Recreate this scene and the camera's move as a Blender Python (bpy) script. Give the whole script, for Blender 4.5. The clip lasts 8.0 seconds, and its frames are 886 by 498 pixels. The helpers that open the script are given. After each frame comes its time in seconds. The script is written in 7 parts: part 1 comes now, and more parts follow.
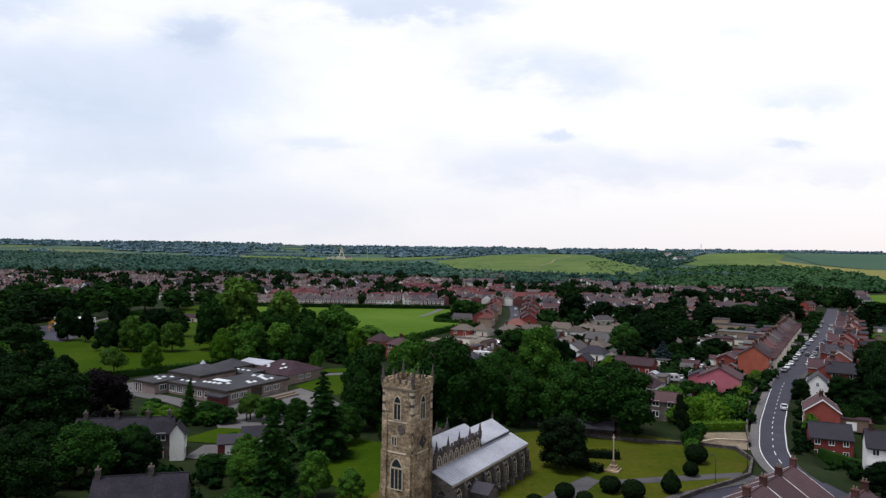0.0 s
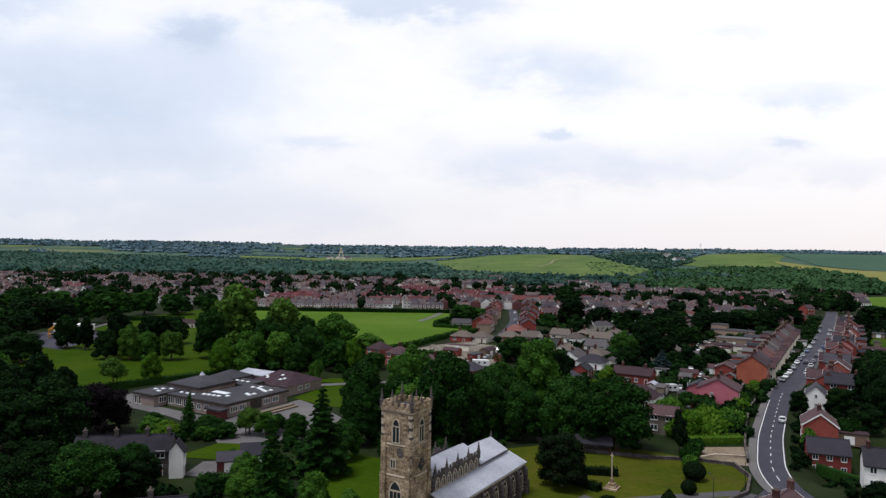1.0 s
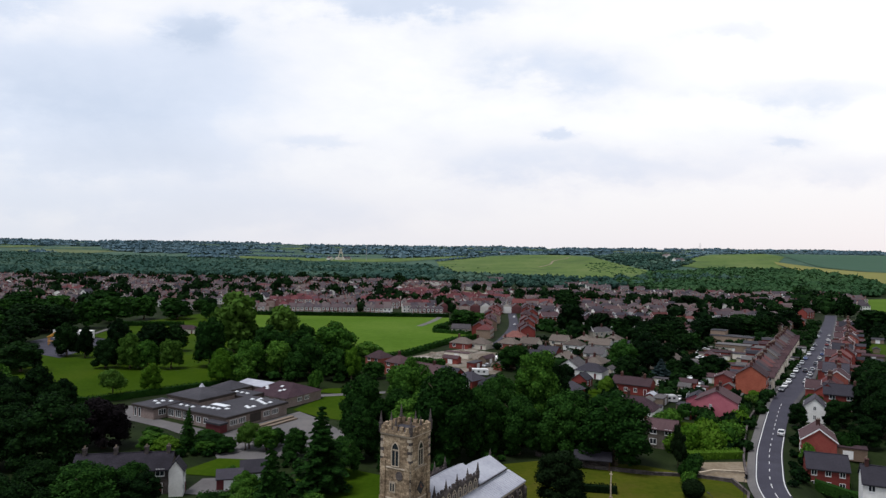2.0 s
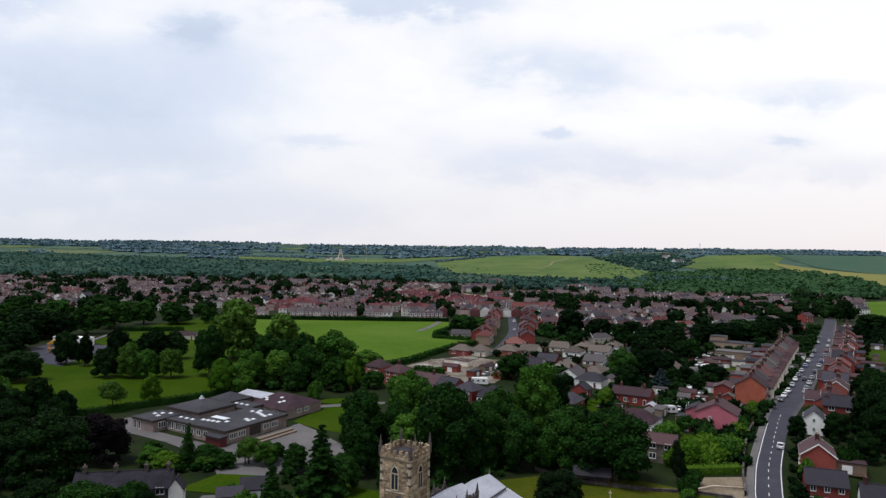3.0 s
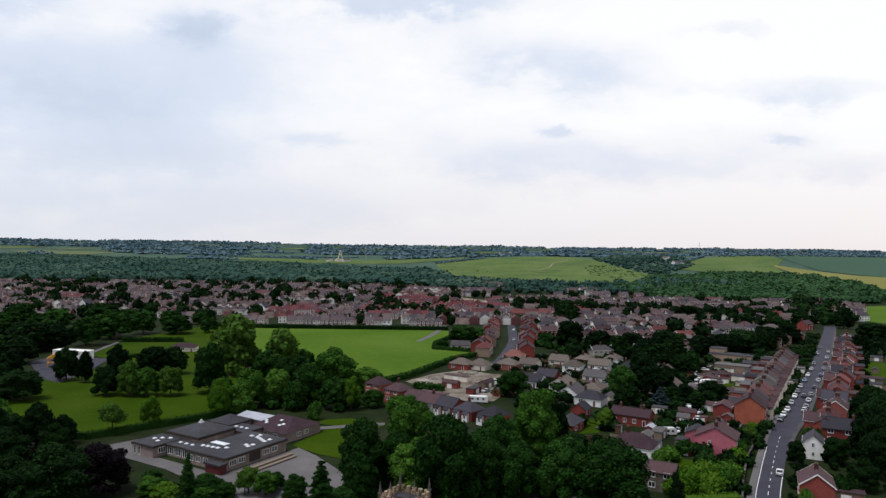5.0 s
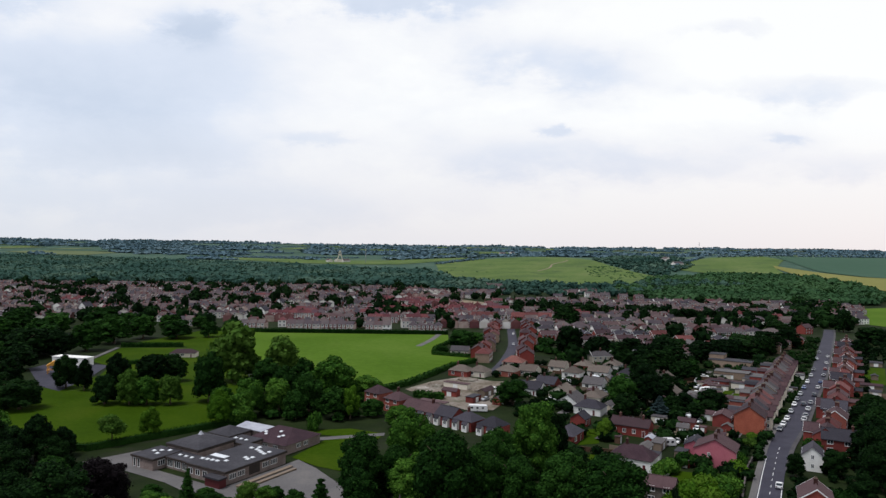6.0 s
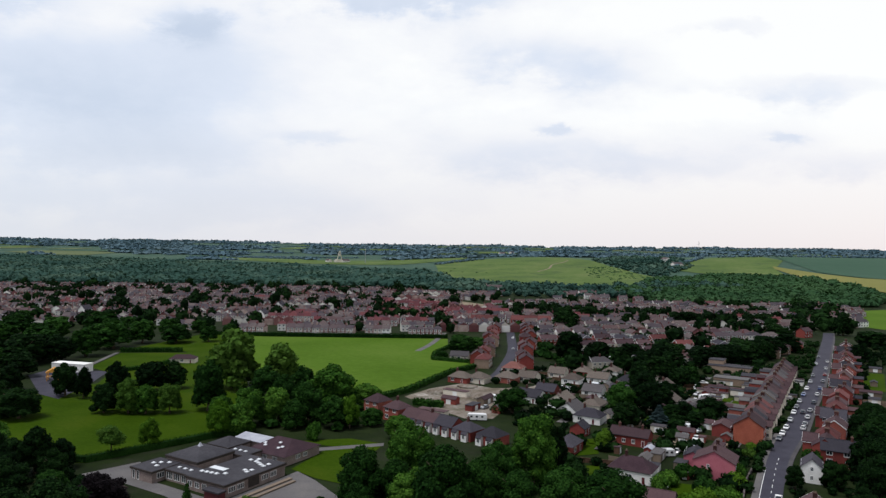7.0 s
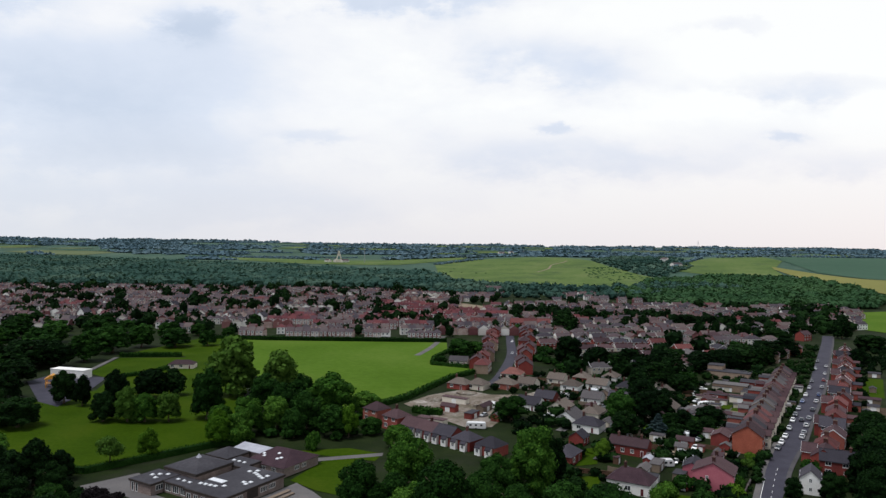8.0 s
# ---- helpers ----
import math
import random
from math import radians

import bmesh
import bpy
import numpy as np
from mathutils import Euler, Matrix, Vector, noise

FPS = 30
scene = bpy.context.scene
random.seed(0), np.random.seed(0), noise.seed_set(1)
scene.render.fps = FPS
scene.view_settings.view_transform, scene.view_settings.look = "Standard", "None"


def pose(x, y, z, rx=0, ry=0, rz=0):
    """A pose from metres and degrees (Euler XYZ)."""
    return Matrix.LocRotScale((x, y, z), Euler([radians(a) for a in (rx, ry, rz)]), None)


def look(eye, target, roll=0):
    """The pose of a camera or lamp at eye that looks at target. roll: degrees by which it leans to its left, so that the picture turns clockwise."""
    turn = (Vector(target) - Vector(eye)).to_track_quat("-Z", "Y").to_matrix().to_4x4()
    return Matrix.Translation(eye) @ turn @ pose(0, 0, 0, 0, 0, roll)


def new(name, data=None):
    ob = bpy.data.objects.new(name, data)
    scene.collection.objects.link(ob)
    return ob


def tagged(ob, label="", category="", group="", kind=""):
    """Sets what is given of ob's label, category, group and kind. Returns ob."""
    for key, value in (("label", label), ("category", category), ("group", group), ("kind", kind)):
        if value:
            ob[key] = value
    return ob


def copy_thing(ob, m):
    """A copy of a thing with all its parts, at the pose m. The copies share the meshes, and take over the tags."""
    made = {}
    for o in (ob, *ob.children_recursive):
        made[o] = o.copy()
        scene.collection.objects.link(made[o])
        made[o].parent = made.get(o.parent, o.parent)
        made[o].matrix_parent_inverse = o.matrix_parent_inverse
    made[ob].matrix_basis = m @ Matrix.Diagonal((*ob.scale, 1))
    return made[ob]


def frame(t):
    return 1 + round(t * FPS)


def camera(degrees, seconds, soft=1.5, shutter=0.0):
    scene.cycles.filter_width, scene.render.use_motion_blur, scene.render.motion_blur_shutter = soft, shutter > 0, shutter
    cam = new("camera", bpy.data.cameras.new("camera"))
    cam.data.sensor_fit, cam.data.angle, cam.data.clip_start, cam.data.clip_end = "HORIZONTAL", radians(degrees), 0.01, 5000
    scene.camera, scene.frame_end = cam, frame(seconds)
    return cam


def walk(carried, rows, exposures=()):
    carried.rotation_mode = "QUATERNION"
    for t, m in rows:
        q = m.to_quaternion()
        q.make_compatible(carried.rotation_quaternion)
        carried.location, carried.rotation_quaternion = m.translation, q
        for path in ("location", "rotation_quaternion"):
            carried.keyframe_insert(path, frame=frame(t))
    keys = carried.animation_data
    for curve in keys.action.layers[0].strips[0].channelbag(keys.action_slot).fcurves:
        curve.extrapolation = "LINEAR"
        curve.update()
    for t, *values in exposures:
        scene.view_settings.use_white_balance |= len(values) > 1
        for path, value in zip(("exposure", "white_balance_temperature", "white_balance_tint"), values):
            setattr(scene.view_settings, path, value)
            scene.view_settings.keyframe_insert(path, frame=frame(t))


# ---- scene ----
cam = camera(64.0, 8.0, 1.38)
PATH = [
    (0.0, pose(0.00, 0.00, 42.00, 89.817, -0.850, 0.000)),
    (0.5, pose(0.05, -0.13, 43.85, 89.779, -0.847, -0.025)),
    (1.0, pose(0.08, -0.24, 45.70, 89.743, -0.844, -0.046)),
    (1.5, pose(0.11, -0.33, 47.57, 89.710, -0.841, -0.062)),
    (2.0, pose(0.11, -0.40, 49.44, 89.679, -0.838, -0.074)),
    (2.5, pose(0.11, -0.45, 51.32, 89.649, -0.836, -0.084)),
    (3.0, pose(0.11, -0.49, 53.20, 89.620, -0.833, -0.091)),
    (3.5, pose(0.10, -0.51, 55.09, 89.590, -0.830, -0.098)),
    (4.0, pose(0.08, -0.51, 56.98, 89.560, -0.827, -0.103)),
    (4.5, pose(0.07, -0.50, 58.86, 89.529, -0.824, -0.108)),
    (5.0, pose(0.06, -0.48, 60.75, 89.497, -0.821, -0.114)),
    (5.5, pose(0.06, -0.44, 62.64, 89.462, -0.818, -0.122)),
    (6.0, pose(0.07, -0.39, 64.52, 89.424, -0.815, -0.131)),
    (6.5, pose(0.08, -0.32, 66.40, 89.383, -0.812, -0.144)),
    (7.0, pose(0.12, -0.25, 68.27, 89.338, -0.809, -0.160)),
    (7.5, pose(0.16, -0.16, 70.14, 89.288, -0.806, -0.180)),
    (8.0, pose(0.23, -0.07, 72.00, 89.233, -0.803, -0.205)),
]
walk(cam, PATH, [(0.0, 0.06, 6150, 13), (1.5, 0.0, 6150, 13), (8.0, -0.05, 6200, 12)])

# ---- world, sun ----
TOWN = -31.0  # the church, the school and the streets share this turn
E_AX = Vector((math.sin(radians(31)), math.cos(radians(31)), 0))
S_AX = Vector((math.cos(radians(31)), -math.sin(radians(31)), 0))


def node(nt, kind, **values):
    n = nt.nodes.new(kind)
    for key, value in values.items():
        n.inputs[key].default_value = value
    return n


def calc(nt, op, a, b=None, c=None, clamp=False):
    n = nt.nodes.new("ShaderNodeMath")
    n.operation, n.use_clamp = op, clamp
    for i, v in enumerate((a, b, c)):
        if v is None:
            continue
        if isinstance(v, (int, float)):
            n.inputs[i].default_value = v
        else:
            nt.links.new(v, n.inputs[i])
    return n.outputs[0]


def mixed(nt, fac, a, b, blend="MIX"):
    n = nt.nodes.new("ShaderNodeMix")
    n.data_type, n.blend_type = "RGBA", blend
    for i, v in ((0, fac), (6, a), (7, b)):
        if isinstance(v, (int, float)):
            n.inputs[i].default_value = v
        elif isinstance(v, tuple):
            n.inputs[i].default_value = (*v, 1)
        else:
            nt.links.new(v, n.inputs[i])
    return n.outputs[2]


def ramp(nt, fac, stops):
    n = nt.nodes.new("ShaderNodeValToRGB")
    while len(n.color_ramp.elements) < len(stops):
        n.color_ramp.elements.new(0.5)
    for e, (p, c) in zip(n.color_ramp.elements, stops):
        e.position, e.color = p, (*c, 1)
    nt.links.new(fac, n.inputs[0])
    return n.outputs[0]


SUN_AZ, SUN_EL = 245.0, 70.0  # degrees clockwise from +y, and up
sun_way = Vector((math.sin(radians(SUN_AZ)) * math.cos(radians(SUN_EL)), math.cos(radians(SUN_AZ)) * math.cos(radians(SUN_EL)), math.sin(radians(SUN_EL))))
sun = new("sun", bpy.data.lights.new("sun", "SUN"))
sun.data.energy, sun.data.angle, sun.data.color = 3.4, radians(24), (1.0, 0.97, 0.92)
sun.matrix_world = look(sun_way * 500, (0, 0, 0))

world = bpy.data.worlds.new("overcast_sky")
world.use_nodes = True
scene.world = world
wt = world.node_tree
sky = wt.nodes.new("ShaderNodeTexSky")
sky.sky_type, sky.sun_disc, sky.sun_elevation, sky.sun_rotation = "NISHITA", False, radians(SUN_EL), radians(SUN_AZ)
tc = wt.nodes.new("ShaderNodeTexCoord")
sep = wt.nodes.new("ShaderNodeSeparateXYZ")
wt.links.new(tc.outputs["Generated"], sep.inputs[0])
deep = calc(wt, "ADD", calc(wt, "ABSOLUTE", sep.outputs[1]), 0.12)
cu = calc(wt, "DIVIDE", sep.outputs[0], deep)
cv = calc(wt, "DIVIDE", sep.outputs[2], deep)
comb = wt.nodes.new("ShaderNodeCombineXYZ")
wt.links.new(cu, comb.inputs[0])
wt.links.new(calc(wt, "MULTIPLY", cv, 2.0), comb.inputs[1])
soft_n = node(wt, "ShaderNodeTexNoise", Scale=2.6, Detail=7.0, Roughness=0.55, Distortion=0.3)
fine_n = node(wt, "ShaderNodeTexNoise", Scale=7.0, Detail=8.0, Roughness=0.62)
for n in (soft_n, fine_n):
    wt.links.new(comb.outputs[0], n.inputs["Vector"])
wob = calc(wt, "MULTIPLY", calc(wt, "SUBTRACT", fine_n.outputs["Fac"], 0.5), 0.20)
wob2 = calc(wt, "MULTIPLY", calc(wt, "SUBTRACT", fine_n.outputs["Fac"], 0.5), 0.09)
uu, vv = calc(wt, "ADD", cu, wob), calc(wt, "ADD", cv, wob2)
# grey-blue cloud bellies in the overcast: side, height, half-width, half-height, depth of tone
BELLIES = [
    (-0.31, 0.262, 0.045, 0.020, 0.51), (-0.42, 0.19, 0.20, 0.06, 0.34), (-0.05, 0.30, 0.13, 0.014, 0.36),
    (0.16, 0.225, 0.10, 0.030, 0.31), (0.35, 0.262, 0.05, 0.016, 0.36), (0.46, 0.195, 0.13, 0.020, 0.31),
    (0.20, 0.100, 0.20, 0.028, 0.36), (0.14, 0.140, 0.020, 0.008, 0.34), (0.42, 0.130, 0.03, 0.008, 0.29),
    (-0.38, 0.105, 0.16, 0.026, 0.19), (-0.16, 0.125, 0.05, 0.010, 0.22), (-0.55, 0.29, 0.10, 0.02, 0.29),
    (0.55, 0.100, 0.12, 0.018, 0.22), (-0.25, 0.04, 0.40, 0.022, 0.17),
]
tone = calc(wt, "ADD", calc(wt, "MULTIPLY", calc(wt, "SUBTRACT", soft_n.outputs["Fac"], 0.52), 0.9), calc(wt, "MULTIPLY", calc(wt, "SUBTRACT", fine_n.outputs["Fac"], 0.5), 0.45))
for u0, v0, su, sv, amp in BELLIES:
    a = calc(wt, "POWER", calc(wt, "DIVIDE", calc(wt, "SUBTRACT", uu, u0), su), 2.0)
    b = calc(wt, "POWER", calc(wt, "DIVIDE", calc(wt, "SUBTRACT", vv, v0), sv), 2.0)
    bell = calc(wt, "DIVIDE", amp, calc(wt, "ADD", 1.0, calc(wt, "POWER", calc(wt, "ADD", a, b), 2.0)))
    tone = calc(wt, "ADD", tone, bell)
tone = calc(wt, "SUBTRACT", tone, calc(wt, "MULTIPLY", cu, 0.26))
tone = calc(wt, "ADD", tone, 0.06, clamp=True)
cloud = ramp(wt, tone, [(0.0, (1.10, 1.09, 1.02)), (0.16, (1.0, 1.0, 0.98)), (0.36, (0.80, 0.855, 0.925)), (0.66, (0.66, 0.735, 0.83)), (1.0, (0.56, 0.65, 0.78))])
low = calc(wt, "SUBTRACT", 1.0, calc(wt, "DIVIDE", cv, 0.16), clamp=True)
veil = mixed(wt, calc(wt, "MULTIPLY_ADD", cu, 0.8, 0.5, clamp=True), (0.77, 0.80, 0.83), (0.98, 0.87, 0.82))
cloud = mixed(wt, calc(wt, "MULTIPLY", low, 0.8), cloud, veil)
over = wt.nodes.new("ShaderNodeMapRange")
over.interpolation_type = "SMOOTHSTEP"
over.inputs[1].default_value, over.inputs[2].default_value, over.inputs[3].default_value, over.inputs[4].default_value = 0.34, 0.58, 0.0, 1.0
wt.links.new(sep.outputs[2], over.inputs[0])
cloud = mixed(wt, over.outputs[0], cloud, (0.33, 0.37, 0.43))
blue = mixed(wt, 1.0, sky.outputs[0], (0.10, 0.10, 0.10), "MULTIPLY")
bg = node(wt, "ShaderNodeBackground", Strength=1.0)
wt.links.new(mixed(wt, 0.93, blue, cloud), bg.inputs[0])
out = wt.nodes["World Output"]
wt.links.new(bg.outputs[0], out.inputs[0])
for n in list(wt.nodes):
    if n.type == "BACKGROUND" and n != bg:
        wt.nodes.remove(n)


# ---- materials ----
def surface(name, colours, scale=1.0, rough=0.85, bump=0.3, fine=8.0, metal=0.0, spread="", spec=0.15, stains=0.0, stain_scale=0.2, stain=(0.1, 0.1, 0.09)):
    """Two scales of noise through a ramp of colours; spread adds variation by object or by island; stains in patches."""
    m = bpy.data.materials.new(name)
    m.use_nodes = True
    nt = m.node_tree
    bsdf = nt.nodes["Principled BSDF"]
    geo = nt.nodes.new("ShaderNodeTexCoord")
    co = geo.outputs["Object"]
    big = node(nt, "ShaderNodeTexNoise", Scale=scale, Detail=4.0)
    small = node(nt, "ShaderNodeTexNoise", Scale=scale * fine, Detail=5.0, Roughness=0.65)
    for n in (big, small):
        nt.links.new(co, n.inputs["Vector"])
    fac = calc(nt, "ADD", calc(nt, "MULTIPLY", big.outputs["Fac"], 0.55), calc(nt, "MULTIPLY", small.outputs["Fac"], 0.45))
    fac = calc(nt, "MULTIPLY_ADD", calc(nt, "SUBTRACT", fac, 0.5), 2.2, 0.5)
    if spread == "object":
        info = nt.nodes.new("ShaderNodeObjectInfo")
        fac = calc(nt, "ADD", calc(nt, "MULTIPLY", fac, 0.35), calc(nt, "MULTIPLY", info.outputs["Random"], 0.65))
    elif spread == "island":
        info = nt.nodes.new("ShaderNodeNewGeometry")
        fac = calc(nt, "ADD", calc(nt, "MULTIPLY", fac, 0.3), calc(nt, "MULTIPLY", info.outputs["Random Per Island"], 0.7))
    n = len(colours)
    col = ramp(nt, fac, [(0.15 + 0.7 * i / max(1, n - 1), c) for i, c in enumerate(colours)])
    if stains:
        st = node(nt, "ShaderNodeTexNoise", Scale=stain_scale, Detail=6.0, Roughness=0.7)
        nt.links.new(co, st.inputs["Vector"])
        sf = calc(nt, "MULTIPLY", calc(nt, "MULTIPLY_ADD", st.outputs["Fac"], 5.0, -2.6, clamp=True), stains)
        col = mixed(nt, sf, col, stain)
    nt.links.new(col, bsdf.inputs["Base Color"])
    bsdf.inputs["Roughness"].default_value, bsdf.inputs["Metallic"].default_value = rough, metal
    bsdf.inputs["Specular IOR Level"].default_value = spec
    if bump:
        b = node(nt, "ShaderNodeBump", Strength=bump, Distance=0.06)
        nt.links.new(small.outputs["Fac"], b.inputs["Height"])
        nt.links.new(b.outputs[0], bsdf.inputs["Normal"])
    return m


def coursed(name, colours, joint, wide, high, rough=0.85, spread="", stagger=0.5, bump=0.5, tone=0.6):
    """Courses of bricks, slates or tiles over a wall or a roof slope: sizes in metres; u runs level, v up the face."""
    m = surface(name, colours, 0.35, rough, 0.0, 9.0, spread=spread)
    nt = m.node_tree
    bsdf = nt.nodes["Principled BSDF"]
    geo, tco = nt.nodes.new("ShaderNodeNewGeometry"), nt.nodes.new("ShaderNodeTexCoord")
    nx, px = nt.nodes.new("ShaderNodeSeparateXYZ"), nt.nodes.new("ShaderNodeSeparateXYZ")
    tn = nt.nodes.new("ShaderNodeVectorTransform")
    tn.vector_type, tn.convert_from, tn.convert_to = "NORMAL", "WORLD", "OBJECT"
    nt.links.new(geo.outputs["True Normal"], tn.inputs[0])
    nt.links.new(tn.outputs[0], nx.inputs[0])
    nt.links.new(tco.outputs["Object"], px.inputs[0])
    side = calc(nt, "GREATER_THAN", calc(nt, "ABSOLUTE", nx.outputs[0]), calc(nt, "ABSOLUTE", nx.outputs[1]))
    u = calc(nt, "ADD", calc(nt, "MULTIPLY", px.outputs[1], side), calc(nt, "MULTIPLY", px.outputs[0], calc(nt, "SUBTRACT", 1.0, side)))
    cx = nt.nodes.new("ShaderNodeCombineXYZ")
    nt.links.new(u, cx.inputs[0])
    nt.links.new(px.outputs[2], cx.inputs[1])
    br = node(nt, "ShaderNodeTexBrick", **{"Color1": (1, 1, 1, 1), "Color2": (tone, tone, tone, 1), "Mortar": (*joint, 1), "Scale": 1.0, "Mortar Size": 0.012, "Brick Width": wide, "Row Height": high})
    br.offset = stagger
    nt.links.new(cx.outputs[0], br.inputs["Vector"])
    old = bsdf.inputs["Base Color"].links[0].from_socket
    nt.links.new(mixed(nt, 1.0, old, br.outputs["Color"], "MULTIPLY"), bsdf.inputs["Base Color"])
    b = node(nt, "ShaderNodeBump", Strength=bump, Distance=0.03)
    nt.links.new(br.outputs["Fac"], b.inputs["Height"])
    b.invert = True
    nt.links.new(b.outputs[0], bsdf.inputs["Normal"])
    return m


def leaves(name, colours, through_light=0.25, spread=0.5, patch_scale=0.35, flick=0.45):
    m = bpy.data.materials.new(name)
    m.use_nodes = True
    nt = m.node_tree
    nt.nodes.remove(nt.nodes["Principled BSDF"])
    geo, info, tco = nt.nodes.new("ShaderNodeNewGeometry"), nt.nodes.new("ShaderNodeObjectInfo"), nt.nodes.new("ShaderNodeTexCoord")
    patch = node(nt, "ShaderNodeTexNoise", Scale=patch_scale, Detail=4.0)
    nt.links.new(tco.outputs["Object"], patch.inputs["Vector"])
    fac = calc(nt, "ADD", calc(nt, "MULTIPLY_ADD", geo.outputs["Random Per Island"], flick, (0.45 - flick) / 2), calc(nt, "MULTIPLY", info.outputs["Random"], spread))
    tone = calc(nt, "MULTIPLY_ADD", calc(nt, "SUBTRACT", patch.outputs["Fac"], 0.5), 2.4, 0.5, clamp=True)
    fac = calc(nt, "ADD", fac, calc(nt, "MULTIPLY", tone, max(0.1, 0.55 - spread)))
    col = ramp(nt, fac, [(0.15 + 0.65 * i / (len(colours) - 1), c) for i, c in enumerate(colours)])
    d = nt.nodes.new("ShaderNodeBsdfPrincipled")
    d.inputs["Roughness"].default_value = 0.8
    d.inputs["Specular IOR Level"].default_value = 0.03
    t = nt.nodes.new("ShaderNodeBsdfTranslucent")
    nt.links.new(col, d.inputs["Base Color"])
    nt.links.new(mixed(nt, 1.0, col, (1.1, 1.2, 0.5), "MULTIPLY"), t.inputs["Color"])
    mix = node(nt, "ShaderNodeMixShader")
    mix.inputs[0].default_value = through_light
    nt.links.new(d.outputs[0], mix.inputs[1])
    nt.links.new(t.outputs[0], mix.inputs[2])
    nt.links.new(mix.outputs[0], nt.nodes["Material Output"].inputs[0])
    return m


def glass(name, colour=(0.02, 0.025, 0.03), rough=0.08):
    m = bpy.data.materials.new(name)
    m.use_nodes = True
    b = m.node_tree.nodes["Principled BSDF"]
    b.inputs["Base Color"].default_value = (*colour, 1)
    b.inputs["Roughness"].default_value = rough
    b.inputs["Specular IOR Level"].default_value = 0.6
    return m


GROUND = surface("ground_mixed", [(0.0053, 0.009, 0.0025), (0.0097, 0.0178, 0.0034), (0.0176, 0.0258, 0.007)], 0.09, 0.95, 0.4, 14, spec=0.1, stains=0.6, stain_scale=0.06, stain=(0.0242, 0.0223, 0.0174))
LAWN = surface("mown_grass", [(0.0186, 0.0393, 0.0014), (0.0269, 0.0534, 0.002), (0.0393, 0.0647, 0.0034)], 0.04, 0.95, 0.3, 18, spec=0.02, stains=0.45, stain_scale=0.02, stain=(0.034, 0.0469, 0.004))
DRY_GRASS = surface("worn_grass", [(0.0256, 0.0424, 0.0032), (0.0483, 0.059, 0.005), (0.074, 0.0706, 0.0099)], 0.06, 0.95, 0.3, 12, spec=0.02, stains=0.6, stain_scale=0.09, stain=(0.0641, 0.0481, 0.0126))
PLAY_FIELD = surface("playing_field_grass", [(0.0448, 0.0903, 0.0067), (0.0606, 0.1132, 0.0108), (0.0804, 0.1304, 0.0183)], 0.015, 0.95, 0.2, 20, spec=0.02, stains=0.5, stain_scale=0.011, stain=(0.0824, 0.1241, 0.0203))
HILL_GRASS = surface("hill_pasture", [(0.0523, 0.087, 0.0281), (0.0832, 0.1233, 0.0374), (0.1188, 0.1452, 0.0562)], 0.012, 0.95, 0.2, 9, spec=0.02, stains=0.85, stain_scale=0.014, stain=(0.0428, 0.0677, 0.0343))
# rough pasture shifted to blue: haze carried in the colour, as on far woods
FAR_GROUND = surface("hazed_far_pasture", [(0.0346, 0.0661, 0.051), (0.0518, 0.0891, 0.0655), (0.0835, 0.1207, 0.0837)], 0.006, 0.95, 0.2, 9, spec=0.02)
CROP_YELLOW = surface("ripening_crop", [(0.144, 0.144, 0.0432), (0.18, 0.1728, 0.0576)], 0.006, 0.95, 0.2, 10, spec=0.05)
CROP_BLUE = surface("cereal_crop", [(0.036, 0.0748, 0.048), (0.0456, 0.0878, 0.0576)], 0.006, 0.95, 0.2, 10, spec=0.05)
CROP_PALE = surface("pale_crop", [(0.0806, 0.1056, 0.0448), (0.1054, 0.1254, 0.064)], 0.006, 0.95, 0.2, 10, spec=0.05)
EARTH = surface("bare_sandy_ground", [(0.12, 0.09, 0.06), (0.1875, 0.15, 0.105), (0.27, 0.225, 0.1725)], 0.12, 0.95, 0.5, 10, spec=0.1)
RUBBLE = surface("rubble_strewn_yard", [(0.075, 0.058, 0.042), (0.14, 0.115, 0.09), (0.20, 0.175, 0.15), (0.34, 0.31, 0.28)], 0.10, 0.95, 0.6, 7, spec=0.05, stains=0.8, stain_scale=0.07, stain=(0.055, 0.060, 0.030))
EARTH_DARK = surface("dug_garden_soil", [(0.035, 0.024, 0.016), (0.060, 0.042, 0.028), (0.090, 0.066, 0.046)], 0.5, 0.95, 0.5, 10, spec=0.05)
ASPHALT = surface("road_asphalt", [(0.0284, 0.0271, 0.0394), (0.0383, 0.0367, 0.0516), (0.05, 0.048, 0.0648)], 0.15, 0.75, 0.3, 30, stains=0.5, stain_scale=0.25, stain=(0.0208, 0.0208, 0.0241))
YARD = surface("pale_tarmac", [(0.085, 0.0789, 0.0789), (0.1093, 0.1032, 0.1032), (0.1397, 0.1275, 0.1214)], 0.1, 0.85, 0.3, 20, stains=0.4, stain_scale=0.15, stain=(0.0607, 0.0577, 0.0546))
PAVING = surface("footway_paving", [(0.0477, 0.0449, 0.0477), (0.0673, 0.0645, 0.0673), (0.0898, 0.0842, 0.0842)], 0.3, 0.9, 0.3, 12)
PAINT_LINE = surface("road_paint", [(0.50, 0.50, 0.49), (0.72, 0.72, 0.70)], 1.2, 0.7, 0.1, 10)
STONE = coursed("weathered_sandstone", [(0.0823, 0.0606, 0.044), (0.2332, 0.1683, 0.11), (0.4253, 0.3232, 0.2135), (0.6035, 0.4849, 0.3493)], (0.45, 0.42, 0.38), 0.75, 0.36, 0.9, tone=0.45)
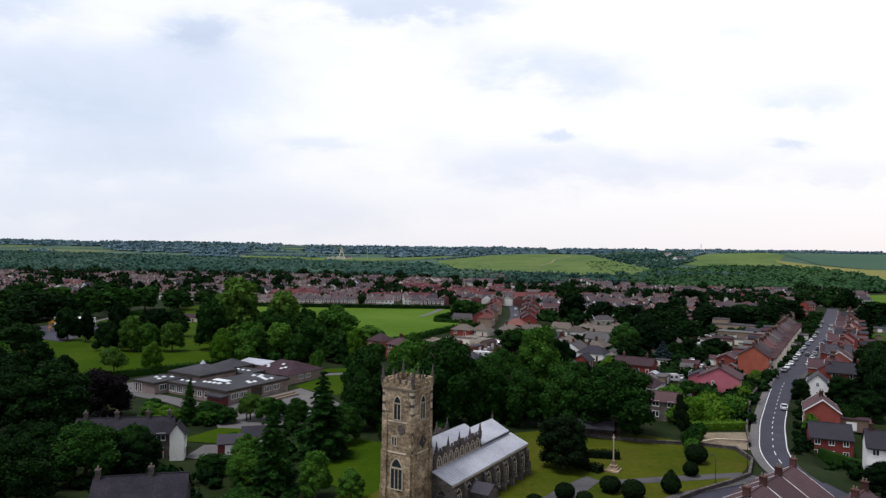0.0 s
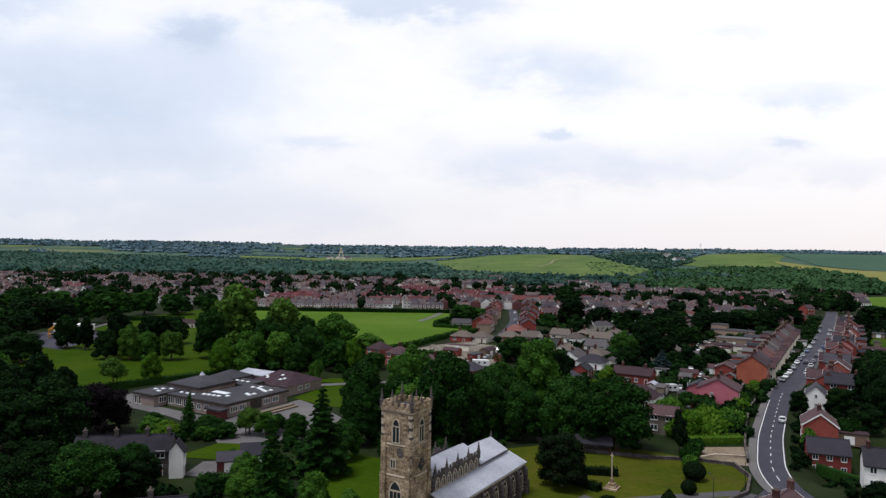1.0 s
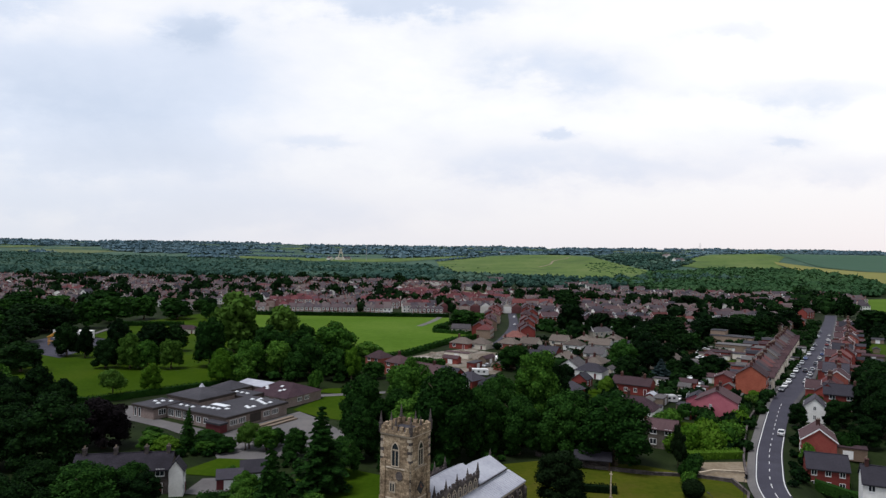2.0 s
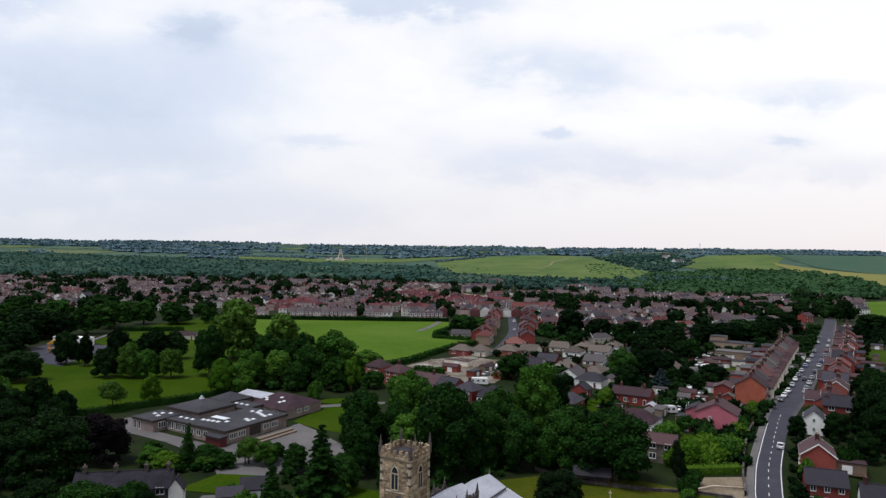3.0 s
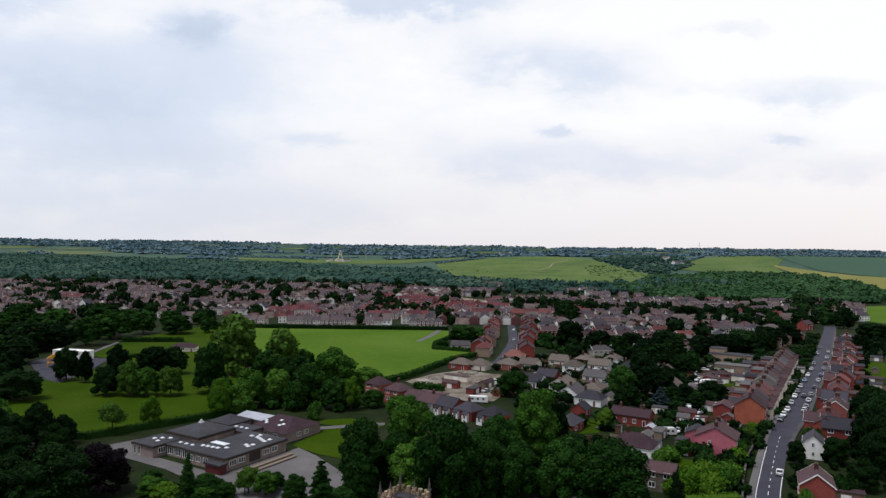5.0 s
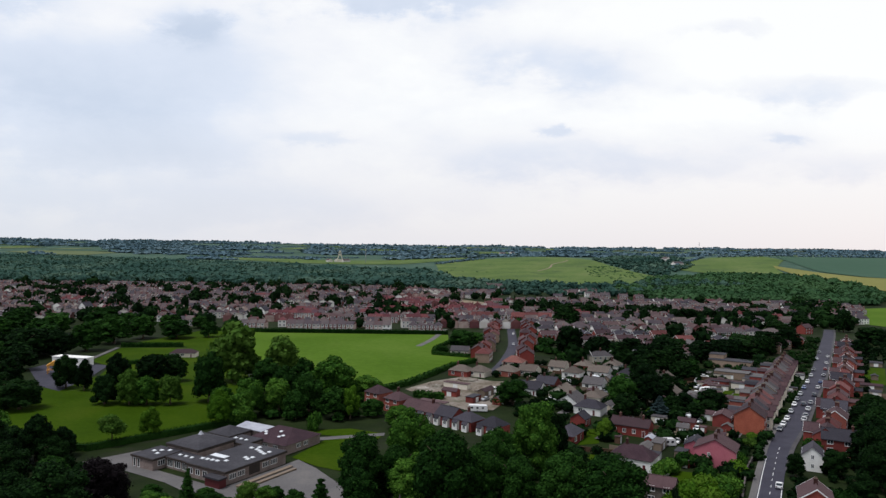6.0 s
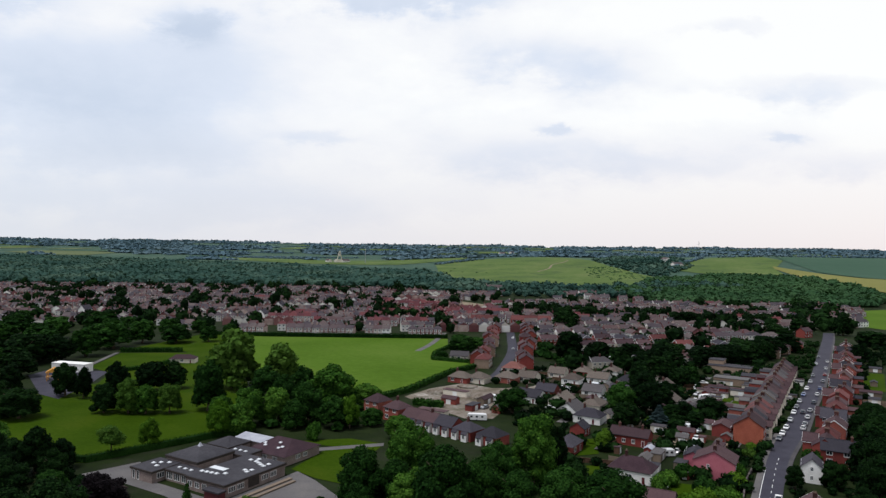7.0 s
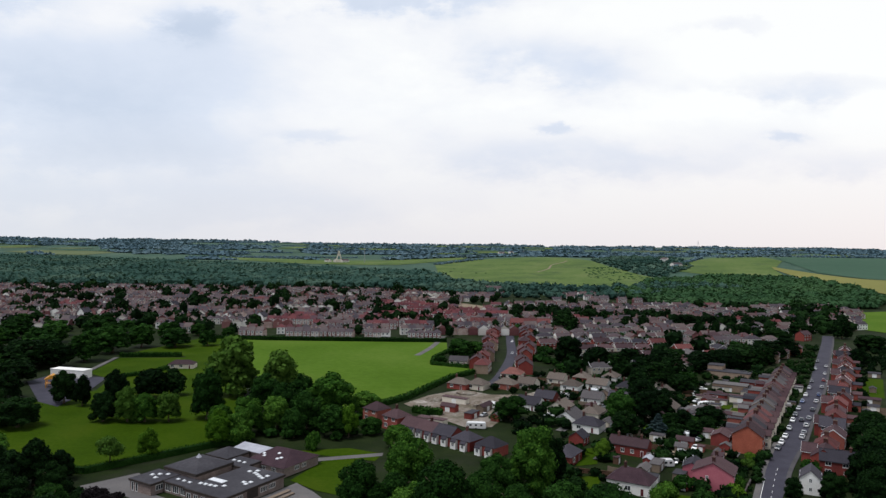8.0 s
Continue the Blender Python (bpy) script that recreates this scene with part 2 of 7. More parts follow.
STONE_DARK = coursed("sooty_sandstone", [(0.050, 0.042, 0.042), (0.095, 0.080, 0.078), (0.165, 0.14, 0.13)], (0.5, 0.45, 0.4), 0.6, 0.30, 0.9, tone=0.55)
STONE_GREY = coursed("cottage_stone", [(0.10, 0.085, 0.070), (0.15, 0.13, 0.11), (0.21, 0.185, 0.155)], (0.6, 0.55, 0.5), 0.5, 0.26, 0.9, tone=0.6)
STONE_TRIM = surface("dressed_stone", [(0.208, 0.169, 0.13), (0.39, 0.325, 0.247), (0.52, 0.442, 0.338)], 0.6, 0.85, 0.4, 6)
LEAD = surface("lead_sheet", [(0.2782, 0.2848, 0.3312), (0.3643, 0.3709, 0.4173), (0.4372, 0.4438, 0.4836)], 0.25, 0.45, 0.15, 6, metal=0.15, spec=0.5)
SLATE = coursed("slate_roof", [(0.0216, 0.0202, 0.0274), (0.0346, 0.0317, 0.0418), (0.054, 0.049, 0.0619)], (0.7, 0.7, 0.7), 0.32, 0.20, 0.7, spread="object", tone=0.82)
TILE_RED = coursed("clay_tile_roof", [(0.0772, 0.0264, 0.0264), (0.1134, 0.0367, 0.036), (0.1588, 0.0574, 0.0544)], (0.7, 0.66, 0.66), 0.30, 0.26, 0.8, spread="object", tone=0.84)
TILE_BROWN = coursed("brown_tile_roof", [(0.0417, 0.0253, 0.0297), (0.0639, 0.0383, 0.0434), (0.096, 0.0577, 0.061)], (0.7, 0.66, 0.66), 0.33, 0.30, 0.85, spread="object", tone=0.84)
TILE_MAROON = coursed("maroon_tile_roof", [(0.0279, 0.0162, 0.0225), (0.0432, 0.0231, 0.0304), (0.0593, 0.0347, 0.0423)], (0.7, 0.66, 0.66), 0.30, 0.26, 0.8, tone=0.84)
SLATE_DARK = coursed("old_dark_slate_roof", [(0.0112, 0.0096, 0.0136), (0.0192, 0.0168, 0.024), (0.0336, 0.0288, 0.0384)], (0.7, 0.7, 0.7), 0.32, 0.20, 0.8, tone=0.8)
GREY_TILE = coursed("grey_tile_roof", [(0.0551, 0.0506, 0.0551), (0.0842, 0.0778, 0.081), (0.1231, 0.1134, 0.1102)], (0.7, 0.66, 0.66), 0.33, 0.30, 0.85, spread="object", tone=0.84)
TAN_TILE = coursed("tan_concrete_tiles", [(0.076, 0.0621, 0.0539), (0.1077, 0.0887, 0.076), (0.1521, 0.1267, 0.1077)], (0.7, 0.66, 0.66), 0.33, 0.30, 0.85, spread="object", tone=0.84)
CLAY_BRIGHT = coursed("new_clay_tiles", [(0.144, 0.0576, 0.0475), (0.18, 0.0756, 0.0634), (0.216, 0.0972, 0.0828)], (0.7, 0.66, 0.66), 0.30, 0.26, 0.8, tone=0.85)
FELT = surface("grey_felt_roof", [(0.0266, 0.0254, 0.0307), (0.0402, 0.0384, 0.0449), (0.059, 0.0567, 0.0638)], 0.12, 0.8, 0.2, 10, stains=0.5, stain_scale=0.2, stain=(0.0295, 0.0295, 0.0325))
BRICK = coursed("red_brick", [(0.1622, 0.0409, 0.0357), (0.2317, 0.0495, 0.0422), (0.2858, 0.071, 0.0573), (0.3243, 0.113, 0.0864)], (0.8, 0.75, 0.7), 0.225, 0.075, 0.9, spread="object", tone=0.75, bump=0.3)
BRICK_SOOTY = coursed("sooty_chimney_brick", [(0.055, 0.026, 0.024), (0.080, 0.034, 0.031), (0.11, 0.052, 0.046)], (0.8, 0.75, 0.7), 0.225, 0.075, 0.9, spread="object", tone=0.75, bump=0.3)
BRICK_BUFF = coursed("buff_brick", [(0.18, 0.126, 0.0936), (0.252, 0.186, 0.138), (0.348, 0.264, 0.204)], (0.8, 0.75, 0.7), 0.225, 0.075, 0.9, spread="object", tone=0.8, bump=0.3)
BRICK_GREY = coursed("grey_school_brick", [(0.18, 0.138, 0.126), (0.264, 0.21, 0.192), (0.372, 0.3, 0.282)], (0.8, 0.75, 0.7), 0.225, 0.075, 0.9, tone=0.8, bump=0.3)
BRICK_ORANGE = coursed("orange_brick", [(0.275, 0.0775, 0.05), (0.35, 0.1, 0.0625), (0.425, 0.1375, 0.085)], (0.8, 0.75, 0.7), 0.225, 0.075, 0.9, tone=0.8, bump=0.3)
PINK = surface("pink_painted_brick", [(0.322, 0.0952, 0.1232), (0.392, 0.1176, 0.1512), (0.462, 0.1512, 0.182)], 0.3, 0.85, 0.3, 12, stains=0.3, stain_scale=0.3, stain=(0.336, 0.119, 0.14))
WHITE = surface("white_render", [(0.62, 0.61, 0.58), (0.74, 0.73, 0.70), (0.82, 0.81, 0.78)], 0.3, 0.85, 0.2, 10, stains=0.3, stain_scale=0.35, stain=(0.5, 0.48, 0.44))
CREAM = surface("cream_render", [(0.462, 0.418, 0.341), (0.594, 0.539, 0.451), (0.693, 0.638, 0.55)], 0.3, 0.9, 0.2, 10, spread="object")
WHITE_PAINT = surface("white_paint", [(0.66, 0.66, 0.65), (0.80, 0.80, 0.79)], 1.0, 0.5, 0.05, 6)
DARK_PAINT = surface("dark_fascia", [(0.035, 0.028, 0.026), (0.055, 0.045, 0.04)], 0.8, 0.6, 0.1, 6)
RED_PAINT = surface("maroon_panel", [(0.09, 0.022, 0.025), (0.12, 0.03, 0.032)], 0.8, 0.5, 0.1, 6)
TIMBER = surface("weathered_timber", [(0.13, 0.10, 0.075), (0.22, 0.17, 0.13)], 1.0, 0.9, 0.3, 9, spread="object")
TIMBER_BROWN = surface("brown_stained_timber", [(0.07, 0.040, 0.026), (0.12, 0.070, 0.045)], 1.0, 0.9, 0.3, 9)
BUFF_POT = surface("buff_clay", [(0.14, 0.105, 0.077), (0.21, 0.161, 0.119)], 2.0, 0.8, 0.1, 5)
TERRACOTTA = surface("terracotta", [(0.25, 0.10, 0.06), (0.34, 0.15, 0.09)], 2.0, 0.8, 0.1, 5)
YELLOW_PLASTIC = surface("orange_play_plastic", [(0.55, 0.25, 0.04), (0.65, 0.33, 0.06)], 1.0, 0.5, 0.05, 6)
METAL = surface("galvanised_steel", [(0.30, 0.31, 0.32), (0.42, 0.43, 0.44)], 1.5, 0.45, 0.05, 6, metal=0.7)
IRON = surface("black_iron", [(0.02, 0.02, 0.022), (0.04, 0.04, 0.042)], 2.0, 0.6, 0.1, 6)
BARK = surface("bark", [(0.055, 0.042, 0.030), (0.10, 0.078, 0.055)], 1.5, 0.95, 0.6, 6)
PANE = glass("window_glass")
SKYLIGHT = glass("skylight_acrylic", (0.62, 0.64, 0.66), 0.2)
TYRE = surface("tyre_rubber", [(0.015, 0.015, 0.016), (0.03, 0.03, 0.03)], 3.0, 0.8, 0.1, 6)
LEAF_DARK = leaves("dark_foliage", [(0.0041, 0.0154, 0.0028), (0.0097, 0.032, 0.0052), (0.0266, 0.0724, 0.0118)], 0.12, 0.35)
LEAF_MID = leaves("green_foliage", [(0.0125, 0.0403, 0.0056), (0.0282, 0.0773, 0.0098), (0.06564, 0.1432, 0.0186)], 0.16, 0.35)
LEAF_LIGHT = leaves("light_foliage", [(0.0288, 0.0773, 0.0056), (0.0462, 0.1075, 0.0078), (0.0701, 0.1344, 0.0134)], 0.2)
LEAF_OLIVE = leaves("olive_foliage", [(0.0187, 0.0504, 0.007), (0.0329, 0.0756, 0.0105), (0.0531, 0.1042, 0.0168)], 0.16)
# near-black copy of the dark foliage, with shade put into its colour
LEAF_SHADE = leaves("shade_dark_foliage", [(0.0014, 0.0058, 0.0018), (0.0032, 0.0115, 0.0026), (0.01067, 0.02997, 0.00648)], 0.1, 0.35)
LEAF_YEW = leaves("yew_foliage", [(0.0034, 0.0084, 0.0031), (0.0054, 0.0126, 0.0039), (0.0088, 0.0182, 0.0055)], 0.08)
LEAF_COPPER = leaves("copper_foliage", [(0.005, 0.004, 0.005), (0.009, 0.007, 0.008), (0.013, 0.010, 0.011)], 0.08)
LEAF_BLUE = leaves("blue_conifer_foliage", [(0.0184, 0.0326, 0.0328), (0.0253, 0.043, 0.0448), (0.0326, 0.0525, 0.0546)], 0.1)
# lightened to carry some of the distance haze in its colour
LEAF_YOUNG = leaves("young_forest_foliage", [(0.0177, 0.0466, 0.0202), (0.0285, 0.0661, 0.0274), (0.0448, 0.0914, 0.0369)], 0.12, 0.0, 0.012, 0.18)
# distance haze put into the colour here too: paler, with raised blue
LEAF_WOOD = leaves("hazed_wood_foliage", [(0.0175, 0.0432, 0.0358), (0.0307, 0.0663, 0.0527), (0.0672, 0.1096, 0.0801)], 0.1, 0.0, 0.007, 0.18)


def car_paint(name, colour):
    m = surface(name, [tuple(c * 0.9 for c in colour), colour], 1.0, 0.3, 0.0, 5, spec=0.5)
    m.node_tree.nodes["Principled BSDF"].inputs["Coat Weight"].default_value = 0.6
    return m


CAR_WHITE, CAR_GREY, CAR_DARK = car_paint("white_car_paint", (0.70, 0.70, 0.70)), car_paint("grey_car_paint", (0.30, 0.31, 0.33)), car_paint("dark_car_paint", (0.03, 0.035, 0.05))
CAR_BLUE, CAR_RED = car_paint("blue_car_paint", (0.06, 0.10, 0.25)), car_paint("red_car_paint", (0.28, 0.03, 0.03))


# ---- building tools ----
class Shell:
    """Vertices and faces of one part, with a material slot for each face."""

    def __init__(self):
        self.v, self.f, self.m = [], [], []

    def face(self, pts, slot=0):
        i = len(self.v)
        self.v += [tuple(p) for p in pts]
        self.f.append(tuple(range(i, i + len(pts))))
        self.m.append(slot)

    def box(self, x0, y0, z0, x1, y1, z1, slot=0, taper=0.0):
        i = len(self.v)
        t = taper
        self.v += [(x0, y0, z0), (x1, y0, z0), (x1, y1, z0), (x0, y1, z0), (x0 + t, y0 + t, z1), (x1 - t, y0 + t, z1), (x1 - t, y1 - t, z1), (x0 + t, y1 - t, z1)]
        for q in ((3, 2, 1, 0), (4, 5, 6, 7), (0, 1, 5, 4), (1, 2, 6, 5), (2, 3, 7, 6), (3, 0, 4, 7)):
            self.f.append(tuple(i + k for k in q))
            self.m.append(slot)

    def solid(self, ring, way, slot=0):
        """A prism: a flat ring of points pushed along way."""
        n, i = len(ring), len(self.v)
        self.v += [tuple(p) for p in ring] + [tuple(Vector(p) + Vector(way)) for p in ring]
        self.f += [tuple(range(i + n - 1, i - 1, -1)), tuple(range(i + n, i + 2 * n))]
        self.f += [(i + k, i + (k + 1) % n, i + n + (k + 1) % n, i + n + k) for k in range(n)]
        self.m += [slot] * (n + 2)

    def tube(self, a, b, r0, r1, sides=6, slot=0, cap=True):
        a, b = Vector(a), Vector(b)
        way = (b - a).normalized()
        p = way.orthogonal().normalized()
        q = way.cross(p)
        i = len(self.v)
        for c, r in ((a, r0), (b, r1)):
            self.v += [tuple(c + (p * math.cos(k * math.tau / sides) + q * math.sin(k * math.tau / sides)) * r) for k in range(sides)]
        self.f += [(i + k, i + (k + 1) % sides, i + sides + (k + 1) % sides, i + sides + k) for k in range(sides)]
        self.m += [slot] * sides
        if cap:
            self.f += [tuple(range(i + sides - 1, i - 1, -1)), tuple(range(i + sides, i + 2 * sides))]
            self.m += [slot] * 2

    def mesh(self, name, *mats, smooth=False):
        me = bpy.data.meshes.new(name)
        me.from_pydata(self.v, [], self.f)
        for m in mats:
            me.materials.append(m)
        if len(mats) > 1:
            me.polygons.foreach_set("material_index", self.m)
        if smooth:
            me.polygons.foreach_set("use_smooth", [True] * len(me.polygons))
        me.update()
        return me


def part(name, shape, mats, parent=None, label="", at=None):
    """Links a Shell or a ready mesh as one object, under a thing or a part."""
    mats = mats if isinstance(mats, tuple) else (mats,)
    me = shape.mesh(name, *mats) if isinstance(shape, Shell) else shape
    ob = new(name, me)
    ob.parent = parent
    if at is not None:
        ob.matrix_local = at
    if label:
        ob["label"] = label
    return ob


def thing(name, m, label, category, group="", kind=""):
    ob = new(name)
    ob.empty_display_size = 0.5
    ob.matrix_world = m
    return tagged(ob, label, category, group, kind)


def smooth01(a, b, x):
    k = min(1.0, max(0.0, (x - a) / (b - a)))
    return k * k * (3 - 2 * k)


def height(x, y):
    """The lie of the land: level round the church, a shallow valley, then hills."""
    s = smooth01
    z = -4 * s(250, 520, y) - 5 * s(480, 800, y) + 6 * s(1200, 1900, y) + 12 * s(1800, 2800, y) + 20 * s(2600, 4600, y)
    z += 27 * math.exp(-(((x - 290) / 330) ** 2)) * s(1120, 1950, y) * (1 - 0.8 * s(2000, 2600, y))
    z += s(150, 750, x - 0.12 * y + 100) * (21 * s(850, 1220, y) + 20 * s(1200, 1800, y)) * (1 - 0.85 * s(1850, 2500, y))
    z -= 4.2 * s(5, 13, x - 70 - 0.5 * (y - 148)) * s(136, 146, y) * (1 - s(160, 172, y))
    z += 9 * s(300, 1500, -x) * s(1200, 3500, y) + 7 * s(1200, 2400, x) * s(3000, 4700, y)
    return z


def spot(x, y, yaw=0.0, up=0.0):
    return pose(x, y, height(x, y) + up, 0, 0, yaw)


def steps(a, b, first, grow):
    v, d = [a], first
    while v[-1] < b:
        v.append(v[-1] + d)
        d *= grow
    return v


# ---- ground ----
ys = [-600, -300, -100, 0] + steps(20, 120, 20, 1.0) + steps(124, 180, 4, 1.0) + steps(200, 700, 20, 1.0) + steps(730, 4990, 30, 1.035)
half = [0] + steps(20, 60, 20, 1.0) + steps(64, 108, 4, 1.0) + steps(120, 400, 20, 1.0) + steps(430, 4300, 32, 1.08)
xs = sorted({-v for v in half} | set(half))
g = Shell()
g.v = [(x, y, height(x, y) - (60 if y > 4900 else 0)) for y in ys for x in xs]
nx = len(xs)
g.f = [(j * nx + i, j * nx + i + 1, (j + 1) * nx + i + 1, (j + 1) * nx + i) for j in range(len(ys) - 1) for i in range(nx - 1)]
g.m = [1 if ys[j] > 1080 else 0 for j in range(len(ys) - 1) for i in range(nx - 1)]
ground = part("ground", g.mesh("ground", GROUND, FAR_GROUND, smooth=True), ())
tagged(ground, "rolling ground of gardens, rough grass and soil", "ground", kind="structure")


def sheet(name, poly, mat, up, label, step=20.0, category="ground"):
    """A patch of another surface that lies on the ground."""
    bm = bmesh.new()
    bm.faces.new([bm.verts.new((x, y, 0)) for x, y in poly])
    for axis in (0, 1):
        lo, hi = min(p[axis] for p in poly), max(p[axis] for p in poly)
        k = math.ceil(lo / step) * step
        while k < hi:
            bmesh.ops.bisect_plane(bm, geom=bm.verts[:] + bm.edges[:] + bm.faces[:], plane_co=(k, k, 0), plane_no=(1, 0, 0) if axis == 0 else (0, 1, 0))
            k += step
    bmesh.ops.triangulate(bm, faces=bm.faces[:])
    for v in bm.verts:
        v.co.z = height(v.co.x, v.co.y) + up
    bmesh.ops.recalc_face_normals(bm, faces=bm.faces[:])
    if sum(f.normal.z for f in bm.faces) < 0:
        bmesh.ops.reverse_faces(bm, faces=bm.faces[:])
    me = bpy.data.meshes.new(name)
    bm.to_mesh(me)
    bm.free()
    me.materials.append(mat)
    return tagged(new(name, me), label, category, kind="structure")


def resample(path, gap):
    out_pts, carry = [Vector((*path[0], 0))], 0.0
    for a, b in zip(path, path[1:]):
        a, b = Vector((*a, 0)), Vector((*b, 0))
        d = (b - a).length
        k = gap - carry
        while k < d:
            out_pts.append(a.lerp(b, k / d))
            k += gap
        carry = d - (k - gap)
    return out_pts


def curved(path, n=6):
    """A smooth line through the points."""
    p = [Vector((*q, 0)) for q in path]
    p = [2 * p[0] - p[1]] + p + [2 * p[-1] - p[-2]]
    r = []
    for i in range(1, len(p) - 2):
        for k in range(n):
            t = k / n
            a, b, c, d = p[i - 1 : i + 3]
            r.append(0.5 * (2 * b + (c - a) * t + (2 * a - 5 * b + 4 * c - d) * t * t + (3 * b - a - 3 * c + d) * t ** 3))
    r.append(p[-2])
    return [(v.x, v.y) for v in r]


def strip(shell, path, left, right, up, thick=0.0, slot=0, dash=None):
    """A band along a path, from left to right of it in metres; dash: length and gap."""
    pts = [Vector((*q, 0)) for q in path]
    rows, run, lens = [], 0.0, []
    for i, p in enumerate(pts):
        w = (pts[min(i + 1, len(pts) - 1)] - pts[max(i - 1, 0)]).normalized()
        s = Vector((w.y, -w.x, 0))
        if i:
            run += (p - pts[i - 1]).length
        lens.append(run)
        a, b = p + s * (left(p.x, p.y) if callable(left) else left), p + s * (right(p.x, p.y) if callable(right) else right)
        rows.append((Vector((a.x, a.y, height(a.x, a.y) + up)), Vector((b.x, b.y, height(b.x, b.y) + up))))
    for i in range(len(rows) - 1):
        if dash and (lens[i] % (dash[0] + dash[1])) > dash[0]:
            continue
        (a, b), (c, d) = rows[i], rows[i + 1]
        shell.face((a, b, d, c), slot)
        if thick:
            down = Vector((0, 0, -thick))
            shell.face((a + down, a, c, c + down), slot)
            shell.face((b, b + down, d + down, d), slot)
    return shell


# ---- surfaces on the ground ----
sheet("playing_field", [(-175, 528), (-128, 522), (6, 523), (6, 470), (-2, 442), (-3, 422), (26, 407), (26, 398), (7, 376), (-14, 323), (-30, 299), (-44, 304), (-58, 340), (-90, 368), (-140, 424)], PLAY_FIELD, 0.15, "mown green playing field", 20, "field")
sheet("park_lawn", [(-215, 300), (-169, 305), (-160, 332), (-170, 372), (-146, 398), (-165, 470), (-178, 526), (-142, 424), (-92, 340), (-84, 300), (-74, 243), (-87, 230), (-106, 212), (-120, 214), (-165, 250)], LAWN, 0.12, "open park lawn with scattered trees", 20, "lawn")
sheet("bowling_green", [(-186, 377), (-194, 432), (-152, 437), (-147, 402), (-168, 361)], LAWN, 0.2, "square bowling green of pale mown grass", 20, "lawn")
sheet("upper_park_lawn", [(-200, 440), (-150, 442), (-146, 398), (-128, 420), (-140, 470), (-150, 522), (-178, 527)], LAWN, 0.16, "open grass beyond the pavilion", 20, "lawn")
sheet("green_path", [(-190, 378), (-198, 433), (-195.5, 433), (-187, 378)], YARD, 0.24, "pale path beside the bowling green", 20, "path")
sheet("park_court", [(-203, 350), (-202, 374), (-170, 364), (-162, 328), (-159, 296), (-172, 305)], ASPHALT, 0.18, "grey tarmac ball court in the park", 20, "court")
sheet("school_yard", [(-48, 156), (-56, 172), (-72, 186), (-88, 196), (-84, 202), (-78, 196), (-56, 182), (-41, 207), (-34.5, 199.5), (-26, 186.6), (-21, 173), (-31, 167), (-42, 157)], YARD, 0.1, "pale tarmac school playground", 20, "yard")
sheet("school_drive", [(-99, 190), (-102, 202), (-90, 214), (-86, 208), (-86, 196), (-91, 190)], YARD, 0.11, "pale tarmac drive beside the school", 20, "path")
sheet("school_lawn", [(-43.3, 209), (-33.5, 236.4), (-26, 236), (-27, 197), (-34.5, 201)], LAWN, 0.12, "small green lawn beside the school", 20, "lawn")
sheet("school_back_lawn", [(-56, 236), (-30, 242), (-18, 236), (-20, 228), (-33, 232), (-50, 237)], LAWN, 0.14, "grass strip behind the school", 20, "lawn")
sheet("school_path", [(-41, 230), (-18, 237), (-18, 233.5), (-40, 226.5)], YARD, 0.17, "pale path past the school lawn", 20, "path")
sheet("churchyard", [(-22, 92), (-16, 126), (6, 140), (10, 158), (27, 164), (47, 160), (62, 149), (62, 141), (54, 129), (43, 122), (30, 92)], DRY_GRASS, 0.08, "churchyard grass, mown and slightly worn", 10, "lawn")
sheet("churchyard_path", [(2, 97), (8.2, 96.6), (24.5, 121), (29, 128), (27, 130.5), (21, 124)], PAVING, 0.12, "pale churchyard path beside the church", 10, "path")
sheet("churchyard_walk", [(29, 128), (44, 131.5), (57, 134), (57, 131.5), (44, 128.5), (31, 126)], PAVING, 0.125, "pale path across the churchyard", 10, "path")
sheet("dry_plot", [(56, 152), (59, 163), (72, 164), (67, 149)], EARTH, 0.1, "bare dry plot with a low wall", 10, "ground")
sheet("works_yard", [(-15, 311), (-4, 330), (12, 345), (25, 333), (41, 334), (51, 347), (38, 312), (29, 292), (21, 272), (10, 272), (-3, 290)], RUBBLE, 0.1, "bare sandy yard with rubble", 20, "ground")
sheet("garden_lawn", [(-56, 150), (-44, 148), (-36, 152), (-37, 160), (-50, 161)], LAWN, 0.12, "garden lawn by the manor house", 10, "lawn")
sheet("house_drive", [(-50, 138), (-44, 137), (-40, 142), (-42, 148), (-49, 147)], YARD, 0.14, "pale gravel drive", 10, "path")
sheet("side_garden_lawn", [(-24, 128), (-12, 118), (-8, 128), (-11, 150), (-22, 156), (-30, 148)], LAWN, 0.12, "grass glade among churchyard trees", 10, "lawn")
sheet("bungalow_lawn", [(44.6, 225.8), (51.4, 244.7), (56, 246.4), (52, 228)], LAWN, 0.12, "small bright bungalow lawn", 10, "lawn")
sheet("side_road_lawn", [(60.4, 190.3), (65, 202.5), (72.2, 199.9), (68.6, 189.8)], LAWN, 0.12, "lawn of a house by the road", 10, "lawn")
sheet("rear_lawn", [(36, 203), (40, 216.5), (50, 215.5), (47.5, 201.5)], LAWN, 0.12, "back garden lawn", 10, "lawn")
sheet("valley_meadow", [(393, 671), (400, 632), (470, 700), (560, 830), (560, 870), (488, 842)], PLAY_FIELD, 0.3, "bright green meadow on the slope", 40, "field")
sheet("hill_pasture", [(-13, 1777), (33, 1960), (125, 1940), (245, 1985), (340, 1985), (378, 1800), (384, 1602), (400, 1440), (418, 1338), (371, 1187), (241, 1156), (175, 1207), (75, 1310), (2, 1372)], HILL_GRASS, 0.9, "rounded green hill of rough pasture", 60, "field")
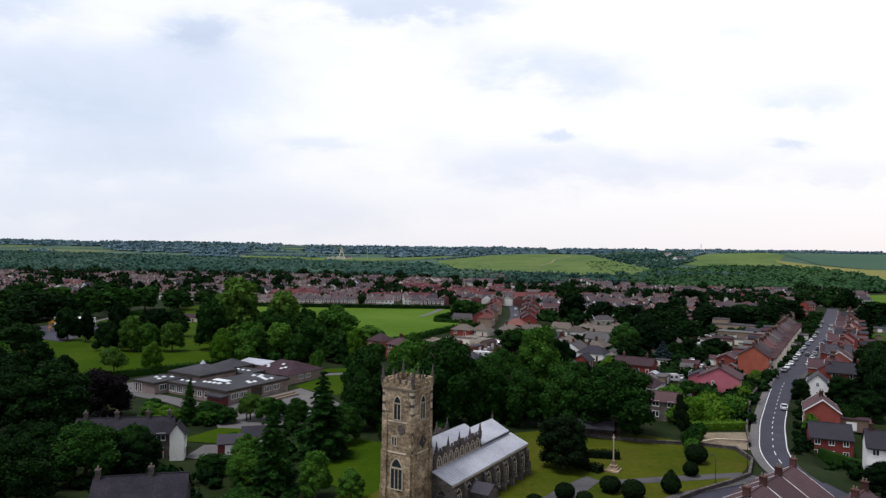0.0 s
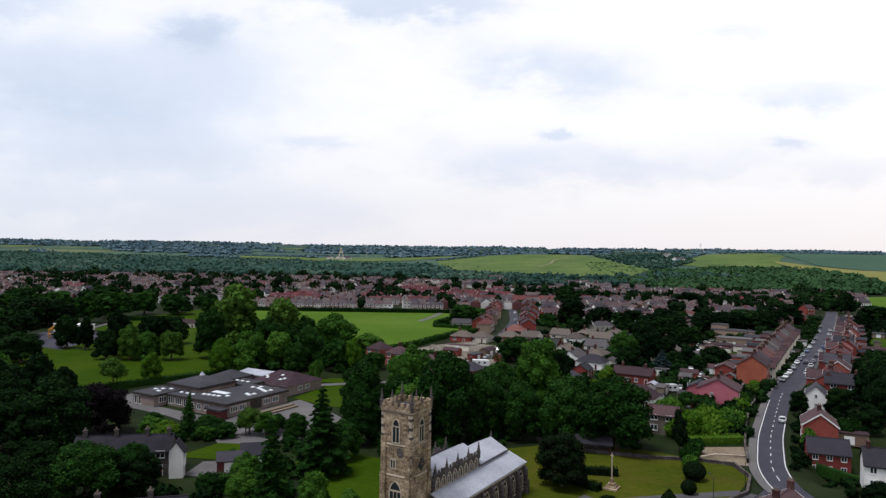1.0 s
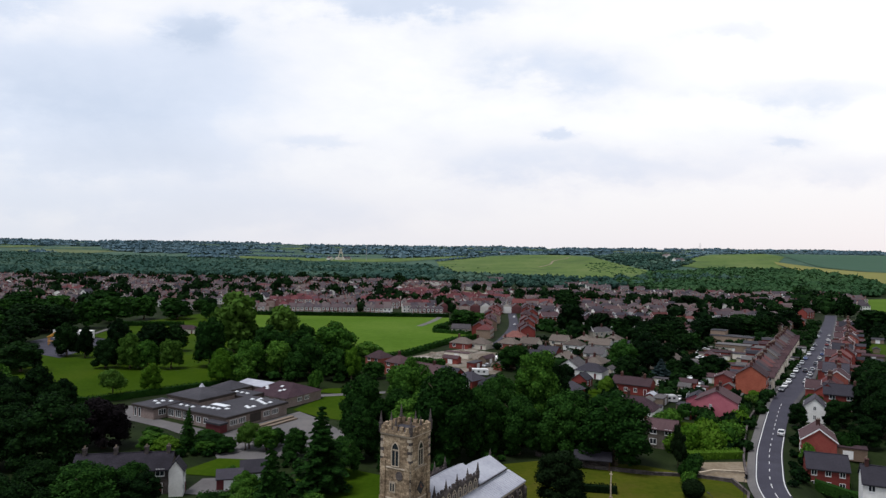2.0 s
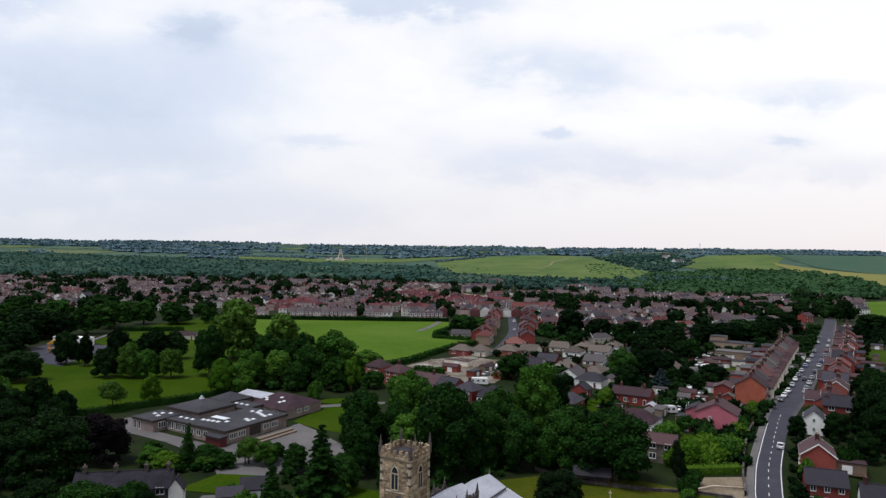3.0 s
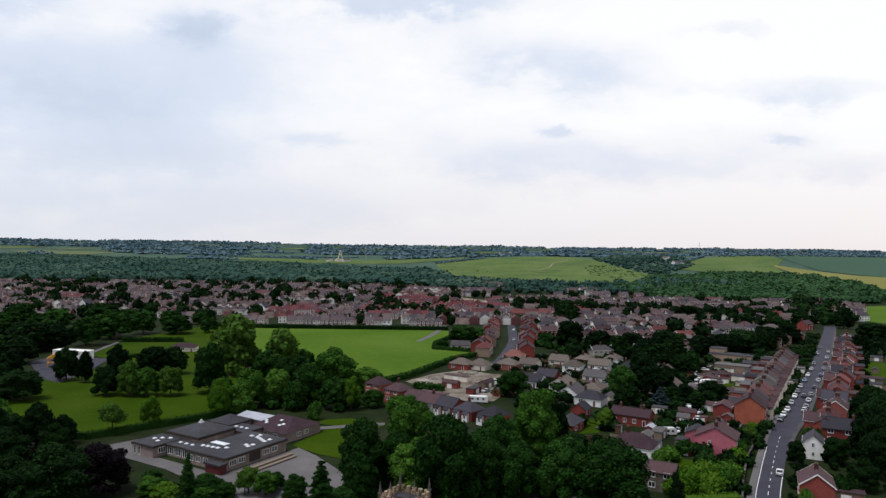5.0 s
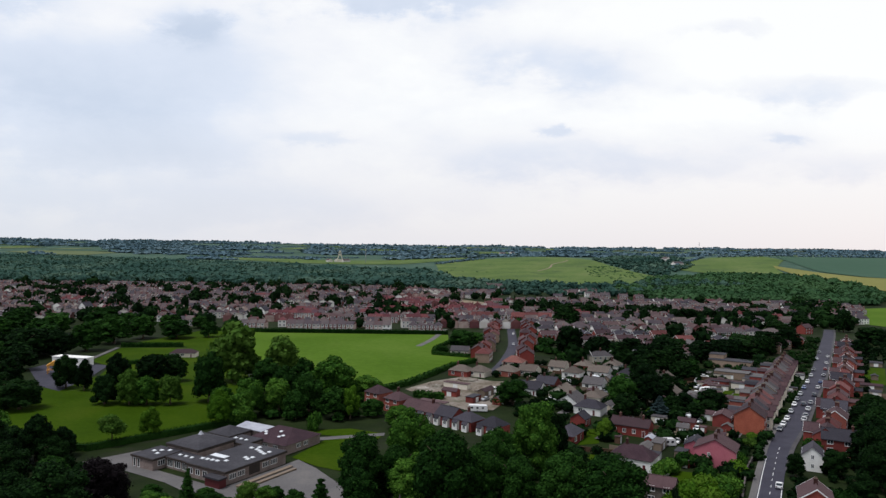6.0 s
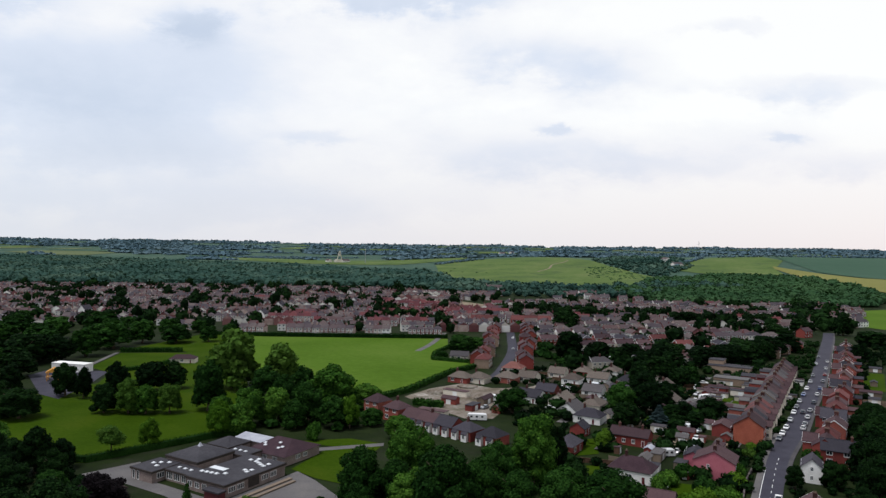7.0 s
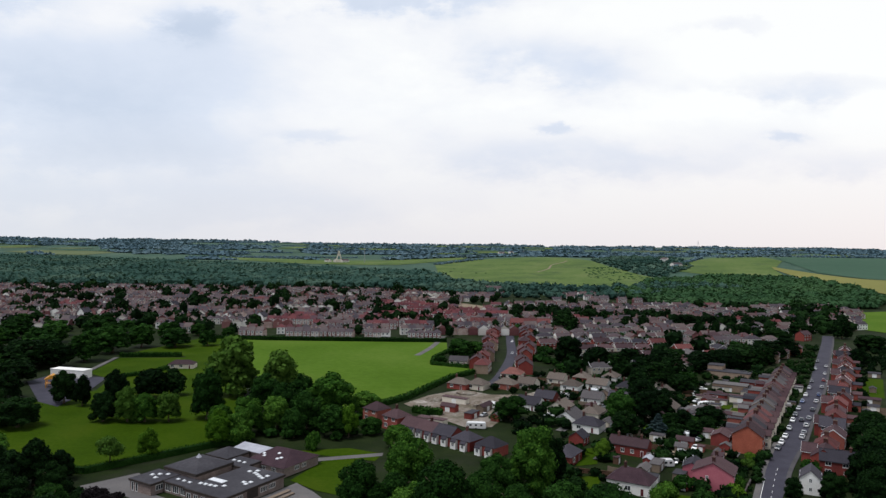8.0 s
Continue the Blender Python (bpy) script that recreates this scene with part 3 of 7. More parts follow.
sheet("slope_pasture", [(486, 1482), (560, 1640), (672, 1760), (800, 1760), (786, 1624), (683, 1446), (640, 1300), (552, 1326)], HILL_GRASS, 0.9, "sloping pasture above the forest", 60, "field")
sheet("slope_crop", [(703, 1500), (683, 1446), (655, 1290), (640, 1160), (653, 1034), (720, 1030), (800, 1130), (740, 1240), (722, 1345)], CROP_YELLOW, 1.0, "yellow-green ripening crop on the slope", 60, "field")
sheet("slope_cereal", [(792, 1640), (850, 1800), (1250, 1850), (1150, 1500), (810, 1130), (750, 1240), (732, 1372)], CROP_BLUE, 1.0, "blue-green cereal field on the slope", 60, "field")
sheet("far_strip_field", [(-754, 2313), (-306, 2190), (-154, 2200), (112, 2310), (60, 2010), (-113, 1860), (-403, 2000), (-704, 2214)], HILL_GRASS, 1.0, "long bright field beyond the woods", 60, "field")
sheet("far_left_field", [(-1500, 2440), (-1401, 2593), (-1125, 2505), (-1138, 2272), (-1309, 2287)], CROP_PALE, 1.0, "pale far field", 60, "field")
sheet("far_pale_field", [(-73, 2400), (171, 2700), (240, 2500), (140, 2330)], CROP_PALE, 1.0, "pale strip of far crop", 60, "field")


# ---- roads ----
ROAD = curved([(66.5, 128), (67, 137), (69.9, 148), (75.3, 160.5), (81, 172.7), (88.3, 186.8), (96.8, 203), (108, 223.5), (119.5, 242), (133.2, 263), (150.5, 291.5), (170, 323), (196, 365.5), (228.5, 422), (278, 508), (300, 546), (330, 600)], 8)


def road_half(x, y):
    """Half the width of the main road, which widens past the bend."""
    return 2.95 + 0.75 * smooth01(212, 262, y)


BEND = curved([(66.5, 128), (68, 121), (74, 115), (84, 111), (97, 108), (120, 104)], 6)
SIDE = curved([(64.5, 133), (58, 126), (49, 121), (40, 115), (28, 102), (20, 88)], 6)
r = Shell()
strip(r, ROAD, lambda x, y: -road_half(x, y), road_half, 0.16)
road = tagged(part("road", r, ASPHALT), "grey asphalt main road with parked cars", "road", kind="structure")
r = strip(Shell(), BEND, -3.6, 3.6, 0.15)
tagged(part("road_bend", r, ASPHALT), "grey asphalt road bending past the terrace", "road", kind="structure")
r = strip(Shell(), SIDE, -2.8, 2.8, 0.145)
tagged(part("side_road", r, ASPHALT), "narrow asphalt lane by the churchyard", "road", kind="structure")
r = strip(Shell(), ROAD[4:72], lambda x, y: -road_half(x, y) - 1.7, lambda x, y: -road_half(x, y), 0.28, 0.13)
tagged(part("pavement", r, YARD), "grey footway with a raised kerb", "pavement", kind="structure")
r = strip(Shell(), ROAD[48:], road_half, lambda x, y: road_half(x, y) + 1.3, 0.28, 0.13)
tagged(part("pavement", r, PAVING), "grey footway with a raised kerb", "pavement", kind="structure")
r = strip(Shell(), BEND[6:], -6.2, -3.6, 0.28, 0.13)
tagged(part("pavement", r, YARD), "pale footway round the bend", "pavement", kind="structure")
r = strip(Shell(), SIDE[3:], 2.8, 4.6, 0.27, 0.13)
tagged(part("pavement", r, PAVING), "footway beside the churchyard wall", "pavement", kind="structure")
fine_road = [(p.x, p.y) for p in resample(ROAD, 1.0)]
r = strip(Shell(), fine_road[:96], -2.78, -2.6, 0.185)
strip(r, fine_road[14:70], 2.6, 2.78, 0.185)
strip(r, fine_road[12:110], -0.08, 0.08, 0.185, dash=(2.2, 3.6))
tagged(part("road_marking", r, PAINT_LINE), "white painted edge and centre lines", "road marking", kind="structure")
STREET = [(20, 345), (30, 368), (39, 410), (48, 465), (53, 520), (57, 570)]
r = strip(Shell(), curved(STREET, 6), -3.2, 3.2, 0.2)
tagged(part("town_street", r, ASPHALT), "grey street between brick terraces", "road", kind="structure")
FIELD_PATH = [(-14, 458), (-6, 492), (0, 530), (4, 560)]
r = strip(Shell(), curved(FIELD_PATH, 4), -2.0, 2.0, 0.25)
tagged(part("field_path", r, YARD), "pale path at the corner of the playing field", "path", kind="structure")


# ---- trees ----
def ico(sub=1):
    bm = bmesh.new()
    bmesh.ops.create_icosphere(bm, subdivisions=sub, radius=1)
    v = np.array([q.co[:] for q in bm.verts])
    f = np.array([[q.index for q in t.verts] for t in bm.faces])
    bm.free()
    return v, f


ICO1, ICO2 = ico(1), ico(2)


def tufts(rng, centre, normal, size, loose=0.55):
    """Leaf clumps: a bent four-cornered blade for every centre, turned roughly to its normal."""
    n = len(centre)
    nr = normal + rng.normal(0, loose, (n, 3))
    nr /= np.linalg.norm(nr, axis=1)[:, None]
    t = np.cross(nr, rng.normal(0, 1, (n, 3)))
    t /= np.linalg.norm(t, axis=1)[:, None]
    b = np.cross(nr, t)
    s = (size * rng.uniform(0.6, 1.35, n))[:, None]
    k = rng.uniform(0.6, 1.0, (n, 1))
    quads = np.stack([centre - t * s, centre - b * s * k - nr * s * 0.25, centre + t * s, centre + b * s * k + nr * s * 0.2], 1)
    return quads.reshape(-1, 3)


def cloud_mesh(name, mat, quads, cores):
    """One mesh of leaf clumps and of the dense hearts of the crown's lobes."""
    nv = len(quads)
    faces = np.arange(nv).reshape(-1, 4).tolist()
    verts = [quads]
    for v, f in cores:
        faces += (f + nv).tolist()
        verts.append(v)
        nv += len(v)
    me = bpy.data.meshes.new(name)
    me.from_pydata(np.concatenate(verts).tolist(), [], faces)
    me.materials.append(mat)
    me.update()
    return me


def broad_crown(mat, seed, n=3000, leaf=0.40, lobes=24, low=-0.04, spread=1.0):
    """A domed crown for a tree 16 m high and 12 m wide: leaf clumps over the outer faces of many lobes."""
    rng = np.random.default_rng(seed)
    c0, rad = np.array([0, 0, 16 * (0.47 + low / 2)]), np.array([4.2 * spread, 4.2 * spread, 16 * (0.53 - low / 2) - 1.7])
    k = np.arange(lobes) + 0.5
    az, up = k * 2.39996 + rng.normal(0, 0.25, lobes), 1 - 1.72 * k / lobes + rng.normal(0, 0.06, lobes)
    up = np.clip(up, -0.75, 1)
    flat = np.where(up < 0.1, 0.97, np.sqrt(1 - np.clip(up, -1, 1) ** 2))
    way = np.stack([flat * np.cos(az), flat * np.sin(az), up], 1)
    cen = c0 + way * rad * rng.uniform(0.72, 1.02, (lobes, 1))
    r = rng.uniform(1.25, 2.2, lobes) * (24 / lobes) ** 0.4
    cen, r = np.vstack([cen, c0, c0 + [0, 0, rad[2] * 0.4]]), np.append(r, (3.7, 3.2))
    m = n * 3
    pick = rng.choice(len(r), m, p=r ** 2 / (r ** 2).sum())
    d = rng.normal(0, 1, (m, 3))
    d[:, 2] += 0.25
    d /= np.linalg.norm(d, axis=1)[:, None]
    p = cen[pick] + d * (r[pick] * np.where(rng.random(m) < 0.88, rng.uniform(0.88, 1.06, m), rng.uniform(1.06, 1.3, m)))[:, None]
    gap = np.linalg.norm(p[:, None, :] - cen[None], axis=2) / r[None]
    gap[np.arange(m), pick] = 9
    open_air = (gap.min(1) > 0.93) & ((d[:, 2] > -0.45) | (rng.random(m) < 0.35))
    p, d = p[open_air][:n], d[open_air][:n]
    heart = ICO2 if n > 2000 else ICO1
    cores = [(heart[0] * (k * 0.78) * (1 + rng.normal(0, 0.09, (len(heart[0]), 1))) + c, heart[1]) for c, k in zip(cen, r)]
    return cloud_mesh("crown", mat, tufts(rng, p, d, leaf, 0.42), cores)


def cone_crown(mat, seed, n=3600, leaf=0.34, tiers=15, ragged=0.25):
    """A conifer 16 m high and 7 m wide: flat drooping boughs in separate tiers."""
    rng = np.random.default_rng(seed)
    cen, nor, cores = [], [], []
    for k in range(tiers):
        z = 1.2 + 14.3 * (k / tiers) ** 0.95
        reach = 3.7 * (1 - k / (tiers + 0.4)) ** 0.9
        boughs = max(4, int(11 - k * 0.35))
        turn = rng.uniform(0, math.tau)
        for b in range(boughs):
            a = turn + math.tau * b / boughs + rng.normal(0, 0.18)
            ln = reach * rng.uniform(1 - ragged * 1.5, 1 + ragged * 0.5)
            m = max(4, int(1.5 * n * (reach / 3.7 + 0.25) / (tiers * boughs)))
            t = rng.uniform(0.12, 1, m) ** 0.7
            side = rng.uniform(-0.3, 0.3, m) * ln * np.sqrt(1.02 - t) * 1.5
            cen.append(np.stack([np.cos(a) * t * ln - np.sin(a) * side, np.sin(a) * t * ln + np.cos(a) * side, z + 0.3 - t ** 2 * ln * 0.26 + rng.normal(0, 0.07, m)], 1))
            nor.append(np.tile([np.cos(a) * 0.35, np.sin(a) * 0.35, 1.0], (m, 1)))
    cen, nor = np.concatenate(cen), np.concatenate(nor)
    for k in range(7):
        q = 1.5 * (1 - k / 7.3)
        cores.append((ICO1[0] * np.array([q, q, 1.5]) * (1 + rng.normal(0, 0.1, (len(ICO1[0]), 1))) + [0, 0, 1.8 + k * 2.0], ICO1[1]))
    return cloud_mesh("crown", mat, tufts(rng, cen, nor, leaf, 0.35), cores)


def clipped_crown(mat, seed, pointed=False, n=1800):
    """A clipped bush 3 m high and 3.4 m wide: leaves close to a smooth body."""
    rng = np.random.default_rng(seed)
    d = rng.normal(0, 1, (n, 3))
    d /= np.linalg.norm(d, axis=1)[:, None]

    def shaped(u):
        z = 1.55 + u[:, 2] * 1.5
        w = np.ones(len(u)) * 1.65
        if pointed:
            w = 1.75 * (1.0 - 0.75 * np.clip((z - 0.9) / 2.2, 0, 1) ** 1.4)
        return np.stack([u[:, 0] * w, u[:, 1] * w, z], 1)

    quads = tufts(rng, shaped(d) * (1 + rng.normal(0, 0.02, (n, 1))), d, 0.13)
    return cloud_mesh("crown", mat, quads, [(shaped(ICO2[0]) * 0.97, ICO2[1])])


def trunk_mesh(seed, top=0.62, r=0.42, limbs=6):
    """A tapered trunk with limbs, for a tree 16 m high."""
    rng = random.Random(seed)
    s = Shell()
    a, ra = Vector((0, 0, -0.3)), r * 1.25
    for k in range(5):
        b = Vector((rng.uniform(-0.25, 0.25), rng.uniform(-0.25, 0.25), 16 * top * (k + 1) / 5))
        rb = r * (1 - 0.16 * (k + 1))
        s.tube(a, b, ra, rb, 8)
        a, ra = b, rb
    for k in range(limbs):
        z = 16 * rng.uniform(0.22, top)
        an = rng.uniform(0, math.tau)
        m = Vector((math.cos(an) * 1.6, math.sin(an) * 1.6, z + 1.3))
        e = Vector((math.cos(an) * 3.4, math.sin(an) * 3.4, z + 3.4))
        s.tube((0, 0, z), m, r * 0.42, r * 0.28, 6)
        s.tube(m, e, r * 0.28, r * 0.1, 5)
    return s.mesh("trunk", BARK, smooth=True)


TRUNKS = [trunk_mesh(k) for k in range(3)]
POLE = trunk_mesh(9, 0.9, 0.26, 0)
CROWNS = {
    "dark": [broad_crown(LEAF_DARK, 11), broad_crown(LEAF_DARK, 12, lobes=30, low=-0.06), broad_crown(LEAF_DARK, 13, lobes=16, spread=1.08)],
    "mid": [broad_crown(LEAF_MID, 21), broad_crown(LEAF_MID, 22, lobes=30, low=-0.06), broad_crown(LEAF_MID, 23, lobes=15, spread=1.1)],
    "light": [broad_crown(LEAF_LIGHT, 31, 2800, 0.38, 22, 0.06), broad_crown(LEAF_LIGHT, 32, 2800, 0.38, 18, 0.1)],
    "olive": [broad_crown(LEAF_OLIVE, 41, lobes=28, low=-0.06), broad_crown(LEAF_OLIVE, 42, lobes=24, low=-0.05)],
    "copper": [broad_crown(LEAF_COPPER, 51, lobes=24, low=-0.06)],
    "open": [broad_crown(LEAF_OLIVE, 61, 1500, 0.36, 11, 0.22)],
    "conifer": [cone_crown(LEAF_MID, 71), cone_crown(LEAF_DARK, 72, ragged=0.45)],
    "blue": [cone_crown(LEAF_BLUE, 75)],
    "deep": [broad_crown(LEAF_SHADE, 86, lobes=28, low=-0.06), broad_crown(LEAF_SHADE, 87, lobes=24)],
    "column": [broad_crown(LEAF_YEW, 81, 2200, 0.36, 16, 0.02)],
    "yew": [broad_crown(LEAF_YEW, 85, 7000, 0.24, 30, -0.06)],
}
FINE = {
    "deep": [broad_crown(LEAF_SHADE, 181, 6400, 0.25, 30, -0.06), broad_crown(LEAF_SHADE, 182, 6400, 0.25, 26)],
    "dark": [broad_crown(LEAF_DARK, 111, 6400, 0.25, 28), broad_crown(LEAF_DARK, 112, 6400, 0.25, 32, -0.06)],
    "mid": [broad_crown(LEAF_MID, 121, 6400, 0.25, 28), broad_crown(LEAF_MID, 122, 6400, 0.25, 32, -0.06)],
    "copper": [broad_crown(LEAF_COPPER, 151, 6000, 0.26, 28, -0.06)],
    "conifer": [cone_crown(LEAF_DARK, 171, 8000, 0.22, 16, 0.30)],
}
COARSE = {
    "deep": [broad_crown(LEAF_SHADE, 281, 1300, 0.62), broad_crown(LEAF_SHADE, 282, 1300, 0.62, 30, -0.06)],
    "olive": [broad_crown(LEAF_OLIVE, 241, 1600, 0.55, 28, -0.06)],
    "dark": [broad_crown(LEAF_DARK, 211, 1300, 0.62), broad_crown(LEAF_DARK, 212, 1300, 0.62, 30, -0.06)],
    "mid": [broad_crown(LEAF_MID, 221, 1300, 0.62), broad_crown(LEAF_MID, 222, 1300, 0.62, 30, -0.06)],
}
WORDS = {
    "dark": "tall broad-leaved tree, dense dark green crown",
    "mid": "broad-leaved tree with a full green crown",
    "light": "light green leafy young tree",
    "olive": "large tree with pale olive-green crown",
    "copper": "dark copper beech, near-black crown",
    "open": "small open-crowned tree on the lawn",
    "conifer": "conical conifer with drooping boughs",
    "blue": "blue-grey conifer in a back garden",
    "deep": "large tree, green crown coloured dark for shade",
    "column": "narrow dark evergreen tree",
    "yew": "broad dark churchyard yew",
}
tree_rng = random.Random(5)


def tree(kind, x, y, h, w, where="", group="", turn=None):
    """A tree of a kind, h metres high and w wide."""
    yaw = tree_rng.uniform(0, 360) if turn is None else turn
    base_w = 7.0 if kind in ("conifer", "blue") else 12.0
    m = spot(x, y, yaw) @ Matrix.Diagonal((w / base_w, w / base_w, h / 16.0, 1))
    ob = thing("tree", m, (WORDS[kind] + " " + where).strip(), "tree", group)
    part("trunk", POLE if kind in ("conifer", "blue") else tree_rng.choice(TRUNKS), (), ob)
    stock = FINE if y < 200 else COARSE if y > 310 else CROWNS
    part("crown", tree_rng.choice(stock.get(kind, CROWNS[kind])), (), ob)
    return ob


def bush_mesh(mat, seed):
    rng = np.random.default_rng(seed)
    n, lobes = 900, 7
    way = rng.normal(0, 1, (lobes, 3))
    way /= np.linalg.norm(way, axis=1)[:, None]
    cen = np.array([0, 0, 0.9]) + way * [0.9, 0.9, 0.35]
    r = rng.uniform(0.5, 0.85, lobes)
    pick = rng.integers(0, lobes, n)
    d = rng.normal(0, 1, (n, 3))
    d[:, 2] += 0.3
    d /= np.linalg.norm(d, axis=1)[:, None]
    quads = tufts(rng, cen[pick] + d * (r[pick] * rng.uniform(0.9, 1.15, n))[:, None], d, 0.15)
    return cloud_mesh("foliage", mat, quads, [(ICO1[0] * k * 0.9 + c, ICO1[1]) for c, k in zip(cen, r)])


BUSHES = {k: [bush_mesh(m, 90 + i), bush_mesh(m, 190 + i)] for i, (k, m) in enumerate((("dark", LEAF_DARK), ("mid", LEAF_MID), ("light", LEAF_LIGHT), ("olive", LEAF_OLIVE)))}


def bush(kind, x, y, h, w, label="leafy green garden shrub in a border", group=""):
    ob = new("bush", tree_rng.choice(BUSHES[kind]))
    ob.matrix_world = spot(x, y, tree_rng.uniform(0, 360)) @ Matrix.Diagonal((w / 3.2, w / 3.2, h / 1.9, 1))
    return tagged(ob, label, "bush", group)


def hedge(path, wide, high, mat, label, density=9.0):
    """A hedge along a path: clipped leaf clumps over a solid heart."""
    rng = np.random.default_rng(int(abs(path[0][0]) * 7 + abs(path[0][1])))
    heart, cen, nor = Shell(), [], []
    strip(heart, path, -wide * 0.4, wide * 0.4, high * 0.86, high)
    for a, b in zip(path, path[1:]):
        a, b = np.array(a), np.array(b)
        ln = np.linalg.norm(b - a)
        way = (b - a) / ln
        side = np.array([way[1], -way[0]])
        n = max(8, int(ln * (wide + 2 * high) * density))
        t, s = rng.uniform(0, ln, n), rng.uniform(-1, 1, n) * (wide / 2 + high)
        over = np.clip(np.abs(s) - wide / 2, 0, None)
        p = a + way * t[:, None] + side * (np.clip(s, -wide / 2, wide / 2) + rng.normal(0, 0.06 * wide, n))[:, None]
        z = high - over + rng.normal(0, 0.07 * high, n)
        cen.append(np.column_stack([p, z + np.array([height(*q) for q in p])]))
        nor.append(np.column_stack([side * (np.sign(s) * (over > 0))[:, None], (over == 0) * 1.0]))
    q = tufts(rng, np.concatenate(cen), np.concatenate(nor) + 1e-3, 0.17 if density > 5 else 0.4)
    v = np.array([tuple(p) for p in heart.v])
    me = cloud_mesh("hedge", mat, q, [(v, np.array(heart.f))])
    return tagged(new("hedge", me), label, "hedge")


# ---- church ----
CH = (-5.1, 109.6)  # the middle of the tower; x along the south, y along the east
church = thing("church", spot(*CH, TOWN), "old sandstone parish church with square west tower and lead roofs", "church")


def pointed(w, h, n=5):
    """The outline of a pointed arch, w wide and h high, from its foot."""
    r, k = w, h - w * 0.87
    pts = [(-w / 2, 0), (w / 2, 0)]
    pts += [(-w / 2 + r * math.cos(a), k + r * math.sin(a)) for a in [i * radians(60) / n for i in range(n + 1)]]
    pts += [(w / 2 - r * math.cos(a), k + r * math.sin(a)) for a in [i * radians(60) / n for i in range(n - 1, -1, -1)]]
    return pts


def church_window(w, h, lights, m, parent, trim=None):
    """A traceried window: a moulded surround, dark glass and stone mullions. Its face looks along -y."""
    s = Shell()
    outer, inner = pointed(w + 0.36, h + 0.32), pointed(w, h)
    outer = [(x, z - 0.12) for x, z in outer]
    n = len(inner)
    for i in range(n):
        j = (i + 1) % n
        a, b, c, d = outer[i], outer[j], inner[j], inner[i]
        s.face([(a[0], -0.12, a[1]), (b[0], -0.12, b[1]), (c[0], -0.12, c[1]), (d[0], -0.12, d[1])])
        s.face([(d[0], -0.12, d[1]), (c[0], -0.12, c[1]), (c[0], 0.02, c[1]), (d[0], 0.02, d[1])])
        s.face([(b[0], -0.12, b[1]), (a[0], -0.12, a[1]), (a[0], 0.02, a[1]), (b[0], 0.02, b[1])])
    for k in range(1, lights):
        x = -w / 2 + w * k / lights
        s.box(x - 0.06, -0.09, 0, x + 0.06, 0.01, h * 0.72)
    s.box(-w / 2, -0.09, h * 0.66, w / 2, 0.01, h * 0.72)
    ob = part("window", s, trim or STONE_DARK, parent, at=m)
    p = Shell()
    p.face([(x, -0.03, z) for x, z in inner])
    part("pane", p, PANE, ob)
    return ob


def crenels(shell, x0, y0, x1, y1, z, high, pitch, thick):
    """Merlons along a line at height z."""
    a, b = Vector((x0, y0, 0)), Vector((x1, y1, 0))
    n = max(1, round((b - a).length / pitch))
    for k in range(n):
        p, q = a.lerp(b, (k + 0.22) / n), a.lerp(b, (k + 0.78) / n)
        shell.box(min(p.x, q.x) - (thick / 2 if p.x == q.x else 0), min(p.y, q.y) - (thick / 2 if abs(p.y - q.y) < 1e-6 else 0), z, max(p.x, q.x) + (thick / 2 if p.x == q.x else 0), max(p.y, q.y) + (thick / 2 if abs(p.y - q.y) < 1e-6 else 0), z + high)


def pinnacle(x, y, z, high, w, parent):
    s = Shell()
    s.box(x - w / 2, y - w / 2, z, x + w / 2, y + w / 2, z + high * 0.4)
    s.box(x - w * 0.62, y - w * 0.62, z + high * 0.4, x + w * 0.62, y + w * 0.62, z + high * 0.45)
    s.box(x - w * 0.42, y - w * 0.42, z + high * 0.45, x + w * 0.42, y + w * 0.42, z + high, taper=w * 0.36)
    return part("pinnacle", s, STONE_DARK, parent)


A = 2.75
tw = Shell()
tw.box(-A, -A, -0.3, A, A, 20.4)
tower = part("tower", tw, STONE, church, "weathered buff sandstone tower")
for z, o in ((0.8, 0.18), (10.6, 0.08), (15.3, 0.08), (20.3, 0.12)):
    s = Shell()
    s.box(-A - o, -A - o, z, A + o, A + o, z + 0.22, taper=o * 0.5)
    part("string_course", s, STONE_TRIM, tower)
for x, y in ((-1, -1), (1, -1), (1, 1), (-1, 1)):
    for dx, dy in ((1, 0), (0, 1)):
        s = Shell()
        for z0, z1, o in ((-0.3, 5.5, 0.46), (5.5, 10.8, 0.32), (10.8, 16.5, 0.16)):
            if dx:
                x0, x1 = sorted((x * A, x * (A + o)))
                y0, y1 = sorted((y * (A - 0.1), y * (A - 0.95)))
            else:
                x0, x1 = sorted((x * (A - 0.1), x * (A - 0.95)))
                y0, y1 = sorted((y * A, y * (A + o)))
            s.box(x0, y0, z0, x1, y1, z1)
        part("buttress", s, STONE, tower)
s = Shell()
for x0, y0, x1, y1 in ((-A, -A, A, -A), (A, -A, A, A), (A, A, -A, A), (-A, A, -A, -A)):
    if y0 == y1:
        s.box(-A, y0 - 0.22, 20.52, A, y0 + 0.22, 21.1)
    else:
        s.box(x0 - 0.22, -A + 0.22, 20.52, x0 + 0.22, A - 0.22, 21.1)
    crenels(s, x0, y0, x1, y1, 21.1, 0.7, 1.16, 0.44)
part("parapet", s, STONE, tower, "battlemented parapet")
s = Shell()
s.box(-A + 0.25, -A + 0.25, 20.4, A - 0.25, A - 0.25, 20.75)
s.box(-1.3, -0.4, 20.75, 0.6, 0.9, 21.1)
part("tower_roof", s, FELT, tower)
for x in (-A, A):
    for y in (-A, A):
        pinnacle(x, y, 20.6, 3.2, 0.44, tower)
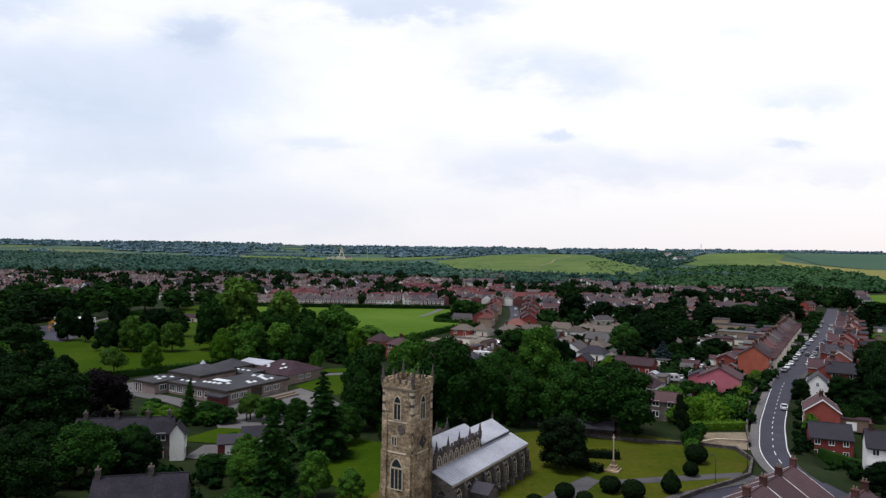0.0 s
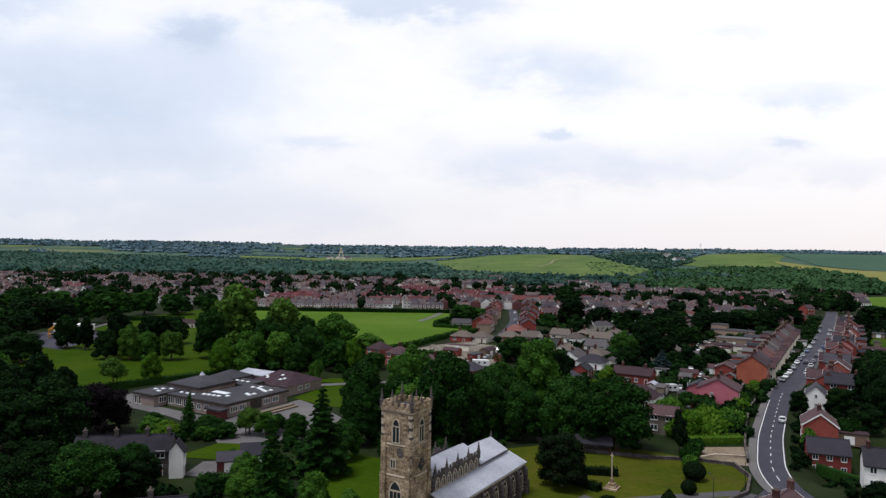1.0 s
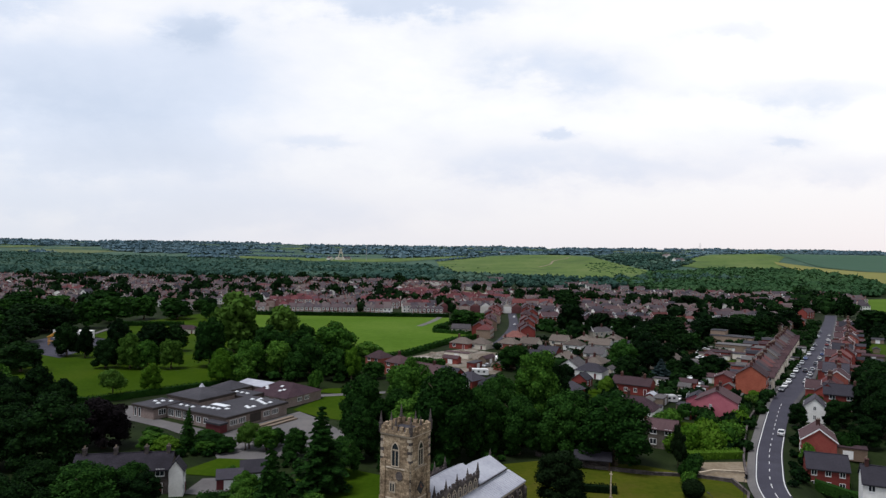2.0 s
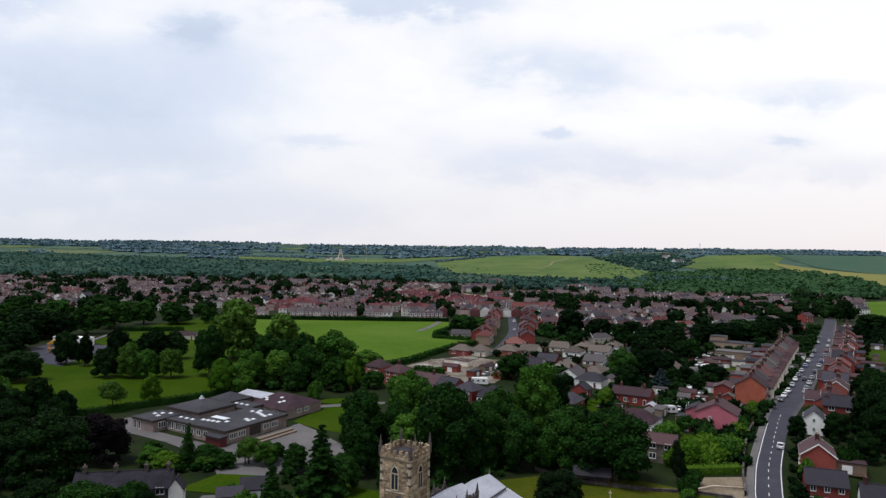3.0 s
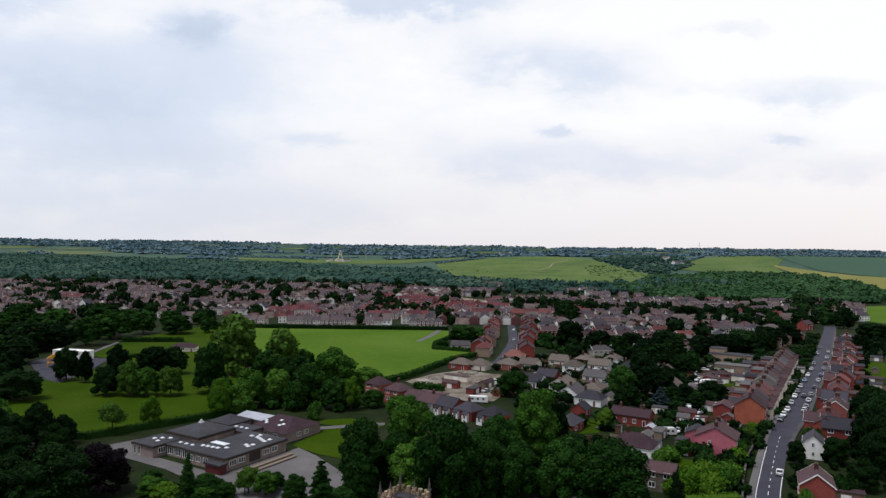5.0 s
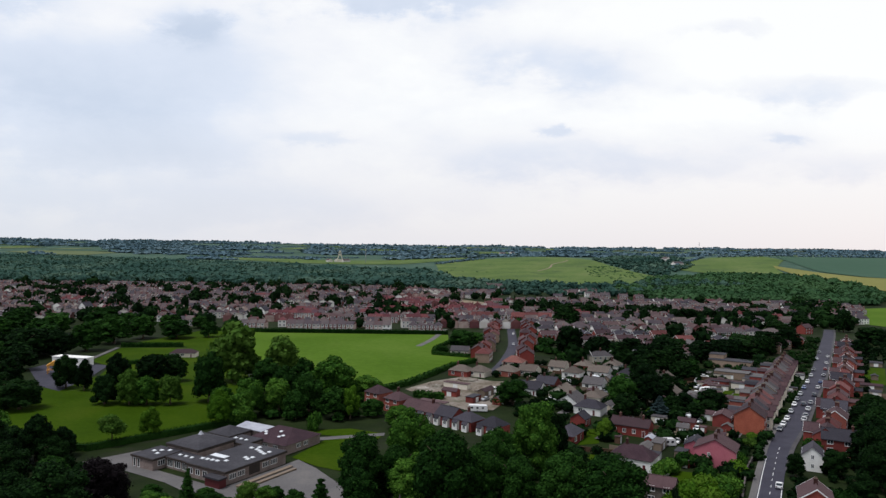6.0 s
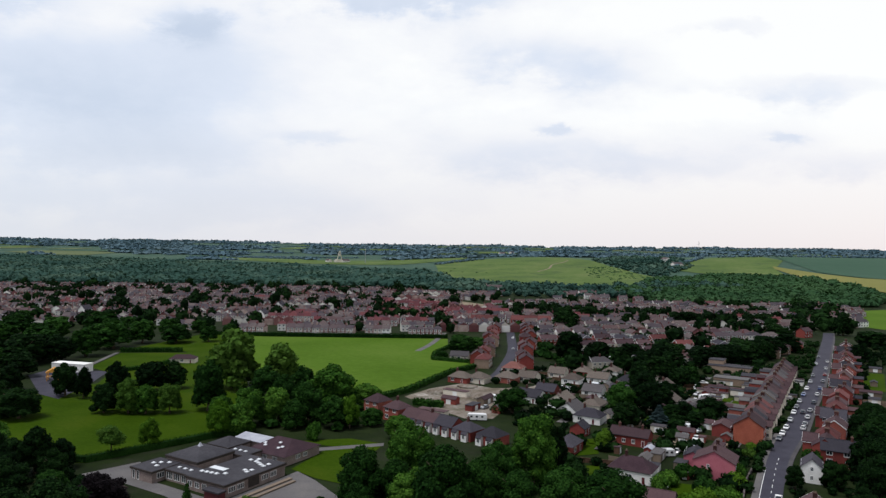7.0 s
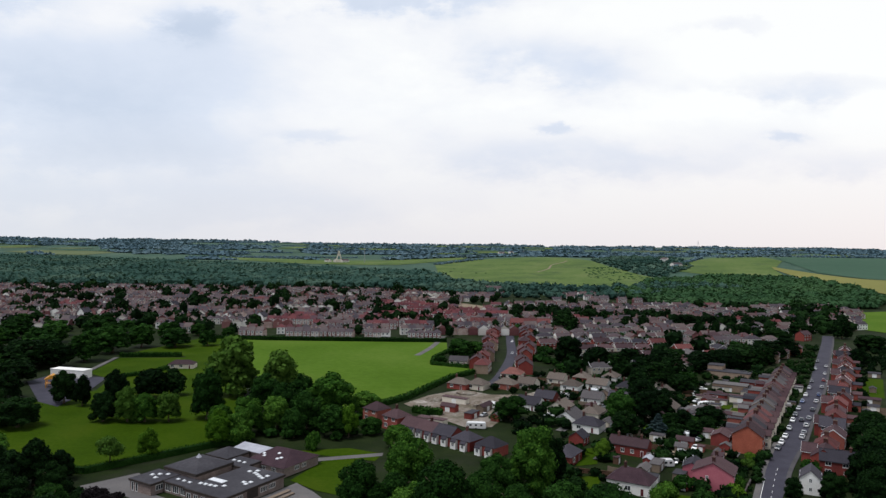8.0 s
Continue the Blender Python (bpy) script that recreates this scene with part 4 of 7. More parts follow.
for x, y in ((0, -A), (-A, 0), (A, 0), (0, A)):
    pinnacle(x, y, 20.8, 2.3, 0.34, tower)
for x, y in ((-A, -A), (A, -A), (A, A)):
    for k in range(20):
        wide, deep_q = (0.62, 0.36) if k % 2 else (0.36, 0.62)
        s = Shell()
        x0, x1 = sorted((x + math.copysign(0.035, x), x - math.copysign(wide, x)))
        y0, y1 = sorted((y + math.copysign(0.035, y), y - math.copysign(deep_q, y)))
        s.box(x0, y0, 10.9 + k * 0.46, x1, y1, 10.9 + k * 0.46 + 0.43)
        part("quoin", s, STONE_TRIM if k % 3 else STONE_DARK, tower)
WEST, SOUTH, EAST = 0.0, 90.0, 180.0  # the turn that makes a window look that way
church_window(1.15, 3.5, 2, pose(0, -A, 15.75, 0, 0, WEST), tower, STONE_TRIM)
church_window(1.15, 3.5, 2, pose(A, 0, 15.75, 0, 0, SOUTH), tower, STONE_TRIM)
church_window(2.0, 4.6, 3, pose(0, -A, 5.2, 0, 0, WEST), tower, STONE_TRIM)
s = Shell()
s.box(-1.05, -A - 0.07, 11.6, 0.05, -A + 0.02, 13.3)
ob = part("window", s, STONE_TRIM, tower, "small twin-light window")
s = Shell()
for x in (-0.85, -0.4):
    s.box(x, -A - 0.09, 11.85, x + 0.26, -A - 0.03, 13.0)
part("pane", s, PANE, ob)
s = Shell()
s.solid([(0.75 + 0.62 * math.cos(k * math.tau / 16), -A - 0.1, 14.3 + 0.72 * math.sin(k * math.tau / 16)) for k in range(16)], (0, 0.14, 0))
part("belfry_niche", s, STONE_DARK, tower)
s = Shell()
s.solid([(A - 0.02, 0.1 + 0.95 * math.cos(k * math.tau / 4), 12.2 + 1.05 * math.sin(k * math.tau / 4)) for k in range(4)], (0.12, 0, 0))
dial = part("clock_dial", s, IRON, tower, "dark diamond-shaped clock dial")
s = Shell()
s.box(A + 0.10, 0.06, 12.2, A + 0.14, 0.14, 12.75)
s.box(A + 0.10, 0.1, 12.16, A + 0.14, 0.5, 12.24)
part("clock_pointer", s, TERRACOTTA, dial, "gilt clock pointers")

# nave with clerestory
N0, N1, NW = A, 18.2, 3.3
s = Shell()
s.box(-NW, N0, -0.3, NW, N1, 9.3)
nave = part("nave", s, STONE_DARK, church, "sooty sandstone nave with battlements")
s = Shell()
s.solid([(-NW + 0.3, N0, 9.3), (NW - 0.3, N0, 9.3), (0, N0, 10.8)], (0, N1 - N0 + 0.1, 0))
roof = part("nave_roof", s, LEAD, nave, "pale grey lead roof")
for k in range(22):
    y = N0 + 0.4 + k * 0.69
    for sx in (-1, 1):
        s = Shell()
        s.solid([(sx * (NW - 0.35), y, 9.34), (sx * (NW - 0.35), y + 0.09, 9.34), (0, y + 0.09, 10.86), (0, y, 10.86)], (0, 0, 0.05))
        part("lead_roll", s, LEAD, roof)
s = Shell()
for sx in (-1, 1):
    s.box(sx * NW - 0.18, N0, 9.3, sx * NW + 0.18, N1, 9.7)
    crenels(s, sx * NW, N0, sx * NW, N1, 9.7, 0.5, 1.15, 0.36)
part("parapet", s, STONE_DARK, nave)
for k in range(5):
    pinnacle(NW, N0 + 0.6 + k * 3.6, 9.6, 2.0, 0.32, nave)
    pinnacle(-NW, N0 + 0.6 + k * 3.6, 9.6, 2.0, 0.32, nave)
for k in range(8):
    church_window(1.05, 1.6, 2, pose(NW, N0 + 1.4 + k * 1.82, 7.4, 0, 0, SOUTH), nave, STONE_TRIM)
# chancel
C1 = 29.2
s = Shell()
s.box(-NW, N1, -0.3, NW, C1, 7.7)
s.solid([(-NW, C1 - 0.3, 7.7), (NW, C1 - 0.3, 7.7), (0, C1 - 0.3, 9.5)], (0, 0.3, 0))
chancel = part("chancel", s, STONE_DARK, church)
s = Shell()
for sx in (-1, 1):
    s.solid([(sx * (NW + 0.3), N1, 7.62), (0, N1, 9.42), (0, N1, 9.6), (sx * (NW + 0.3), N1, 7.8)], (0, C1 - N1 - 0.35, 0))
part("chancel_roof", s, LEAD, chancel, "pale grey lead roof")
pinnacle(NW - 0.3, N1 + 0.3, 8.6, 2.8, 0.4, chancel)
pinnacle(0, C1 - 0.2, 9.5, 1.3, 0.3, chancel)
church_window(2.6, 4.4, 5, pose(0, C1, 2.5, 0, 0, EAST), chancel)
# south aisle
A0, A1, AW = 2.2, 30.0, 6.8
s = Shell()
s.box(NW, A0, -0.3, AW, A1, 5.4)
s.solid([(NW, A0, 5.4), (AW, A0, 5.4), (NW, A0, 6.95)], (0, A1 - A0, 0))
aisle = part("aisle", s, STONE_DARK, church)
s = Shell()
s.solid([(NW, A0 - 0.12, 7.0), (AW + 0.22, A0 - 0.12, 5.5), (AW + 0.22, A0 - 0.12, 5.68), (NW, A0 - 0.12, 7.18)], (0, A1 - A0 + 0.24, 0))
roof = part("aisle_roof", s, LEAD, aisle, "long lean-to lead roof, pale and streaked")
for k in range(38):
    y = A0 + 0.3 + k * 0.72
    s = Shell()
    s.solid([(NW + 0.05, y, 7.17), (NW + 0.05, y + 0.09, 7.17), (AW + 0.2, y + 0.09, 5.70), (AW + 0.2, y, 5.70)], (0, 0, 0.05))
    part("lead_roll", s, LEAD, roof)
for z0, z1 in ((5.2, 5.48), (0.8, 1.0)):
    s = Shell()
    s.box(AW + 0.02, A0, z0, AW + 0.14, A1, z1)
    part("string_course", s, STONE_TRIM, aisle)
for k in range(9):
    y = A0 + 0.35 + k * 3.36
    s = Shell()
    s.box(AW, y - 0.35, -0.3, AW + 0.95, y + 0.35, 2.6)
    s.box(AW, y - 0.33, 2.6, AW + 0.6, y + 0.33, 4.6)
    s.solid([(AW, y - 0.33, 4.6), (AW + 0.6, y - 0.33, 4.6), (AW, y - 0.33, 5.2)], (0, 0.66, 0))
    part("buttress", s, STONE_DARK, aisle)
for k in range(8):
    if k == 2:
        continue
    church_window(1.7, 3.0, 3, pose(AW, A0 + 2.03 + k * 3.36, 1.5, 0, 0, SOUTH), aisle, STONE_TRIM)
church_window(1.8, 3.0, 3, pose(5.1, A0, 1.6, 0, 0, WEST), aisle)
s = Shell()
s.box(AW, 7.3, -0.3, AW + 3.6, 11.0, 3.3)
porch = part("porch", s, STONE_DARK, church)
s = Shell()
for sy in (-1, 1):
    s.solid([(AW, 9.15, 4.4), (AW, 9.15 + sy * 2.1, 3.2), (AW, 9.15 + sy * 2.1, 3.36), (AW, 9.15, 4.56)], (3.8, 0, 0))
part("porch_roof", s, SLATE, porch)
s = Shell()
s.solid([(AW + 3.3, 7.3, 3.3), (AW + 3.3, 11.0, 3.3), (AW + 3.3, 9.15, 4.38)], (0.3, 0, 0))
part("gable", s, STONE_DARK, porch)
s = Shell()
s.solid([(AW + 3.58, 9.15 + x, z) for x, z in pointed(1.6, 2.5)], (0.06, 0, 0))
part("porch_door", s, IRON, porch)

# ---- school ----
SC = (-55.5, 184.0)  # the south corner of the main block; x to the right along the town's turn
school = thing("school", spot(*SC, TOWN), "low brick school with flat felt roofs, skylights and a hipped hall", "school")


def flat_block(x0, y0, x1, y1, h, parent, name="block", fascia=0.55):
    s = Shell()
    s.box(x0, y0, -0.2, x1, y1, h - fascia + 0.05)
    b = part(name, s, BRICK_GREY, parent)
    s = Shell()
    s.box(x0 - 0.35, y0 - 0.35, h - fascia, x1 + 0.35, y1 + 0.35, h)
    part("fascia", s, DARK_PAINT, b, "dark timber fascia")
    s = Shell()
    s.box(x0 - 0.2, y0 - 0.2, h, x1 + 0.2, y1 + 0.2, h + 0.06)
    part("roof", s, FELT, b, "grey felt flat roof")
    return b


def window_frame(w, h, panes, bar=0.09, sill=0.1):
    """One frame of joined rails and mullions, open between them."""
    xs = [-w / 2]
    for k in range(panes + 1):
        x = -w / 2 + (w - bar) * k / panes
        xs += [x, x + bar] if k else [x + bar]
    zs = [-sill, bar, h - bar, h]
    n = len(xs)
    s = Shell()
    s.v = [(x, y, z) for y in (-0.08, 0.0) for z in zs for x in xs]
    at = lambda i, j, k: k * 4 * n + j * n + i
    solid = lambda i, j: 0 <= i < n - 1 and 0 <= j < 3 and not (j == 1 and i % 2)
    for i in range(n - 1):
        for j in range(3):
            if not solid(i, j):
                continue
            s.f.append((at(i, j, 0), at(i + 1, j, 0), at(i + 1, j + 1, 0), at(i, j + 1, 0)))
            for di, dj, p, q in ((0, -1, (0, 0), (1, 0)), (1, 0, (1, 0), (1, 1)), (0, 1, (1, 1), (0, 1)), (-1, 0, (0, 1), (0, 0))):
                if not solid(i + di, j + dj):
                    s.f.append((at(i + q[0], j + q[1], 0), at(i + p[0], j + p[1], 0), at(i + p[0], j + p[1], 1), at(i + q[0], j + q[1], 1)))
    s.m = [0] * len(s.f)
    return s


def wide_window(w, h, panes, m, parent):
    ob = part("window", window_frame(w, h, panes, 0.12, 0.0), WHITE_PAINT, parent, at=m)
    p = Shell()
    p.box(-w / 2 + 0.05, -0.03, 0.06, w / 2 - 0.05, -0.005, h - 0.06)
    part("pane", p, PANE, ob)
    return ob


def rooflight(x, y, z, w, d, parent):
    s = Shell()
    s.box(x - w / 2 - 0.08, y - d / 2 - 0.08, z, x + w / 2 + 0.08, y + d / 2 + 0.08, z + 0.18)
    ob = part("skylight", s, METAL, parent)
    s = Shell()
    s.box(x - w / 2, y - d / 2, z + 0.18, x + w / 2, y + d / 2, z + 0.42, taper=min(w, d) * 0.3)
    part("dome", s, SKYLIGHT, ob, "pale domed skylight")


main = flat_block(-14.7, 0, 0, 22.5, 3.7, school)
for y in (2.6, 5.6, 14.6, 17.8):
    wide_window(2.5, 1.5, 4, pose(0, y, 1.2, 0, 0, SOUTH), main)
for x in (-13.2, -10.4, -7.6):
    wide_window(1.7, 1.6, 2, pose(x, 0, 1.0, 0, 0, WEST), main)
s = Shell()
s.box(0, 8.4, 0.6, 0.08, 12.4, 3.0)
part("wall_panel", s, DARK_PAINT, main, "dark timber wall panel")
for x, y in ((-13.6, 4.4), (-11.9, 4.6), (-10.2, 4.8), (-8.5, 5.0), (-6.6, 6.4), (-2.8, 10.6), (-2.8, 12.4), (-4.4, 11.4), (-2.6, 16.6), (-4.2, 17.2), (-5.8, 18.0), (-7.4, 18.6), (-2.6, 18.6), (-9.8, 18.8), (-8.2, 20.4)):
    rooflight(x, y, 3.76, 1.05, 1.05, main)
rooflight(-11.6, 8.6, 3.76, 5.6, 2.1, main)
s = Shell()
s.box(-5.0, -3.0, 2.3, 1.2, -0.3, 2.75)
canopy = part("canopy", s, FELT, school, "dark flat entrance canopy")
s = Shell()
s.box(-4.6, -2.6, -0.2, 0.8, -0.3, 2.3)
part("porch_wall", s, RED_PAINT, canopy)
hall = flat_block(-32.0, 7.2, -18.8, 20.4, 4.6, school, "hall", 0.7)
s = Shell()
x0, y0, x1, y1, z0, z1 = -32.3, 6.9, -18.5, 20.7, 4.67, 6.5
r0, r1 = (x0 + x1) / 2 - 0.8, (y0 + y1) / 2 + 0.6
for q in (((x0, y0), (x1, y0)), ((x1, y0), (x1, y1)), ((x1, y1), (x0, y1)), ((x0, y1), (x0, y0))):
    s.face([(*q[0], z0), (*q[1], z0), (r0, r1, z1)])
s.face([(x0, y1, z0), (x1, y1, z0), (x1, y0, z0), (x0, y0, z0)])
part("hipped_roof", s, FELT, hall, "dark low pyramid roof")
s = Shell()
s.box(r0 - 0.7, r1 - 0.7, z1 - 0.35, r0 + 0.7, r1 + 0.7, z1 + 0.9, taper=0.6)
part("roof_cap", s, LEAD, hall)
west_wing = flat_block(-34.5, -2.6, -25.6, 6.9, 3.4, school, "west_wing")
for x in (-33.4, -31.6):
    wide_window(1.0, 2.5, 1, pose(x, -2.6, 0.2, 0, 0, WEST), west_wing)
wide_window(2.4, 1.6, 3, pose(-25.6, 0.2, 1.0, 0, 0, SOUTH), west_wing)
link = flat_block(-25.2, 1.6, -15.1, 6.9, 3.2, school, "link_block")
for k in range(3):
    wide_window(2.4, 2.0, 3, pose(-23.6 + k * 3.1, 1.6, 0.6, 0, 0, WEST), link)
for x, y in ((-31.5, 2.4), (-30.0, 3.8), (-28.6, 1.2), (-28.0, 5.0)):
    rooflight(x, y, 3.46, 1.0, 1.0, west_wing)
for k in range(3):
    rooflight(-22.6 + k * 2.4, 4.2, 3.26, 0.9, 0.9, link)
north = flat_block(-33.0, 23.2, -24.0, 32.2, 4.0, school, "north_block")
s = Shell()
for a, b in (((-33.3, 22.9), (-23.7, 22.9)), ((-23.7, 22.9), (-23.7, 32.5)), ((-23.7, 32.5), (-33.3, 32.5)), ((-33.3, 32.5), (-33.3, 22.9))):
    s.face([(*a, 4.07), (*b, 4.07), (-28.5, 27.7, 6.0)])
part("hipped_roof", s, FELT, north, "dark pyramid roof")
mid_block = flat_block(-23.6, 21.0, -15.0, 28.0, 3.6, school, "middle_block")
for k in range(3):
    rooflight(-21.8 + k * 2.2, 24.0, 3.66, 0.9, 0.9, mid_block)
s = Shell()
s.box(-31.0, 33.0, -0.2, -18.6, 37.0, 4.0)
back = part("rear_block", s, BRICK_GREY, school)
s = Shell()
s.solid([(-31.4, 32.6, 3.8), (-31.4, 37.4, 4.6), (-31.4, 37.4, 4.8), (-31.4, 32.6, 4.0)], (13.2, 0, 0))
part("roof", s, LEAD, back, "pale metal sheet roof")
east = thing("school_wing", spot(-48.2, 221.6, TOWN), "brick school wing with a dark red tiled roof", "school")
s = Shell()
s.box(-7.6, -7.8, -0.2, 7.6, 7.8, 3.0)
ew = part("wall", s, BRICK_GREY, east)
s = Shell()
s.v = [(-8.1, -8.3, 2.95), (8.1, -8.3, 2.95), (8.1, 8.3, 2.95), (-8.1, 8.3, 2.95), (-3.6, 1.0, 5.7), (2.4, 1.0, 5.7)]
s.f = [(0, 1, 5, 4), (1, 2, 5), (2, 3, 4, 5), (3, 0, 4), (3, 2, 1, 0)]
s.m = [0] * 5
er = part("roof", s, TILE_MAROON, east, "dark red-brown hipped roof")
for x, y in ((-4.6, -3.4), (-3.6, -4.4), (0.4, -2.0), (2.0, -4.6), (2.9, -3.8)):
    sk = Shell()
    sk.box(-0.5, -0.4, 0, 0.5, 0.4, 0.12)
    part("skylight", sk, SKYLIGHT, er, at=pose(x, y, 2.95 + (y + 8.3) * 0.296 + 0.02, 16.5, 0, 0))
for k in range(3):
    wide_window(1.9, 1.3, 3, pose(-4.8 + k * 4.2, -7.8, 1.1, 0, 0, WEST), ew)
for y in (-2.0, 1.2):
    wide_window(1.9, 1.3, 3, pose(7.6, y, 1.1, 0, 0, SOUTH), ew)


# ---- houses ----
def window_mesh(w, h):
    p = Shell()
    p.box(-w / 2 + 0.05, -0.035, 0.06, w / 2 - 0.05, -0.006, h - 0.06)
    return window_frame(w, h, 2).mesh("window", WHITE_PAINT), p.mesh("pane", PANE)


WINDOWS = {(1.2, 1.3): window_mesh(1.2, 1.3), (1.7, 1.4): window_mesh(1.7, 1.4), (0.8, 1.2): window_mesh(0.8, 1.2)}
s = Shell()
s.box(-0.52, -0.07, 0, 0.52, 0, 2.12)
s.box(-0.40, -0.10, 0.05, 0.40, -0.06, 2.0, 1)
DOOR = s.mesh("door", WHITE_PAINT, RED_PAINT)
s = Shell()
s.box(-0.45, -0.34, -1.1, 0.45, 0.34, 1.15)
s.box(-0.53, -0.42, 1.15, 0.53, 0.42, 1.3)
for x in (-0.2, 0.2):
    s.tube((x, 0, 1.3), (x, 0, 1.75), 0.13, 0.10, 6, 1)
STACK = {"brick": s.mesh("chimney", BRICK_SOOTY, BUFF_POT), "stone": s.mesh("chimney", STONE_DARK, BUFF_POT)}
s = Shell()
s.box(-0.7, -0.33, -1.2, 0.7, 0.33, 1.05)
s.box(-0.78, -0.41, 1.05, 0.78, 0.41, 1.2)
for x in (-0.48, -0.16, 0.16, 0.48):
    s.tube((x, 0, 1.2), (x, 0, 1.62), 0.14, 0.11, 6, 1)
STACK["wide"] = s.mesh("chimney", BRICK_SOOTY, BUFF_POT)
PROTO = {}


def put_window(size, m, parent):
    frame_me, pane_me = WINDOWS[size]
    ob = part("window", frame_me, (), parent, at=m)
    part("pane", pane_me, (), ob)


def house(x, y, yaw, w, d, h, rise, wall, roof, label, hip=False, stacks=(0.12,), cols=2, floors=2, ends=0, eave=0.3, verge=0.25, stack="brick", doors=1, boards=False, group="", name="house", category="house", back=True):
    """A house with its front to -y: w along the ridge, d deep, h to the eaves."""
    key = (w, d, h, rise, wall.name, roof.name, hip, stacks, cols, floors, ends, eave, verge, stack, doors, boards, back)
    m = spot(x, y, yaw)
    if key in PROTO:
        return tagged(copy_thing(PROTO[key], m), label, category, group)
    ob = PROTO[key] = thing(name, m, label, category, group)
    s = Shell()
    s.box(-w / 2, -d / 2, -0.4, w / 2, d / 2, h)
    if not hip:
        for sx in (-1, 1):
            s.solid([(sx * w / 2, -d / 2, h), (sx * w / 2, d / 2, h), (sx * w / 2, 0, h + rise)], (-sx * 0.25, 0, 0))
    part("wall", s, wall, ob)
    s = Shell()
    t, g0 = 0.16, rise / (d / 2)
    if hip:
        hl = max(0.0, w / 2 - d / 2 * 0.9)
        e, f = w / 2 + eave, d / 2 + eave
        z = h - 0.02
        s.v = [(-e, -f, z), (e, -f, z), (e, f, z), (-e, f, z), (-hl - 0.01, 0, h + rise), (hl + 0.01, 0, h + rise)]
        s.f = [(0, 1, 5, 4), (1, 2, 5), (2, 3, 4, 5), (3, 0, 4), (3, 2, 1, 0)]
        s.m = [0] * 5
    else:
        for sy in (-1, 1):
            y1 = sy * (d / 2 + eave)
            z1 = h - eave * g0
            s.solid([(-w / 2 - verge, 0, h + rise + 0.02), (-w / 2 - verge, y1, z1 + 0.02), (-w / 2 - verge, y1, z1 + t), (-w / 2 - verge, 0, h + rise + t)], (w + 2 * verge, 0, 0))
        s.box(-w / 2 - verge, -0.12, h + rise + t - 0.04, w / 2 + verge, 0.12, h + rise + t + 0.07)
    part("roof", s, roof, ob)
    for sy in (-1, 1):
        s = Shell()
        yy = sy * (d / 2 + eave)
        zz = h - (0 if hip else eave * g0)
        s.box(-w / 2, min(yy, yy - sy * 0.1), zz - 0.12, w / 2, max(yy, yy - sy * 0.1) + 0.001, zz + 0.0)
        part("gutter", s, WHITE_PAINT if boards else IRON, ob)
    if boards:
        for sx in (-1, 1):
            s = Shell()
            xx = sx * (w / 2 + verge)
            for sy in (-1, 1):
                s.solid([(xx, 0, h + rise - 0.12), (xx, sy * (d / 2 + eave), h - eave * g0 - 0.12), (xx, sy * (d / 2 + eave), h - eave * g0 + 0.2), (xx, 0, h + rise + 0.2)], (sx * 0.05, 0, 0))
            part("bargeboard", s, WHITE_PAINT, ob, "white bargeboard")
    for k in stacks:
        part("chimney", STACK[stack], (), ob, at=pose(-w / 2 + w * k, 0, h + rise, 0, 0, 90))
    size = (1.7, 1.4) if w / cols > 3.4 else (1.2, 1.3)
    for fl in range(floors):
        z = 1.0 + fl * 2.55
        for sy in (-1, 1) if back else (-1,):
            for c in range(cols):
                xx = -w / 2 + w * (c + 0.5) / cols
                if fl == 0 and sy < 0 and doors and c == cols - 1:
                    part("door", DOOR, (), ob, at=pose(xx, -d / 2, 0.1))
                else:
                    put_window(size, pose(xx, sy * d / 2, z, 0, 0, 0 if sy < 0 else 180), ob)
        for k in range(ends):
            yy = (k - (ends - 1) / 2) * 3.0
            put_window((0.8, 1.2), pose(-w / 2, yy, z, 0, 0, -90), ob)
            put_window((0.8, 1.2), pose(w / 2, yy, z, 0, 0, 90), ob)
    return ob


def at_town(x, y, dx, dy):
    """A place dx to the right and dy further along the town's own axes."""
    return x + dx * S_AX.x + dy * E_AX.x, y + dx * S_AX.y + dy * E_AX.y


def shed(x, y, yaw, w, d, h, rise, wall, roof, label, name="shed", category="shed", group=""):
    """A small outbuilding with a gabled or a flat roof and a wide door."""
    key = ("shed", w, d, h, rise, wall.name, roof.name)
    m = spot(x, y, yaw)
    if key in PROTO:
        return tagged(copy_thing(PROTO[key], m), label, category, group)
    ob = PROTO[key] = thing(name, m, label, category, group)
    s = Shell()
    s.box(-w / 2, -d / 2, -0.3, w / 2, d / 2, h)
    if rise:
        s.solid([(-w / 2, -d / 2, h), (-w / 2, d / 2, h), (-w / 2, 0, h + rise)], (w, 0, 0))
    part("wall", s, wall, ob)
    s = Shell()
    if rise:
        for sy in (-1, 1):
            s.solid([(-w / 2 - 0.2, 0, h + rise + 0.02), (-w / 2 - 0.2, sy * (d / 2 + 0.25), h - 0.15), (-w / 2 - 0.2, sy * (d / 2 + 0.25), h), (-w / 2 - 0.2, 0, h + rise + 0.16)], (w + 0.4, 0, 0))
    else:
        s.box(-w / 2 - 0.15, -d / 2 - 0.15, h, w / 2 + 0.15, d / 2 + 0.15, h + 0.18)
    part("roof", s, roof, ob)
    s = Shell()
    dw = min(2.2, w * 0.6)
    s.box(-dw / 2, -d / 2 - 0.05, 0, dw / 2, -d / 2 + 0.02, min(2.0, h - 0.2))
    part("door", s, WHITE_PAINT, ob)
    return ob


